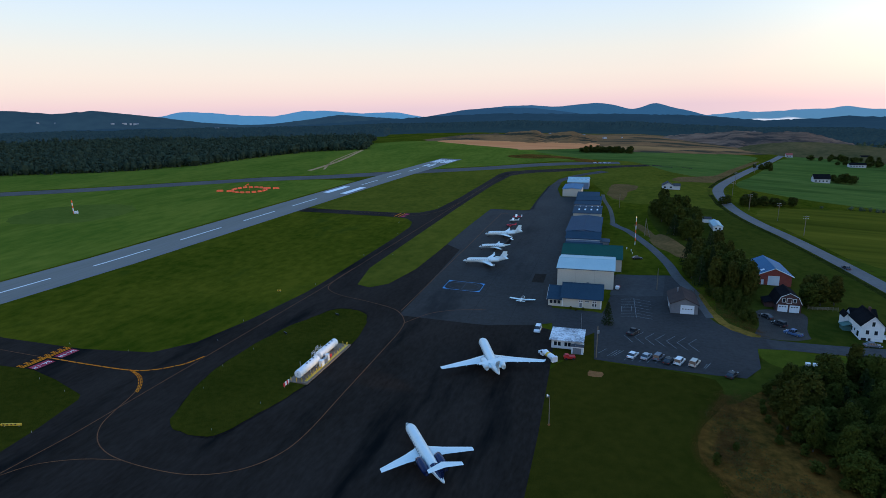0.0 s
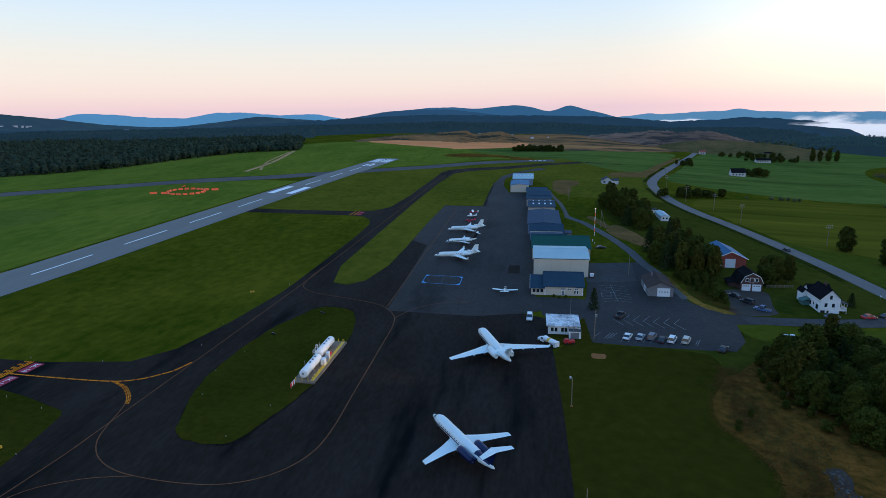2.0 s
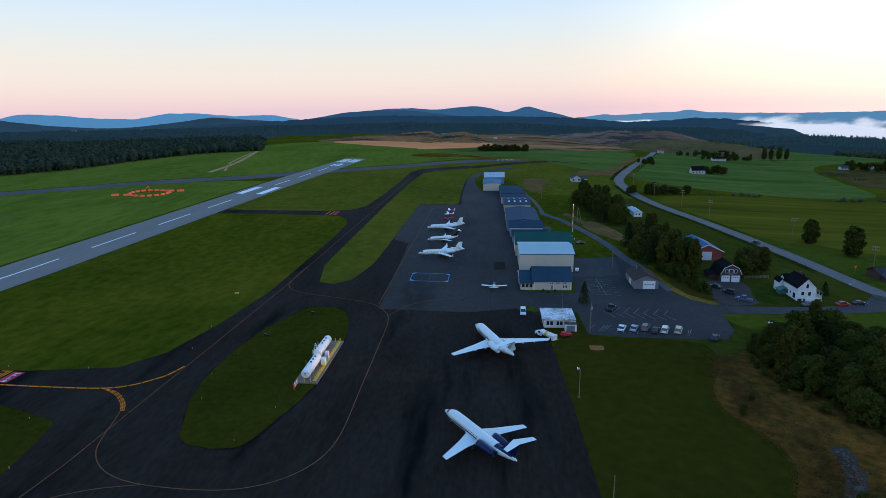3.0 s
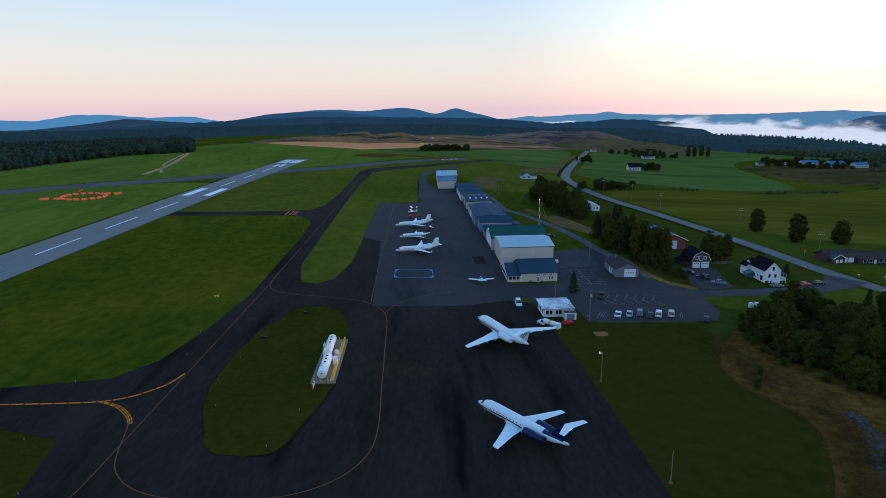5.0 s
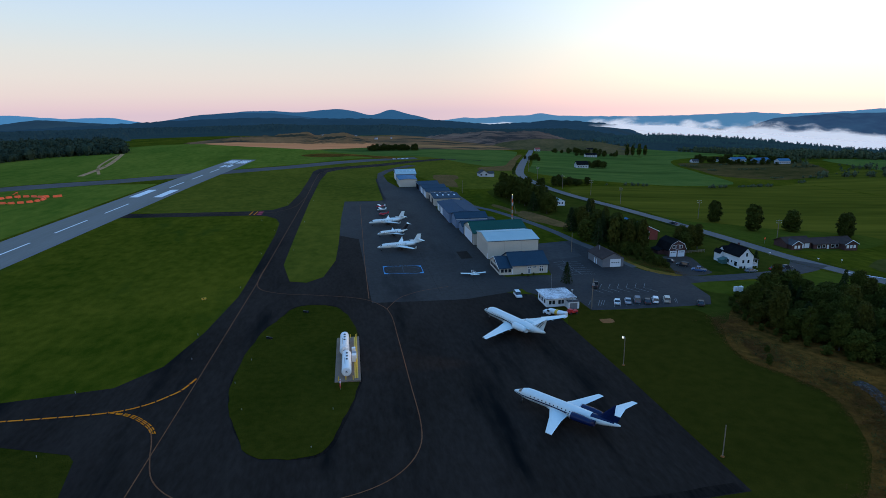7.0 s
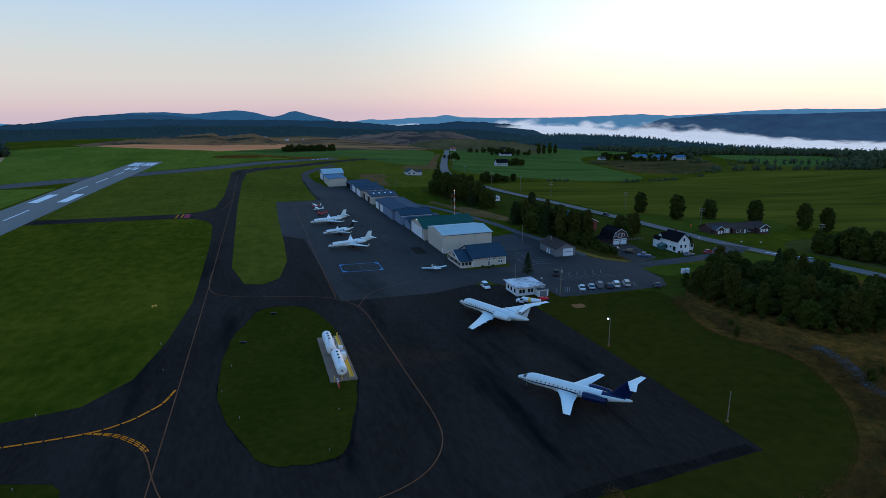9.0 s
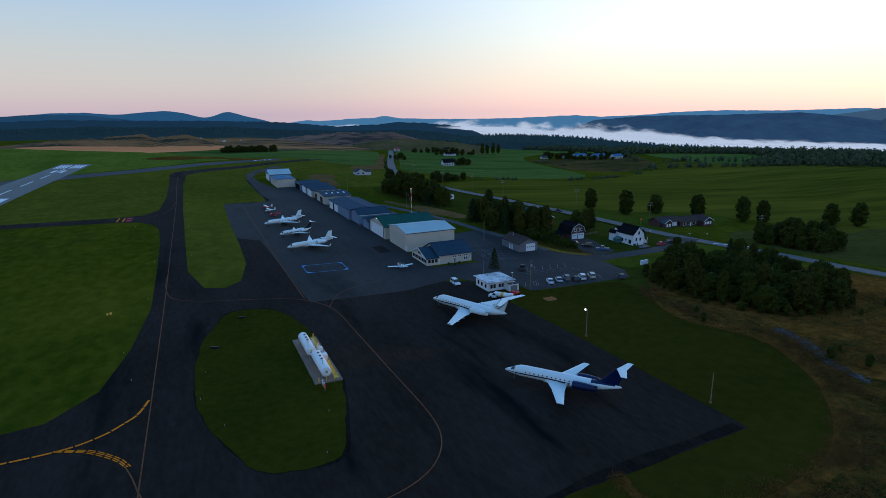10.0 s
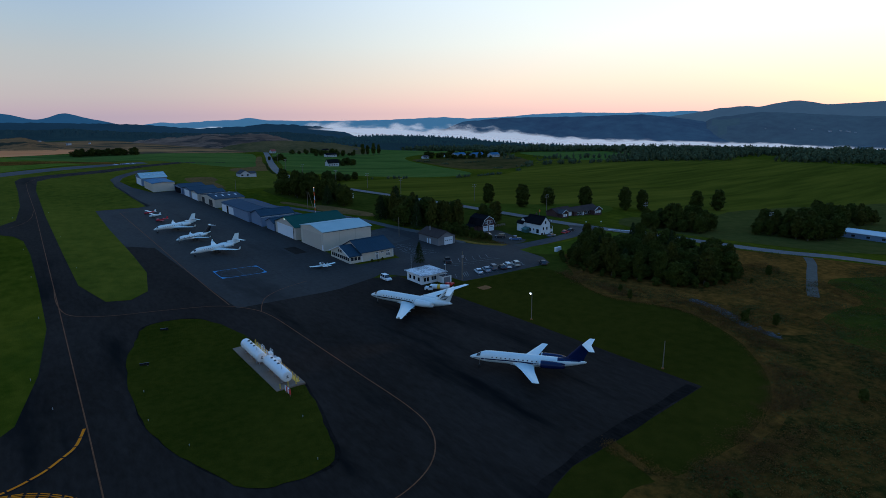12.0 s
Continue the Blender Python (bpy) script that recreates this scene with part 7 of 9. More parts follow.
CARGREY, CARWHITE, CARSILVER, CARBLUE, CARDARK, CARRED, CARTAN = (paint(n, c) for n, c in (("car_grey", (0.13, 0.15, 0.18)), ("car_white", (0.72, 0.73, 0.74)), ("car_silver", (0.38, 0.40, 0.43)), ("car_blue", (0.06, 0.12, 0.25)), ("car_dark", (0.02, 0.021, 0.024)), ("car_red", (0.5, 0.03, 0.03)), ("car_tan", (0.52, 0.48, 0.42))))
HEADLAMP = mat("lamp_lens", (0.7, 0.7, 0.68), (0.8, 0.8, 0.78), 1, 4, 0.1, 0, 0)
TAILLAMP = mat("tail_lamp", (0.35, 0.02, 0.02), (0.4, 0.03, 0.03), 1, 4, 0.15, 0, 0)
CARS = "parked cars"


def car(label, x, y, rz, colour, kind="saloon", group=CARS, z=None):
    """A parked car; local +x is its front."""
    ob = base("pickup" if kind == "pickup" else "car", x, y, label, "pickup truck" if kind == "pickup" else "car", rz, group, z)
    L, W = (5.2, 1.0) if kind == "pickup" else (4.6, 0.92)
    h, top = {"saloon": (0.85, 1.42), "suv": (1.0, 1.78), "pickup": (1.0, 1.8)}[kind]
    low = 0.28
    bm = B()
    side = [(-L / 2, low + 0.1), (-L / 2 + 0.08, h - 0.1), (-L / 2 + 0.3, h), (L / 2 - 0.5, h - 0.06), (L / 2 - 0.06, h - 0.28), (L / 2, low + 0.12), (L / 2 - 0.15, low), (-L / 2 + 0.15, low)]
    loft(bm, [[(px, yy, low + (pz - low) * s) for px, pz in side] for yy, s in ((-W, 0.86), (-W + 0.08, 1.0), (W - 0.08, 1.0), (W, 0.86))])
    body = part("body", bm, colour, ob)
    cab = {"saloon": [(-1.75, h - 0.03), (-1.15, top), (0.35, top), (1.1, h - 0.03)], "suv": [(-2.15, h - 0.03), (-1.95, top), (0.45, top), (1.15, h - 0.03)], "pickup": [(-0.6, h - 0.03), (-0.5, top), (0.75, top), (1.4, h - 0.03)]}[kind]
    bm = B()
    loft(bm, [[(px, yy * (1 if pz < h else 0.84), pz) for px, pz in cab] for yy in (-W + 0.06, W - 0.06)])
    part("glazing", bm, GLASS, ob, "dark tinted windows")
    bm = B()
    a, b = cab[1], cab[2]
    box(bm, a[0] - 0.04, b[0] + 0.04, -W * 0.80, W * 0.80, top - 0.03, top + 0.05, 0.03)
    part("roof", bm, colour, ob)
    for px in (a[0] + 0.02, (a[0] + b[0]) / 2, b[0] - 0.02):
        for s in (-1, 1):
            bm = B()
            tube(bm, (px, s * (W - 0.055), h - 0.05), (px, s * W * 0.80, top), 0.05, n=4)
            part("pillar", bm, colour, ob)
    if kind == "pickup":
        bm = B()
        box(bm, -L / 2 + 0.15, -0.75, -W + 0.16, W - 0.16, h - 0.01, h + 0.012)
        part("bed", bm, CARDARK, ob, "dark open load bed")
    for s in (-1, 1):
        for px in (-L * 0.30, L * 0.31):
            bm = B()
            tube(bm, (px, s * (W - 0.2), 0.34), (px, s * (W + 0.02), 0.34), 0.34, n=16)
            wh = part("wheel", bm, TYRE, ob)
            bm = B()
            tube(bm, (px, s * (W + 0.0), 0.34), (px, s * (W + 0.035), 0.34), 0.2, n=10)
            part("rim", bm, ALLOY, wh)
        bm = B()
        box(bm, L / 2 - 0.14, L / 2 + 0.0, s * W * 0.72 - 0.16, s * W * 0.72 + 0.16, h - 0.36, h - 0.20)
        part("headlight", bm, HEADLAMP, ob)
        bm = B()
        box(bm, -L / 2 + 0.0, -L / 2 + 0.14, s * W * 0.76 - 0.12, s * W * 0.76 + 0.12, h - 0.34, h - 0.12)
        part("tail_light", bm, TAILLAMP, ob)
    return ob


car("white estate car in a parking bay", 20.0, 86.6, 66, CARWHITE, "saloon")
car("silver-blue saloon car in a parking bay", 23.6, 86.6, 66, CARSILVER, "saloon")
car("dark silver car in a parking bay", 26.9, 86.9, 66, CARGREY, "suv")
car("dark car in a parking bay", 29.4, 85.2, 66, CARDARK, "saloon")
car("white van-like car in a parking bay", 32.2, 85.4, 66, CARWHITE, "suv")
car("cream estate car in a parking bay", 36.0, 85.2, 66, CARTAN, "suv")
car("black pickup truck parked on the lot", 20.4, 104.0, 62, CARDARK, "pickup")
car("white service pickup on the apron", -8.6, 99.2, -92, CARWHITE, "suv", "service vehicles")
car("dark car beside the barn yard", 63.4, 130.8, 128, CARDARK, "saloon", "cars at the farm")
car("dark car beside the barn yard", 65.8, 124.6, 128, CARDARK, "suv", "cars at the farm")
car("blue pickup beside the barn yard", 68.2, 117.6, 140, CARBLUE, "pickup", "cars at the farm")
car("grey car beside the farmhouse", 88.5, 115.4, 5, CARGREY, "saloon", "cars at the farm")
car("red car on the farmhouse lawn", 100.6, 117.6, 10, CARRED, "saloon", "cars at the farm")
car("dark car on the farmhouse lawn", 107.2, 119.6, 8, CARDARK, "saloon", "cars at the farm")
car("dark car on the country road", 111.0, 207, 101, CARDARK, "saloon", "cars on the road")
car("dark car in the hangar yard", 24, 193, 10, CARDARK, "saloon", "cars at the hangars")
car("dark car by the tree line", 44.5, 80.2, 60, CARDARK, "saloon", "cars at the lot")

ft = base("fuel_truck", -3.8, 79.9, "white fuel bowser with an orange stripe", "tanker truck", 129.5)
ft.scale = (0.8, 0.8, 0.86)
bm = B()
box(bm, 1.4, 3.4, -1.1, 1.1, 0.5, 1.5, 0.12)
part("bonnet", bm, CARWHITE, ft)
bm = B()
loft(bm, [[(px, yy, pz) for px, pz in ((0.2, 0.6), (0.2, 2.3), (1.3, 2.35), (1.9, 1.5), (2.0, 0.6))] for yy in (-1.08, 1.08)])
part("cab", bm, CARWHITE, ft)
bm = B()
loft(bm, [[(px, yy, pz) for px, pz in ((0.5, 1.55), (0.55, 2.15), (1.36, 2.2), (1.85, 1.55))] for yy in (-1.1, 1.1)])
part("cab_window", bm, GLASS, ft)
bm = B()
loft(bm, [[(px, 1.15 * math.cos(a), 1.75 + 0.85 * math.sin(a)) for a in np.linspace(0, 2 * math.pi, 17)[:-1]] for px in (-5.0, -4.9, 0.0, 0.1)])
tnk = part("tank", bm, CARWHITE, ft, smooth=False)
bm = B()
loft(bm, [[(px, 1.17 * math.cos(a), 1.75 + 0.87 * math.sin(a)) for a in np.linspace(0, 2 * math.pi, 17)[:-1]] for px in (-2.6, -1.5)])
part("stripe", bm, SAFETY, tnk, "orange stripe round the tank")
bm = B()
box(bm, -5.2, 3.2, -0.5, 0.5, 0.45, 0.9)
part("chassis", bm, CARDARK, ft)
bm = B()
box(bm, -5.9, -4.95, -1.1, 1.1, 0.6, 2.4, 0.05)
part("pump_box", bm, CARWHITE, ft)
for px in (2.4, -2.6, -3.8):
    for s in (-1, 1):
        bm = B()
        tube(bm, (px, s * 0.75, 0.5), (px, s * 1.12, 0.5), 0.5, n=16)
        part("wheel", bm, TYRE, ft)

tug = base("tow_tractor", 2.8, 80.6, "red ground equipment cart by the office", "tow tractor", 15)
bm = B()
box(bm, -1.6, 1.6, -0.8, 0.8, 0.35, 1.0, 0.1)
part("body", bm, CARRED, tug)
bm = B()
box(bm, -1.3, -0.2, -0.7, 0.7, 1.0, 1.45, 0.08)
part("seat_box", bm, CARRED, tug)
bm = B()
tube(bm, (0.5, 0, 0.9), (0.3, 0, 1.5), 0.04, n=6)
part("column", bm, CARDARK, tug)
for px in (-1.0, 1.0):
    for s in (-1, 1):
        bm = B()
        tube(bm, (px, s * 0.65, 0.35), (px, s * 0.9, 0.35), 0.35, n=12)
        part("wheel", bm, TYRE, tug)

gp = base("baggage_cart", 15.6, 147.4, "small red and white service cart beside the hangar", "cart", 80)
bm = B()
box(bm, -1.3, 0.2, -0.7, 0.7, 0.4, 1.5, 0.08)
part("body", bm, CARWHITE, gp)
bm = B()
box(bm, 0.2, 1.5, -0.7, 0.7, 0.4, 1.2, 0.08)
part("hood", bm, CARRED, gp, "red front end")
for px in (-0.9, 0.9):
    for s in (-1, 1):
        bm = B()
        tube(bm, (px, s * 0.5, 0.3), (px, s * 0.75, 0.3), 0.3, n=12)
        part("wheel", bm, TYRE, gp)
for x, y in ((17, 211), (19.6, 210), (21.6, 206.5), (22, 201)):
    mk = base("marker_post", x, y, "short white marker post in the grass", "post", group="white marker posts")
    bm = B()
    tube(bm, (0, 0, -0.1), (0, 0, 0.95), 0.16, 0.13, n=10)
    part("post", bm, WHITETRIM, mk)
    bm = B()
    tube(bm, (0, 0, 0.95), (0, 0, 1.05), 0.18, 0.1, n=10)
    part("cap", bm, WHITETRIM, mk)

# ---- lamps, masts, poles
FLOOD = 60000.0  # watts, throws onto the fuel tanks
LIT = lamp_mat("lit_lamp", (1.0, 0.93, 0.78), 9.0)
BEACON = lamp_mat("amber_beacon", (1.0, 0.55, 0.30), 1.6)
for yy, hh, lit in ((44.5, 7.0, True), (7.2, 6.2, False)):
    lp = base("lamp_post", 1.2, yy, "grey wooden lamp post with a lit lamp" if lit else "bare grey wooden post on the lawn", "lamp post")
    bm = B()
    tube(bm, (0, 0, -0.2), (0, 0, hh), 0.11, 0.08, n=8)
    part("pole", bm, WOODPOLE, lp)
    bm = B()
    tube(bm, (0, 0, 0.0), (0, 0, 0.25), 0.35, 0.28, n=10)
    part("footing", bm, SOIL, lp)
    if lit:
        bm = B()
        tube(bm, (0, 0, hh - 0.15), (-0.3, 0, hh + 0.1), 0.04, n=6)
        part("arm", bm, STEEL, lp)
        bm = B()
        box(bm, -0.5, -0.1, -0.25, 0.25, hh - 0.05, hh + 0.33, 0.05)
        for q in (-0.32, 0.29):
            box(bm, -0.66, -0.48, q, q + 0.03, hh - 0.1, hh + 0.4)
        box(bm, -0.66, -0.48, -0.32, 0.32, hh + 0.4, hh + 0.43)
        head = part("lamp_head", bm, STEEL, lp, "grey hooded floodlight housing")
        bm = B()
        box(bm, -0.515, -0.503, -0.25, 0.25, hh - 0.05, hh + 0.35)
        part("lamp", bm, LIT, head, "glowing white lamp face")
        flood = new("floodlight", bpy.data.lights.new("floodlight", "SPOT"))
        flood.data.energy, flood.data.color = FLOOD, (1.0, 0.74, 0.5)
        flood.data.spot_size, flood.data.spot_blend, flood.data.shadow_soft_size = radians(17), 0.7, 0.25
        flood.matrix_world = look((0.5, yy, gz(1.2, yy) + hh + 0.15), (-63.5, 58, 3.2))
up = base("utility_pole", 10, 83.2, "tall wooden utility pole beside the office", "utility pole")
bm = B()
tube(bm, (0, 0, -0.3), (0.15, 0, 9.6), 0.15, 0.11, n=8)
part("pole", bm, WOODPOLE, up)
bm = B()
box(bm, 0.0, 0.6, -0.2, 0.2, 7.4, 8.3, 0.05)
part("transformer", bm, STEEL, up)
lp = base("yard_lamp", 4.2, 84.4, "slim lamp post in front of the office", "lamp post")
bm = B()
tube(bm, (0, 0, 0), (0, 0, 6.0), 0.07, 0.05, n=8)
part("pole", bm, STEEL, lp)
bm = B()
box(bm, -0.5, 0.1, -0.15, 0.15, 6.0, 6.18, 0.03)
part("lamp", bm, HEADLAMP, lp)
fp = base("flag_pole", 4.6, 104, "slim grey pole near the terminal", "pole")
bm = B()
tube(bm, (0, 0, 0), (0, 0, 5.6), 0.06, 0.04, n=8)
part("pole", bm, STEEL, fp)
ms = base("beacon_mast", 23.6, 219, "red and white banded beacon mast with an amber lamp", "mast")
for k in range(7):
    bm = B()
    tube(bm, (0, 0, k * 2.0), (0, 0, k * 2.0 + 2.0), 0.16, 0.16, n=8)
    part("section", bm, ORANGE if k % 2 else WHITETRIM, ms)
bm = B()
bmesh.ops.create_uvsphere(bm, u_segments=12, v_segments=8, radius=0.24, matrix=Matrix.Translation((0, 0, 14.2)))
part("beacon", bm, BEACON, ms, "glowing amber beacon")
for x, y, lean_, hh in ((29, 240, 0.2, 9.5), (31.5, 238, -2.4, 9.0), (16, 320, 0.1, 9.0), (30, 150, 0.0, 8.5)):
    pl = base("utility_pole", x, y, "plain weathered wooden utility pole", "utility pole", group="wooden poles")
    bm = B()
    tube(bm, (0, 0, -0.3), (lean_, 0, hh), 0.15, 0.1, n=8)
    part("pole", bm, WOODPOLE, pl)
RP = "utility poles along the road"
for x, y in ((206, 8), (186, 64), (162, 116), (139, 164), (136, 223), (112, 272), (108, 310), (98, 340), (98, 400), (112, 470), (150, 585)):
    pl = base("utility_pole", x, y, "wooden utility pole with a crossarm beside the road", "utility pole", -15, RP)
    bm = B()
    tube(bm, (0, 0, -0.3), (0, 0, 11.0), 0.17, 0.12, n=8)
    part("pole", bm, WOODPOLE, pl)
    for zz in (10.4, 9.2):
        bm = B()
        box(bm, -1.3, 1.3, -0.08, 0.08, zz, zz + 0.16)
        arm = part("crossarm", bm, WOODPOLE, pl)
        for xx in (-1.15, -0.4, 0.4, 1.15):
            bm = B()
            tube(bm, (xx, 0, zz + 0.16), (xx, 0, zz + 0.4), 0.06, n=6)
            part("insulator", bm, WHITETRIM, arm)
rs = base("road_sign", 130.2, 161, "orange diamond warning sign beside the road", "road sign", 20)
bm = B()
tube(bm, (0, 0, -0.2), (0, 0, 3.2), 0.05, n=6)
part("post", bm, STEEL, rs)
bm = B()
prism(bm, [(-0.75, 2.6), (0, 1.85), (0.75, 2.6), (0, 3.35)], -0.09, -0.05, "y")
part("panel", bm, ORANGE, rs, "orange diamond panel")
for x, y in ((130.1, 129.0), (138.7, 126.2), (115.7, 139.5)):
    mk = base("mailbox", x, y, "small white mailbox on a post by the lane", "mailbox", 15, "mailboxes by the lane")
    bm = B()
    box(bm, -0.06, 0.06, -0.06, 0.06, -0.1, 1.0)
    part("post", bm, WOODPOLE, mk)
    bm = B()
    box(bm, -0.18, 0.18, -0.35, 0.35, 1.0, 1.4, 0.08)
    part("box", bm, WHITETRIM, mk)
# segmented circle and wind sock
cx, cy = -261, 306
SC = "segments of the marker circle"
for k in range(18):
    a = 2 * math.pi * k / 18
    sg = base("marker_segment", cx + 12.8 * math.cos(a), cy + 12.8 * math.sin(a), "orange painted segment of the marker circle", "airfield marker", math.degrees(a) + 90, SC)
    bm = B()
    prism(bm, [(-1.0, 0), (1.0, 0), (0, 1.3)], -1.55, 1.55, "x")
    part("panel", bm, ORANGE, sg)
for dx, dy in ((-17.5, -12.5), (15.5, 13.0), (-10, -10.5), (9, 11)):
    sg = base("marker_segment", cx + dx, cy + dy, "long orange landing direction panel", "airfield marker", 35, SC)
    bm = B()
    prism(bm, [(-1.1, 0), (1.1, 0), (0, 1.4)], -2.4, 2.4, "x")
    part("panel", bm, ORANGE, sg)
ws = base("wind_sock", cx, cy, "orange wind sock on a short pole", "wind sock", 40)
bm = B()
tube(bm, (0, 0, 0), (0, 0, 5.2), 0.08, n=8)
part("pole", bm, ORANGE, ws)
bm = B()
tube(bm, (0, 0, 5.0), (-2.6, 0, 3.9), 0.42, 0.2, n=10)
part("sock", bm, ORANGE, ws)
am = base("antenna_mast", -314, 198, "orange and white antenna mast with a white shelter", "mast")
for k in range(5):
    bm = B()
    tube(bm, (0, 0, k * 1.7), (0, 0, k * 1.7 + 1.7), 0.3, n=8)
    part("section", bm, ORANGE if k % 2 == 0 else WHITETRIM, am)
bm = B()
box(bm, 1.0, 2.6, -0.8, 0.8, 0, 1.5, 0.05)
part("shelter", bm, WHITETRIM, am)
bm = B()
tube(bm, (3.4, 0, 0), (3.4, 0, 1.9), 0.35, n=10)
part("sensor", bm, WHITETRIM, am)
# taxiway signs and lights
for x, y, rz, ln in ((-108.5, 108, 20, 1.4), (-113, 8.5, 18, 4.6), (-101.5, 6, 20, 0.1)):
    if ln < 1:
        continue
    sg = base("taxiway_sign", x, y, "low yellow taxiway sign on legs", "airfield sign", rz, "taxiway signs")
    bm = B()
    box(bm, -ln / 2, ln / 2, -0.12, 0.12, 0.25, 0.8, 0.03)
    pn = part("panel", bm, SAFETY, sg)
    bm = B()
    for k in range(int(ln)):
        box(bm, -ln / 2 + 0.4 + k * 0.9, -ln / 2 + 0.75 + k * 0.9, -0.135, -0.12, 0.4, 0.7)
    part("legend_bar", bm, CARDARK, pn)
    bm = B()
    for q in (-ln * 0.35, ln * 0.35):
        box(bm, q - 0.05, q + 0.05, -0.05, 0.05, 0, 0.32)
    part("leg", bm, STEEL, sg)
for x, y in ((-84, 73), (-76, 92.5)):
    sg = base("taxiway_sign", x, y, "small dark low sign on the grass", "airfield sign", -25, "island signs")
    bm = B()
    box(bm, -0.9, 0.9, -0.1, 0.1, 0.2, 0.7, 0.02)
    part("panel", bm, JETDARK, sg)
    bm = B()
    box(bm, -0.7, -0.6, -0.04, 0.04, 0, 0.22)
    box(bm, 0.6, 0.7, -0.04, 0.04, 0, 0.22)
    part("leg", bm, STEEL, sg)
lights = [(-100.5, 62), (-103, 78), (-99.6, 120), (-99.2, 165), (-99.5, 210), (-86.5, 60), (-84.5, 36), (-70, 20.8), (-66.5, 34), (-88, 48), (-120, 47.6), (-140, 46), (-116, 24), (-128, 27), (-106.5, 8), (-109, 236), (-101, 290), (-86.5, 170), (-86.5, 230), (-86, 300)]
for x, y in lights:
    el_ = base("edge_light", x, y, "small white taxiway edge light", "airfield light", group="taxiway edge lights")
    bm = B()
    tube(bm, (0, 0, 0), (0, 0, 0.35), 0.06, n=6)
    part("stem", bm, STEEL, el_)
    bm = B()
    tube(bm, (0, 0, 0.35), (0, 0, 0.5), 0.08, 0.06, n=8)
    part("lens", bm, STEEL, el_)
# ---------------------------------------------------------------- trees and rough plants
def leaf_mat(name, c1, c2, per=0.25, spread=0.22):
    m = mat(name, c1, c2, 0.25, 1.5, 0.9, 0, 0, spec=0.05, per=per)
    nt = m.node_tree
    bs = nt.nodes["Principled BSDF"]
    ge, hs, pr = nt.nodes.new("ShaderNodeNewGeometry"), nt.nodes.new("ShaderNodeHueSaturation"), nt.nodes.new("ShaderNodeMapRange")
    pr.inputs["To Min"].default_value, pr.inputs["To Max"].default_value = 1 - spread, 1 + spread
    nt.links.new(ge.outputs["Random Per Island"], pr.inputs["Value"])
    nt.links.new(pr.outputs[0], hs.inputs["Value"])
    old = bs.inputs["Base Color"].links[0].from_socket
    nt.links.new(old, hs.inputs["Color"])
    nt.links.new(hs.outputs[0], bs.inputs["Base Color"])
    return m


LEAF = leaf_mat("green_leaves", (0.030, 0.038, 0.005), (0.054, 0.058, 0.009), 0.12, 0.2)
LEAF2 = leaf_mat("yellowing_leaves", (0.036, 0.040, 0.006), (0.066, 0.060, 0.010), 0.12, 0.2)
NEEDLE = leaf_mat("dark_needles", (0.016, 0.025, 0.007), (0.028, 0.038, 0.011))
DRY = leaf_mat("dry_stalks", (0.080, 0.040, 0.009), (0.175, 0.076, 0.016))
STRAW = leaf_mat("straw_grass", (0.085, 0.040, 0.011), (0.165, 0.076, 0.021))
WEED = leaf_mat("weeds", (0.036, 0.042, 0.010), (0.070, 0.066, 0.017))
WOODLAND = leaf_mat("far_woodland_leaves", (0.018, 0.032, 0.022), (0.040, 0.056, 0.034), 0.0, 0.14)
# belt leaves paled and blued to carry the haze over them
BELT = leaf_mat("tree_belt_leaves", (0.046, 0.062, 0.032), (0.084, 0.096, 0.046), 0.0, 0.16)
# shore leaves, lake haze put in as a weak blue emission
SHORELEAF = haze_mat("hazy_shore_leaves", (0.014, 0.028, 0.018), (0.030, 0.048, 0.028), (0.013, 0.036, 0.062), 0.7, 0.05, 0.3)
BARK = mat("bark", (0.06, 0.05, 0.04), (0.11, 0.09, 0.075), 1.5, 8, 0.95, 0, 0.5, 10)
rng = np.random.default_rng(7)


def quads(centres, size, outward=None, loose_=0.8):
    """Leaf sprays: small bent quads round the centres, facing roughly outwards where a direction is given."""
    n = len(centres)
    w = rng.normal(size=(n, 3))
    w /= np.linalg.norm(w, axis=1)[:, None]
    if outward is not None:
        o = np.asarray(outward) / (np.linalg.norm(outward, axis=1)[:, None] + 1e-6)
        w = o + loose_ * w
        w /= np.linalg.norm(w, axis=1)[:, None]
    u = np.cross(w, rng.normal(size=(n, 3)))
    u /= np.linalg.norm(u, axis=1)[:, None]
    v = np.cross(w, u)
    s = (size * rng.uniform(0.6, 1.35, n))[:, None]
    c = np.asarray(centres)
    pts = np.stack([c - u * s - v * s * 0.6, c + u * s * 0.2 - v * s * 0.75 - w * s * 0.25, c + u * s + v * s * 0.1, c + u * s * 0.1 + v * s * 0.8 - w * s * 0.25], 1)
    return pts.reshape(-1, 3), np.arange(4 * n).reshape(-1, 4)


def quad_mesh(name, centres, size, material, outward=None):
    v, f = quads(centres, size, outward)
    me = bpy.data.meshes.new(name)
    me.from_pydata(v.tolist(), [], f.tolist())
    me.materials.append(material)
    return me


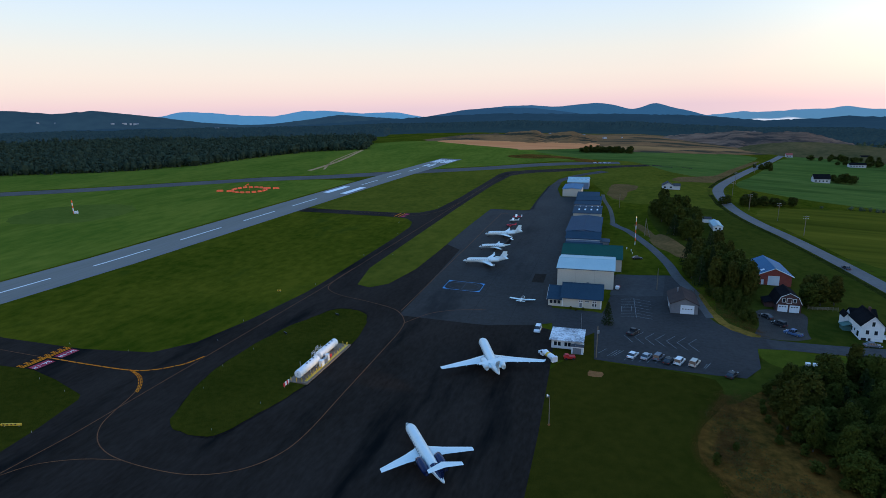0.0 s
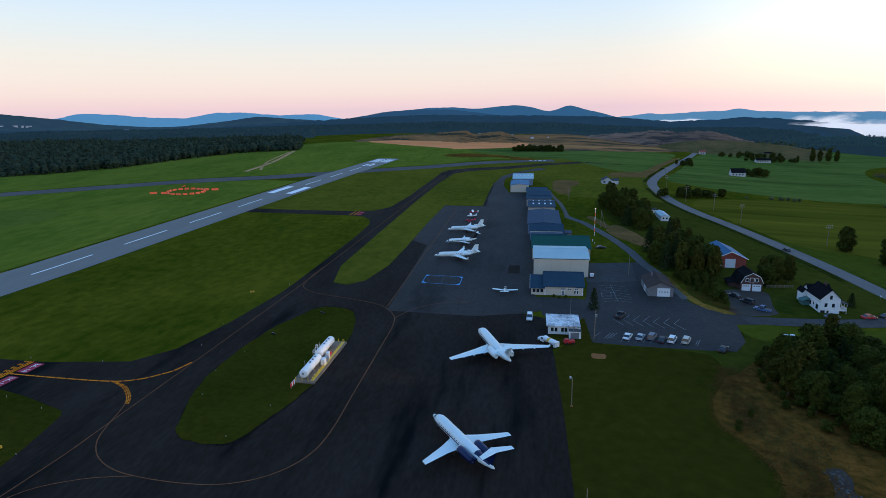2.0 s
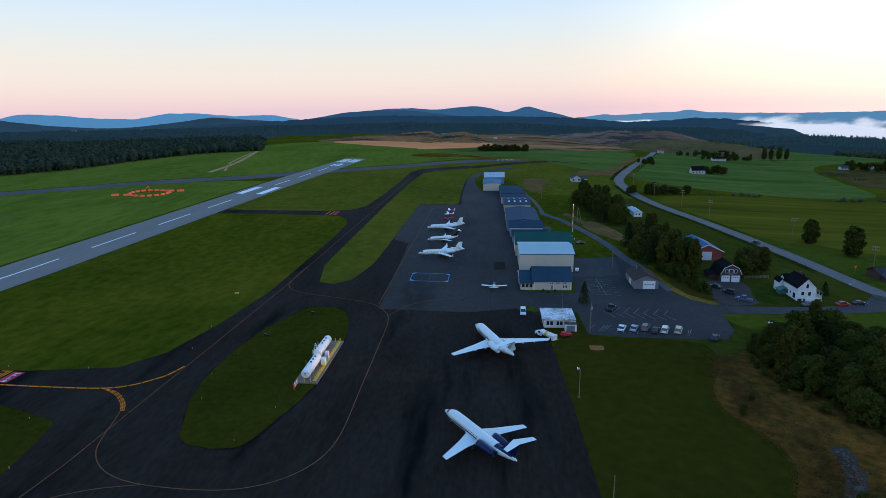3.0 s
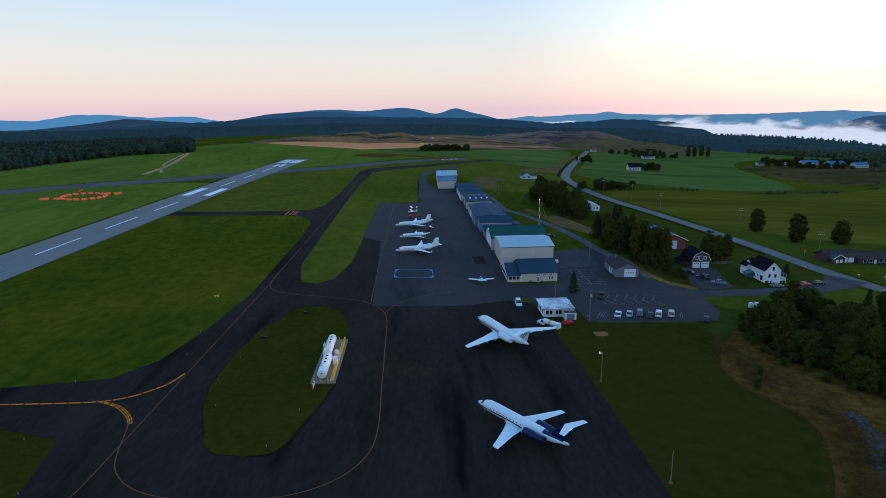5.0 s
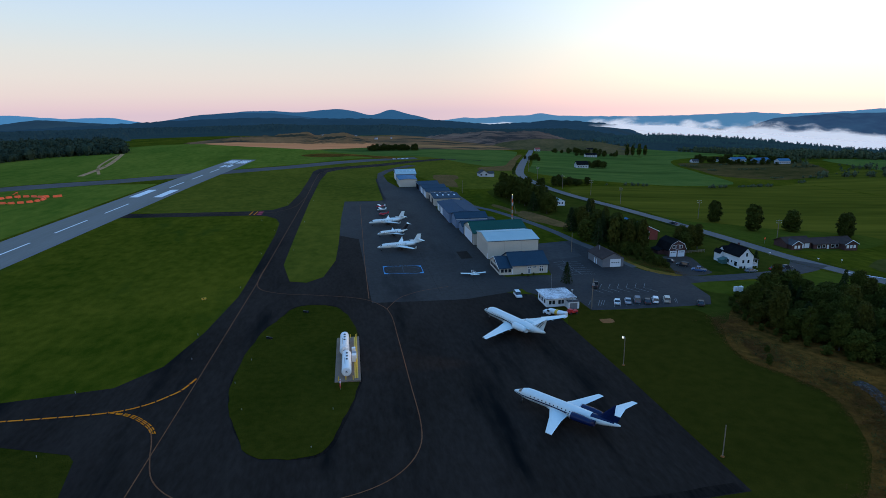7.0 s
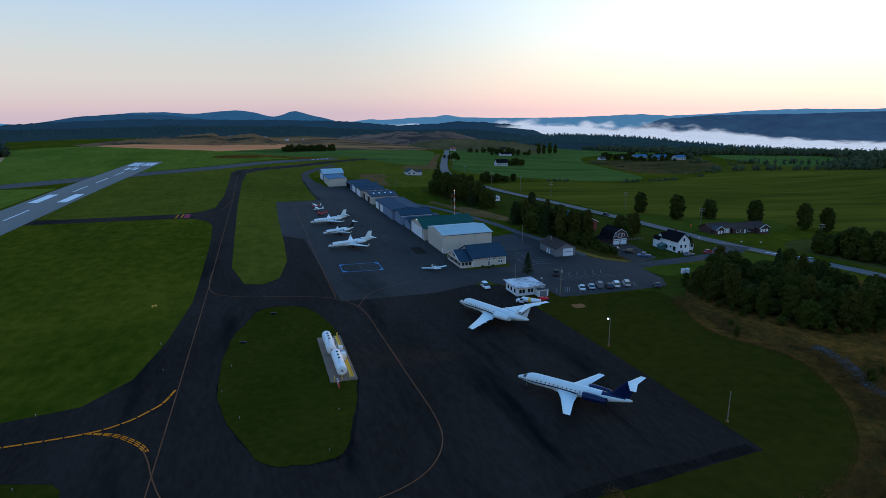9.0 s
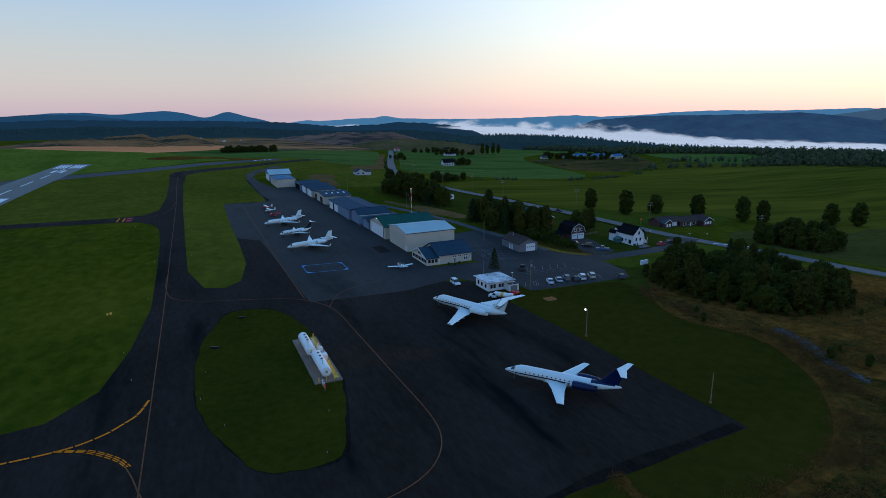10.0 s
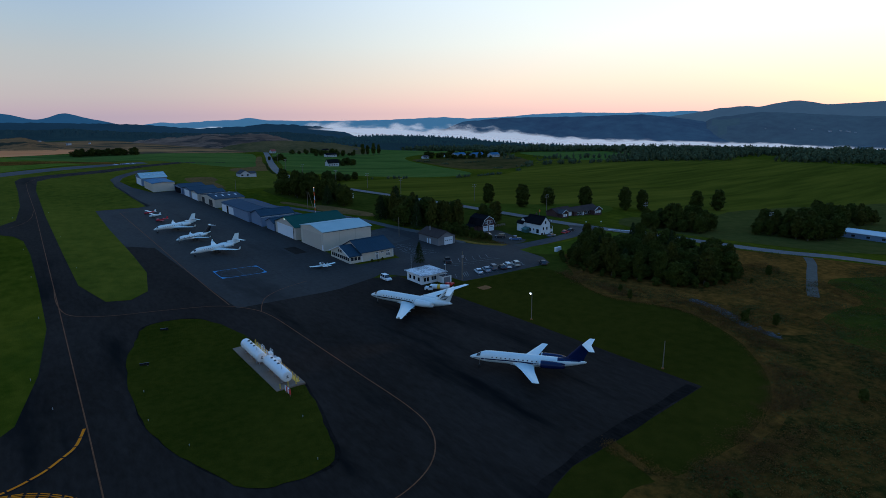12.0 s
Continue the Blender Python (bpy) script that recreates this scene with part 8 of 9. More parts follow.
def broadleaf(h, r, seed, material):
    """Trunk and crown meshes of a broad-leaved tree, standing at the origin."""
    rnd = random.Random(seed)
    bm = B()
    top = Vector((rnd.uniform(-0.3, 0.3), rnd.uniform(-0.3, 0.3), h * 0.72))
    tube(bm, (0, 0, -0.3), top * 0.5, 0.035 * h * 0.55 + 0.06, 0.02 * h * 0.55 + 0.05, 8)
    tube(bm, top * 0.5, top, 0.02 * h * 0.55 + 0.05, 0.04, 7)
    lobes = []
    k = 9
    for i in range(k):
        a = i * 2.4 + rnd.uniform(-0.4, 0.4)
        z = h * rnd.uniform(0.30, 0.88)
        q = r * (1.02 - 0.55 * abs(z / h - 0.5)) * rnd.uniform(0.45, 0.85)
        p = Vector((math.cos(a) * q, math.sin(a) * q, z))
        st = top * rnd.uniform(0.35, 0.8)
        tube(bm, st, p, 0.012 * h * 0.5 + 0.03, 0.02, 5)
        lobes.append((p, r * rnd.uniform(0.38, 0.6)))
    lobes.append((Vector((0, 0, h * 0.86)), r * 0.5))
    trunk = bpy.data.meshes.new("trunk")
    bm.to_mesh(trunk)
    bm.free()
    trunk.materials.append(BARK)
    # crown: lumps of foliage that fill a broad rounded body, each a shell of leaf sprays
    cs, outs = [], []
    m = 84
    for i in range(m):
        v = 0.14 + 0.80 * ((i + rnd.random()) / m)
        body = float(np.interp(v, (0.1, 0.28, 0.5, 0.72, 0.88, 0.97), (0.62, 0.92, 1.0, 0.88, 0.58, 0.22)))
        a = i * 2.4 + rnd.uniform(-0.5, 0.5)
        q = r * body * (0.78 if i % 4 else 0.3) * rnd.uniform(0.7, 1.2)
        p = np.array((math.cos(a) * q, math.sin(a) * q, v * h))
        lump = r * rnd.uniform(0.17, 0.36) * (0.75 + 0.35 * body)
        k = int(24 + 55 * lump * lump)
        d = rng.normal(size=(k, 3))
        d /= np.linalg.norm(d, axis=1)[:, None]
        d[:, 2] = np.where(rng.random(k) < 0.6, np.abs(d[:, 2]), d[:, 2])
        cs.append(p + d * (lump * rng.uniform(0.45, 1.35, k))[:, None] * np.array((1, 1, 0.9)))
        outs.append(d * 0.8 + np.array((p[0], p[1], (v - 0.4) * h * 0.5)) / r * 0.5)
    c, o = np.concatenate(cs), np.concatenate(outs)
    c[:, 2] = np.maximum(c[:, 2], 0.15)
    return trunk, quad_mesh("crown", c, 0.16 + 0.0125 * h, material, o)


def conifer(h, r, seed, material=None):
    rnd = random.Random(seed)
    bm = B()
    tube(bm, (0, 0, -0.3), (0, 0, h * 0.97), 0.02 * h + 0.04, 0.02, 7)
    trunk = bpy.data.meshes.new("trunk")
    bm.to_mesh(trunk)
    bm.free()
    trunk.materials.append(BARK)
    cs = []
    for k in range(int(h * 2.4)):
        z = h * (0.07 + 0.92 * k / (h * 2.4))
        q = r * (1 - z / h) ** 0.85 + 0.12
        for j in range(14):
            a = rnd.uniform(0, 6.28)
            for s in (0.35, 0.6, 0.85, 1.05):
                cs.append((math.cos(a) * q * s, math.sin(a) * q * s, z - 0.22 * q * s + rnd.uniform(-0.12, 0.12)))
    return trunk, quad_mesh("crown", np.array(cs), 0.22, material or NEEDLE, np.array(cs) * np.array((1, 1, 0.0)) + np.array((0, 0, 0.6)))


def tree(pair, x, y, s, label, category="tree", group="", sz=None, name="tree", sink=0.1):
    ob = base(name, x, y, label, category, rng.uniform(0, 360), group, z=gz(x, y) - sink)
    ob.scale = (s, s, sz or s)
    for nm, me in zip(("trunk", "crown"), pair):
        shared(nm, me, ob, Matrix.Identity(4))
    return ob


OAKS = [broadleaf(10, 3.2, 1, LEAF), broadleaf(12, 2.7, 2, LEAF), broadleaf(9, 3.5, 3, LEAF), broadleaf(11, 2.4, 4, LEAF2), broadleaf(8, 3.0, 5, LEAF2), broadleaf(12.5, 3.3, 6, LEAF)]
SPRUCES = [conifer(10, 2.7, 1), conifer(12, 2.7, 2)]


def thinned(pair, share, grow):
    """A tree with fewer, larger leaf sprays, for shrubs and for trees far off."""
    trunk, crown = pair
    co = np.empty(len(crown.vertices) * 3)
    crown.vertices.foreach_get("co", co)
    q = co.reshape(-1, 4, 3)
    q = q[rng.permutation(len(q))[:int(len(q) * share)]]
    mid = q.mean(axis=1, keepdims=True)
    q = (mid + (q - mid) * grow).reshape(-1, 3)
    me = bpy.data.meshes.new("crown")
    me.from_pydata(q.tolist(), [], np.arange(len(q)).reshape(-1, 4).tolist())
    me.materials.append(crown.materials[0])
    return trunk, me


SHRUBS = [thinned(p, 0.16, 2.1) for p in OAKS]
FAR_OAKS = [thinned(p, 0.5, 1.38) for p in OAKS]


def inside(p, poly):
    c = False
    for (x0, y0), (x1, y1) in zip(poly, poly[1:] + poly[:1]):
        if (y0 > p[1]) != (y1 > p[1]) and p[0] < (x1 - x0) * (p[1] - y0) / (y1 - y0) + x0:
            c = not c
    return c


def scatter(poly, gap, n_try=4000, seed=1):
    r = random.Random(seed)
    xs, ys = [p[0] for p in poly], [p[1] for p in poly]
    out = []
    for _ in range(n_try):
        p = (r.uniform(min(xs), max(xs)), r.uniform(min(ys), max(ys)))
        if inside(p, poly) and all(math.dist(p, q) > gap for q in out):
            out.append(p)
    return out


GROVE = [(56, 76), (51, 62), (52, 50), (58, 39), (67, 33), (84, 32), (102, 42), (106, 54), (102, 70), (92, 80), (76, 84), (64, 82)]
for i, p in enumerate(scatter(GROVE, 3.9, 6000, 3)):
    edge = 0.66 if i % 3 else 0.88
    pick = OAKS[(i * 5) % 6] if i % 11 else SPRUCES[i % 2]
    tree(pick, *p, edge * rng.uniform(0.85, 1.35), "leafy tree in the dark grove", group="grove beside the lawn", sz=edge * rng.uniform(0.65, 1.35))
for poly, gap, lo, hi, seed, grp in (([(37, 306), (41, 262), (44, 236), (54, 232), (56, 262), (50, 300), (44, 312)], 6.5, 0.95, 1.3, 5, "tall trees behind the hangars"),
                                     ([(43, 190), (44, 166), (49, 151), (57, 144), (62, 147), (64, 160), (61, 180), (56, 198), (50, 200)], 5.2, 0.85, 1.3, 6, "tree belt beside the drive"),
                                     ([(52, 152), (56, 140), (60, 138), (59, 150)], 4.0, 0.3, 0.5, 8, "tree belt beside the drive"),
                                     ([(80, 147), (86, 145), (90, 152), (87, 158), (80, 155)], 5.0, 0.75, 0.95, 9, "trees behind the barn")):
    for i, p in enumerate(scatter(poly, gap, 3000, seed)):
        if hi > 1 and i % 5 == 1 and p[0] < 54:
            tree(SPRUCES[i % 2], *p, rng.uniform(lo, hi) * 1.12, "tall dark conifer among leafy trees", group=grp, sz=rng.uniform(1.15, 1.5), name="spruce")
        else:
            tree(FAR_OAKS[(i * 3 + seed) % 6], *p, rng.uniform(lo, hi), "tall leafy tree in full dark foliage", group=grp, sz=rng.uniform(lo, hi) * 1.12)
for x, y, s in ((140, 214, 1.05), (146, 190, 1.2), (168, 189, 1.25), (184.8, 172, 1.15), (188, 176, 1.1), (196, 152, 1.3), (202, 144, 1.2), (236, 128, 1.1), (251, 122, 1.15)):
    tree(FAR_OAKS[(0, 1, 5)[int(x) % 3]], x, y, s * 1.02, "single tall leafy tree at the field edge", group="field edge trees", sz=s * 1.0, sink=1.2)
for i, p in enumerate(scatter([(148, 108), (158, 112), (176, 104), (172, 84), (158, 82), (150, 92)], 4.2, 1500, 12) + scatter([(176, 66), (200, 74), (216, 56), (206, 38), (184, 44)], 4.6, 1500, 13) + scatter([(222, 66), (250, 73), (288, 63), (276, 45), (236, 48)], 5.5, 1200, 14)):
    tree(FAR_OAKS[i % 6], *p, rng.uniform(0.65, 1.1), "low leafy tree beside the road", group="roadside trees")
tree(SPRUCES[0], 12.6, 110.5, 0.8, "narrow dark spruce beside the car park", name="spruce")
tree(SPRUCES[1], 100.5, 128.5, 0.62, "small spruce beside the farmhouse", name="spruce", sz=0.46)
for x, y, s in ((366, 766, 1.45), (376, 768, 1.3), (386, 766, 1.55), (396, 766, 1.35), (340, 748, 0.8)):
    tree(SHRUBS[1], x, y, s * 0.85, "tall narrow poplar in the hay field", group="poplar row", sz=s * 1.05)
TREES_AT_BEND = [(84, 352), (88, 358)] + scatter([(96, 352), (108, 356), (130, 366), (134, 374), (118, 376), (100, 366)], 5, 500, 21)
FARM_SPOTS = [scatter([(276, 752), (330, 766), (342, 745), (312, 738), (304, 746)], 9, 400, 22), scatter([(211, 556), (224, 552), (226, 542), (212, 544)], 5, 200, 23), scatter([(412, 668), (440, 672), (470, 662), (520, 620), (528, 600), (512, 618), (450, 668)], 6, 1500, 24), scatter([(400, 636), (430, 630), (470, 600), (480, 582), (440, 600)], 7, 800, 27), scatter([(160, 640), (175, 645), (172, 612)], 7, 200, 25), scatter([(258, 806), (300, 832), (352, 822), (330, 800), (280, 790)], 9, 400, 26)]



FAR_CROWNS = []
for k in range(4):
    me_ = OAKS[k][1]
    co = np.empty(len(me_.vertices) * 3)
    me_.vertices.foreach_get("co", co)
    leaves = co.reshape(-1, 4, 3)
    FAR_CROWNS.append(leaves[rng.permutation(len(leaves))[:600]])


def clump(name, spots, lo, hi, label, material=None, squat=1.35):
    """A cluster of trees far off, joined into one mass of leaf sprays."""
    allv = []
    for i, (x, y) in enumerate(spots):
        s_, a = rng.uniform(lo, hi), rng.uniform(0, 6.28)
        c = FAR_CROWNS[i % 4]
        mid = c.mean(axis=1, keepdims=True)
        c = mid + (c - mid) * 1.95
        turn = np.array(((math.cos(a), math.sin(a), 0), (-math.sin(a), math.cos(a), 0), (0, 0, 1)))
        allv.append((c @ turn) * s_ * np.array((squat, squat, 1 / squat ** 0.6)) + np.array((x, y, gz(x, y) - 0.1)))
    v = np.concatenate(allv).reshape(-1, 3)
    me = bpy.data.meshes.new(name)
    me.from_pydata(v.tolist(), [], np.arange(len(v)).reshape(-1, 4).tolist())
    me.materials.append(material or LEAF)
    return tagged(new(name, me), label, "trees", kind="stuff")


for spots in FARM_SPOTS:
    clump("farm_trees", spots, 0.55, 1.1, "low leafy trees round a distant farm")
clump("bend_trees", TREES_AT_BEND, 0.55, 0.9, "low leafy trees at the road bend")


def woods(name, spots, h, label, material=WOODLAND, squat=1.0, sprays=28):
    """Far woodland: many uneven crowns, round or pointed, as one mass: a small dark heart each, wrapped in leaf sprays."""
    verts, faces = [], []
    cs, outs, sizes = [], [], []
    sides = 6
    for x, y, *lift in spots:
        hh = h * rng.uniform(0.55, 1.15) * (1.0 + 0.45 * noise.noise((x * 0.03, y * 0.03, 6.1)))
        rr = 0.36 * squat * (0.5 * hh + 0.5 * h) * rng.uniform(0.7, 1.2)
        pointed = rng.random() < 0.16 + 0.35 * noise.noise((x * 0.012, y * 0.012, 1.7))
        g0 = lift[0] if lift else gz(x, y) - 0.3
        o = len(verts)
        for v, body in ((0.0, 0.22), (0.45, 0.5 if pointed else 0.68), (0.8, 0.2 if pointed else 0.42)):
            for i in range(sides):
                a = 2 * math.pi * (i + rng.uniform(-0.3, 0.3)) / sides
                q = rr * body * rng.uniform(0.7, 1.2)
                verts.append((x + q * math.cos(a), y + q * math.sin(a), g0 + hh * v))
        verts.append((x, y, g0 + hh * 0.93))
        for j in range(2):
            for i in range(sides):
                k = (i + 1) % sides
                faces.append((o + j * sides + i, o + j * sides + k, o + (j + 1) * sides + k, o + (j + 1) * sides + i))
        for i in range(sides):
            faces.append((o + 2 * sides + i, o + 2 * sides + (i + 1) % sides, o + 3 * sides))
        v = rng.beta(1.25, 1.25, sprays)
        wide = (1.0 - v) ** 0.8 + 0.08 if pointed else np.sqrt(np.clip(1.0 - (1.75 * v - 0.75) ** 2, 0.05, 1.0))
        a = rng.uniform(0, 2 * math.pi, sprays)
        q = rr * wide * rng.uniform(0.7, 1.18, sprays)
        d = np.stack([np.cos(a), np.sin(a), np.where(v > 0.6, 1.3, 0.35)], 1)
        cs.append(np.stack([x + q * np.cos(a), y + q * np.sin(a), g0 + hh * (0.06 + 0.98 * v)], 1))
        outs.append(d)
    n = len(verts)
    qv, qf = quads(np.concatenate(cs), h * 0.102, np.concatenate(outs), 1.0)
    me = bpy.data.meshes.new(name)
    me.from_pydata(verts + qv.tolist(), [], faces + (qf + n).tolist())
    me.materials.append(material)
    return tagged(new(name, me), label, "woods", kind="stuff")


def arc_spots(az0, az1, inner, depth, gap, seed, thin=1.0):
    """Places in a belt round the airfield; inner: distances by bearing."""
    r = random.Random(seed)
    out = []
    a = az0
    while a < az1:
        d0 = float(np.interp(a, [q[0] for q in inner], [q[1] for q in inner]))
        dep = float(np.interp(a, [q[0] for q in depth], [q[1] for q in depth])) if isinstance(depth, list) else depth
        d = d0
        while d < d0 + dep:
            g_ = gap * (0.8 + (d / 900.0) * 0.5)
            if r.random() < thin:
                b = radians(a + r.uniform(-0.25, 0.25))
                q = d + r.uniform(-0.5, 0.5) * g_
                out.append((HUBX + q * math.sin(b), HUBY + q * math.cos(b)))
            d += g_
        a += math.degrees(gap * 0.85 / d0)
    return out


woods("west_woods", arc_spots(-82, -21, [(-82, 760), (-60, 705), (-52, 678), (-46, 642), (-41.5, 635), (-36.6, 656), (-34, 690), (-30, 745), (-26, 796), (-21, 800)], [(-82, 700), (-50, 650), (-35, 520), (-21, 300)], 7, 31), 11.5, "dark mixed woodland beyond the runway", squat=1.5)


def meadow_gaps(p):
    if any(inside(p, f) for f in FAR_FIELDS + [[(390, 636), (400, 672), (520, 640), (535, 590), (480, 580)], [(255, 860), (300, 960), (400, 1010), (500, 1030), (575, 1040), (570, 900), (548, 760), (470, 640), (400, 600)]]):
        return False
    return noise.noise((p[0] * 0.006, p[1] * 0.006, 2.7)) + 0.5 * noise.noise((p[0] * 0.03, p[1] * 0.03, 5.1)) > -0.14


woods("east_woods", [p for p in arc_spots(22, 88, [(22, 1130), (26, 1230), (32, 1170), (35, 930), (40, 930), (44, 985), (50, 960), (51.5, 790), (60, 815), (67, 830), (88, 830)], [(22, 120), (36, 420), (60, 420), (88, 420)], 8.5, 32) if meadow_gaps(p)], 11, "dark tree belt before the lake", BELT, squat=1.1)
woods("field_trees", [(x + random.uniform(-7, 7), y + random.uniform(-7, 7)) for a, b, n in (((430, 462), (557, 421), 34), ((520, 520), (640, 440), 26), ((480, 545), (560, 640), 18), ((560, 421), (600, 400), 22)) for k in range(n) for x, y in [(a[0] + (b[0] - a[0]) * k / n, a[1] + (b[1] - a[1]) * k / n)] if noise.noise((k * 0.31, a[0], 3.3)) > -0.2], 7.0, "scattered trees and bushes between the meadows", BELT, squat=1.3)
SHORE = [(20, -34), (24, -3), (26.8, 3), (29.7, 4), (32.5, 1), (35, -1), (39, -9), (44.5, -20), (49.4, -25), (56, -27), (64, -27), (75, -25), (100, -23)]
shore_spots = []
for a in np.arange(23, 78, 0.16):
    for d in (1215, 1255, 1290):
        b = radians(a + random.uniform(-0.1, 0.1))
        shore_spots.append((HUBX + d * math.sin(b), HUBY + d * math.cos(b), float(np.interp(a, [q[0] for q in SHORE], [q[1] for q in SHORE])) - (1290 - d) * 0.12 - 3))
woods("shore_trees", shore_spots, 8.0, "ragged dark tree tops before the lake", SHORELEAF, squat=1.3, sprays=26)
clump("copse", scatter([(-36, 738), (30, 726), (32, 750), (-30, 760)], 6.0, 1500, 33), 0.6, 1.05, "dark leafy copse at the edge of the stubble")
woods("hedgerow", [(x + random.uniform(-2, 2), y + random.uniform(-2, 2)) for a, b in (((150, 376), (240, 378)), ((240, 374), (330, 394)), ((330, 394), (440, 462)), ((440, 462), (530, 520)), ((300, 545), (420, 545)), ((420, 545), (560, 560)), ((330, 470), (430, 455)), ((355, 600), (480, 612)))
                   for k in range(int(math.dist(a, b) / 2.6)) if noise.noise((a[0] + k * 0.13, b[1], 4.2)) > 0.1 for x, y in [(a[0] + (b[0] - a[0]) * k * 2.6 / math.dist(a, b), a[1] + (b[1] - a[1]) * k * 2.6 / math.dist(a, b))]], 2.6, "ragged low hedgerow between the fields", BELT, squat=1.9)
clump("undergrowth", scatter([(53, 80), (47, 62), (48, 49), (55, 37), (65, 30), (85, 29), (104, 40), (109, 54), (104, 74), (94, 84), (76, 88), (61, 86)], 3.2, 5000, 36), 0.2, 0.38, "low dark undergrowth below the grove", squat=1.2)


def tussocks(name, spots, h, material, label):
    cs = []
    for x, y in spots:
        k = 20
        p = rng.normal(size=(k, 3)) * np.array((0.85, 0.85, 0.2)) * h
        p += (x, y, gz(x, y) + h * 0.32)
        cs.append(p)
    return tagged(new(name, quad_mesh(name, np.concatenate(cs), h * 0.14, material, np.tile((0.0, 0.0, 1.0), (len(cs) * 20, 1)))), label, "brush", kind="stuff")


def loose(poly, n, seed, keep=0.0):
    r = random.Random(seed)
    xs, ys = [p[0] for p in poly], [p[1] for p in poly]
    out = []
    while len(out) < n:
        p = (r.uniform(min(xs), max(xs)), r.uniform(min(ys), max(ys)))
        if inside(p, poly) and noise.noise((p[0] * 0.06, p[1] * 0.06, seed)) > keep + r.uniform(-0.3, 0.3):
            out.append(p)
    return out


BRUSHY = [(39, 64), (35, 52), (33.5, 41), (37, 31), (38, 20.5), (31, 6), (20.5, -4.6), (7.4, -12.6), (-3, -15.4), (-14, -16), (-27, -15.4), (-35, -15), (-48, -40), (-30, -60), (60, -60), (150, -30), (140, 14), (112, 9), (98, 18), (112, 30), (130, 40), (104, 40), (90, 33), (70, 28), (56, 31), (46, 42), (41, 56)]
tussocks("dry_weeds", loose(BRUSHY, 3800, 2, -0.1), 0.9, DRY, "dry brown weeds and tussocks")
edge_line = smooth_line([(42, 68), (36.5, 52), (35, 41), (38.6, 31), (39.6, 20.5), (33, 5.6), (22, -5.6), (9, -13.6), (-3, -16.6), (-14, -17.4), (-27, -17)], 60, loop=False)
straw_spots = [(x + random.gauss(1.5, 2.4), y + random.gauss(-0.8, 2.4)) for x, y in edge_line for _ in range(5)]
tussocks("straw_grass", [p for p in straw_spots if noise.noise((p[0] * 0.12, p[1] * 0.12, 3.3)) > -0.15], 0.7, STRAW, "tall straw-coloured grass along the lawn edge")
tussocks("green_weeds", loose(BRUSHY, 1500, 5, 0.0), 1.15, WEED, "green weeds and low shrubs")
tussocks("edge_grass", [(x + random.uniform(-0.7, 0.7), y + random.uniform(-0.7, 0.7)) for x, y in smooth_line([(40, 66), (33.8, 52), (32, 41), (35.8, 31), (37, 20.5), (29.8, 6.6), (19.8, -4), (7, -12), (-3, -14.6), (-13, -15.5), (-26, -14.4)], 40, loop=False)] + [(-31 + random.uniform(-1.3, 1.3), -8 + random.uniform(-6, 6)) for _ in range(90)], 0.6, DRY, "dry grass fringe along the mown lawn")
tussocks("bank_weeds", loose([(40, 152), (47, 130), (55, 114), (60, 111), (58, 122), (53, 136), (46, 154)], 260, 7, -0.4), 0.7, DRY, "dry weeds on the bank")
tussocks("roadside_weeds", [(x + random.uniform(-1.5, 1.5) + s * 6.5, y + random.uniform(-1.5, 1.5)) for x, y in main_road[8:90] for s in (-1, 1) for _ in range(4)], 0.8, WEED, "weeds along the road verge")
for i, p in enumerate(loose(BRUSHY, 26, 11, -0.2)):
    tree(SHRUBS[i % 6], *p, rng.uniform(0.16, 0.34), "low leafy shrub in the brush", "shrub", "shrubs in the brush", name="shrub")
for i, p in enumerate(scatter([(-1, 122), (3, 123.3), (6, 122.6), (0, 120)], 2.2, 60, 41)):
    tree(SHRUBS[4], *p, 0.14, "small shrub before the terminal", "shrub", "shrubs at the terminal", name="shrub")

for i, p in enumerate(scatter([(47, 152), (51, 136), (55, 125), (58.5, 122), (59, 130), (57, 140), (54, 152)], 2.4, 900, 43)):
    tree(SHRUBS[i % 6], *p, rng.uniform(0.22, 0.42), "low dark bush on the grassy bank", "shrub", "bushes on the bank", name="shrub")

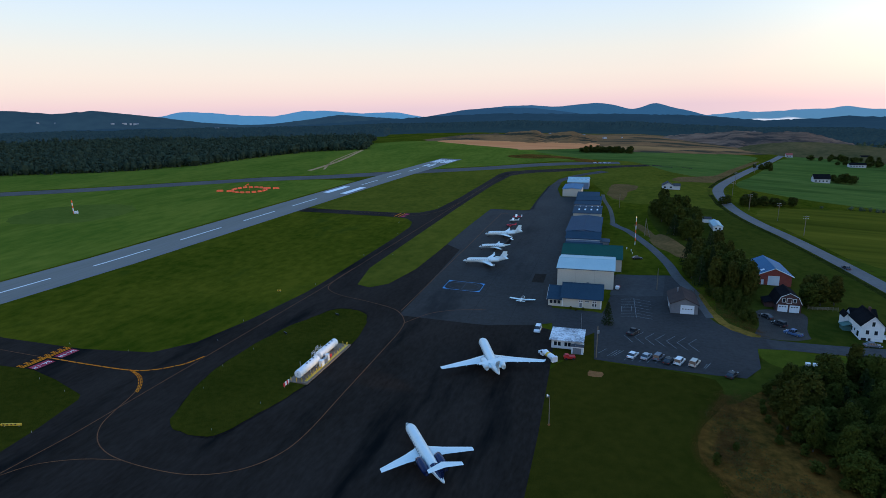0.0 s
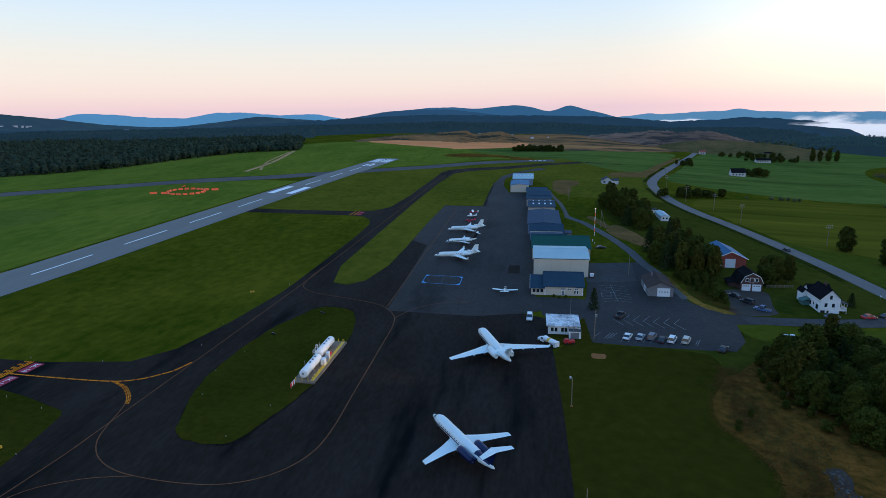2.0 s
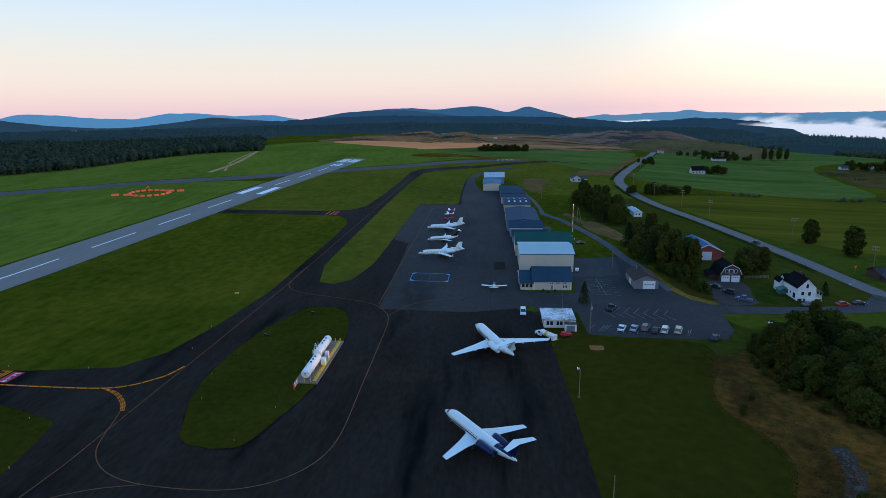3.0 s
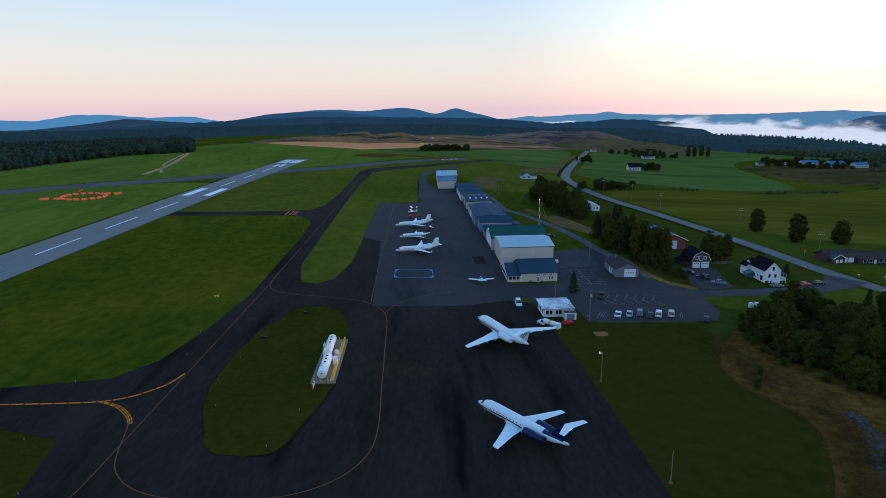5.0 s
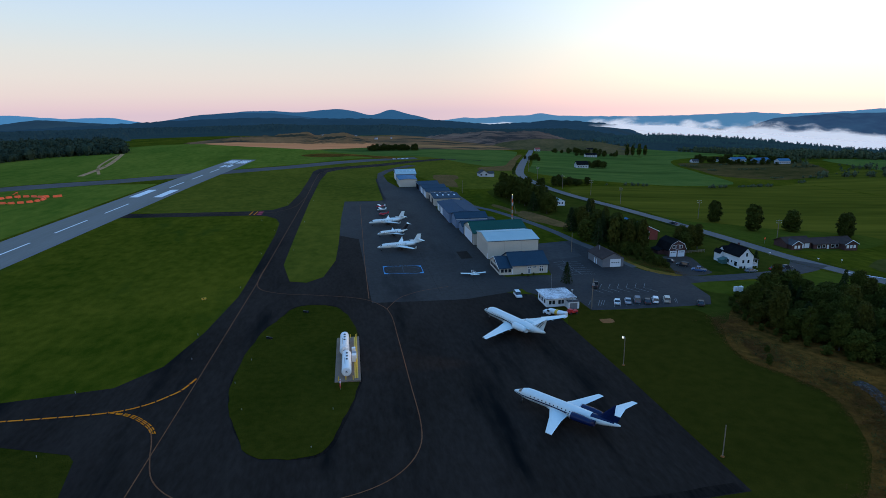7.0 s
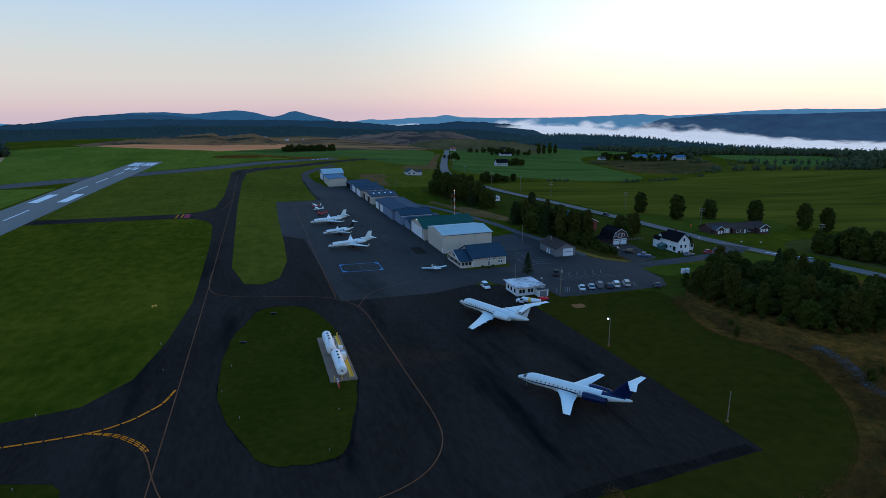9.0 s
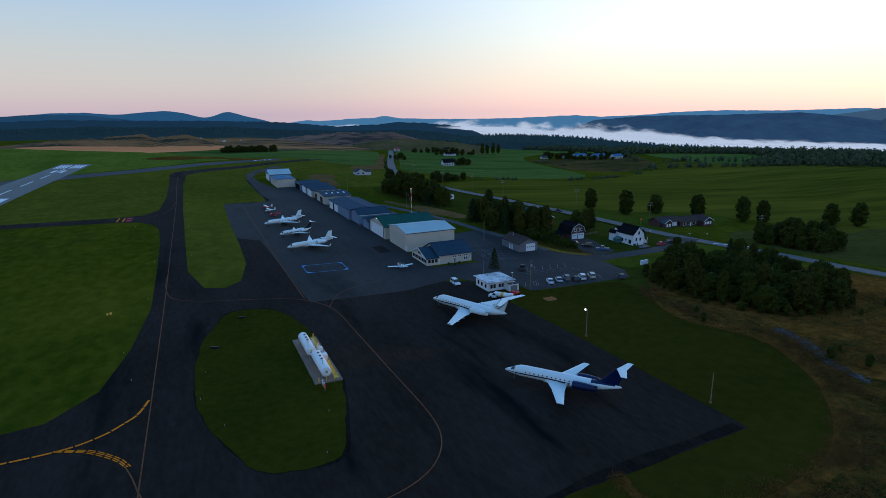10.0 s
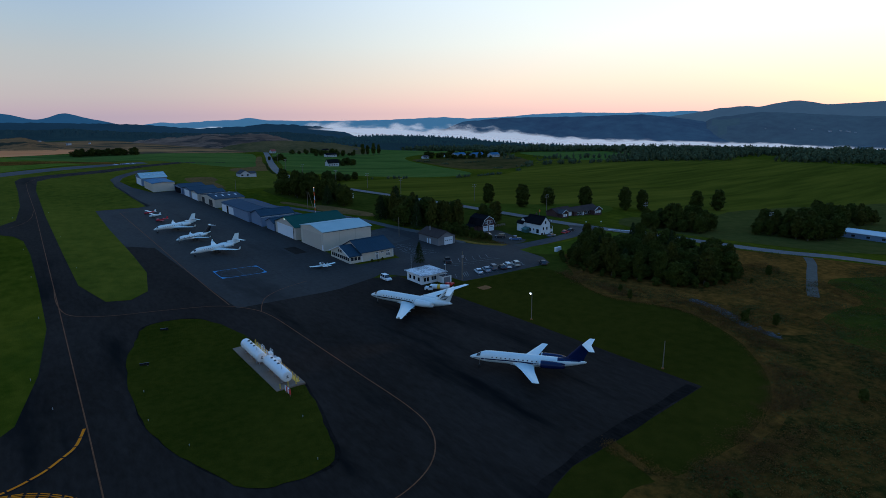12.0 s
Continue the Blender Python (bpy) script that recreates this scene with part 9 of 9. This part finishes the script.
# stony creek bed
STONE = mat("grey_stones", (0.078, 0.074, 0.072), (0.135, 0.130, 0.126), 1.0, 5, 0.9, 0, 0.2, 8, spec=0.05, per=0.3)
sheet("creek", smooth_line([(48.6, 27.5), (46.1, 26), (44.6, 19.5), (41.4, 14), (38.3, 9.8), (37, 4), (36.6, -1), (37.6, -1), (38.8, 3.6), (40.8, 7.8), (44.6, 12.8), (47.2, 17), (49.4, 24.4)], 4), 0.07, GRAVEL, "narrow stony creek bed", "creek", rough_edge=1.0)
cs = []
v_all, f_all = [], []
for k in range(150):
    t = rng.uniform(0, 1)
    x, y = np.interp(t, (0, 0.35, 0.7, 1), (48, 46, 40.4, 37.2)) + rng.normal() * 0.9, np.interp(t, (0, 0.35, 0.7, 1), (26.5, 18.5, 9.5, -1)) + rng.normal() * 0.5
    s = rng.uniform(0.15, 0.42)
    o = len(v_all)
    for d in ((1, 0, 0), (-1, 0, 0), (0, 1, 0), (0, -1, 0), (0, 0, 1), (0, 0, -0.4)):
        q = Vector(d) * s * rng.uniform(0.7, 1.3)
        v_all.append((x + q.x, y + q.y, gz(x, y) + 0.12 + q.z * 0.6))
    f_all += [(o + a, o + b, o + c) for a, b, c in ((0, 2, 4), (2, 1, 4), (1, 3, 4), (3, 0, 4), (2, 0, 5), (1, 2, 5), (3, 1, 5), (0, 3, 5))]
me = bpy.data.meshes.new("creek_stones")
me.from_pydata(v_all, [], f_all)
me.materials.append(STONE)
tagged(new("creek_stones", me), "scattered grey stones in the creek bed", "stones", kind="stuff")


def canopy(name, az0, az1, d0, d1, h, label, material, seed, wide=0.13, deep=13.0):
    """Closed forest far off: a bumpy roof of tree tops over the land."""
    azs, ds = np.arange(az0, az1, wide), np.arange(d0, d1, deep)
    verts = []
    for j, d in enumerate(ds):
        for i, az in enumerate(azs):
            a = radians(az)
            x, y = HUBX + d * math.sin(a), HUBY + d * math.cos(a)
            rim = min(1.0, j / 2.0, i / 3.0, (len(azs) - 1 - i) / 3.0)
            z = gz(x, y) + rim * (h * (0.8 + 0.25 * noise.noise((x * 0.01, y * 0.01, seed))) + 3.2 * rng.uniform(-1, 1) + 2.0 * noise.noise((x * 0.05, y * 0.05, seed)))
            verts.append((x + rng.uniform(-2, 2), y + rng.uniform(-2, 2), z))
    n = len(azs)
    faces = [(j * n + i, j * n + i + 1, j * n + n + i + 1, j * n + n + i) for j in range(len(ds) - 1) for i in range(n - 1)]
    me = bpy.data.meshes.new(name)
    me.from_pydata(verts, [], faces)
    me.materials.append(material)
    return tagged(new(name, me), label, "woods", kind="stuff")


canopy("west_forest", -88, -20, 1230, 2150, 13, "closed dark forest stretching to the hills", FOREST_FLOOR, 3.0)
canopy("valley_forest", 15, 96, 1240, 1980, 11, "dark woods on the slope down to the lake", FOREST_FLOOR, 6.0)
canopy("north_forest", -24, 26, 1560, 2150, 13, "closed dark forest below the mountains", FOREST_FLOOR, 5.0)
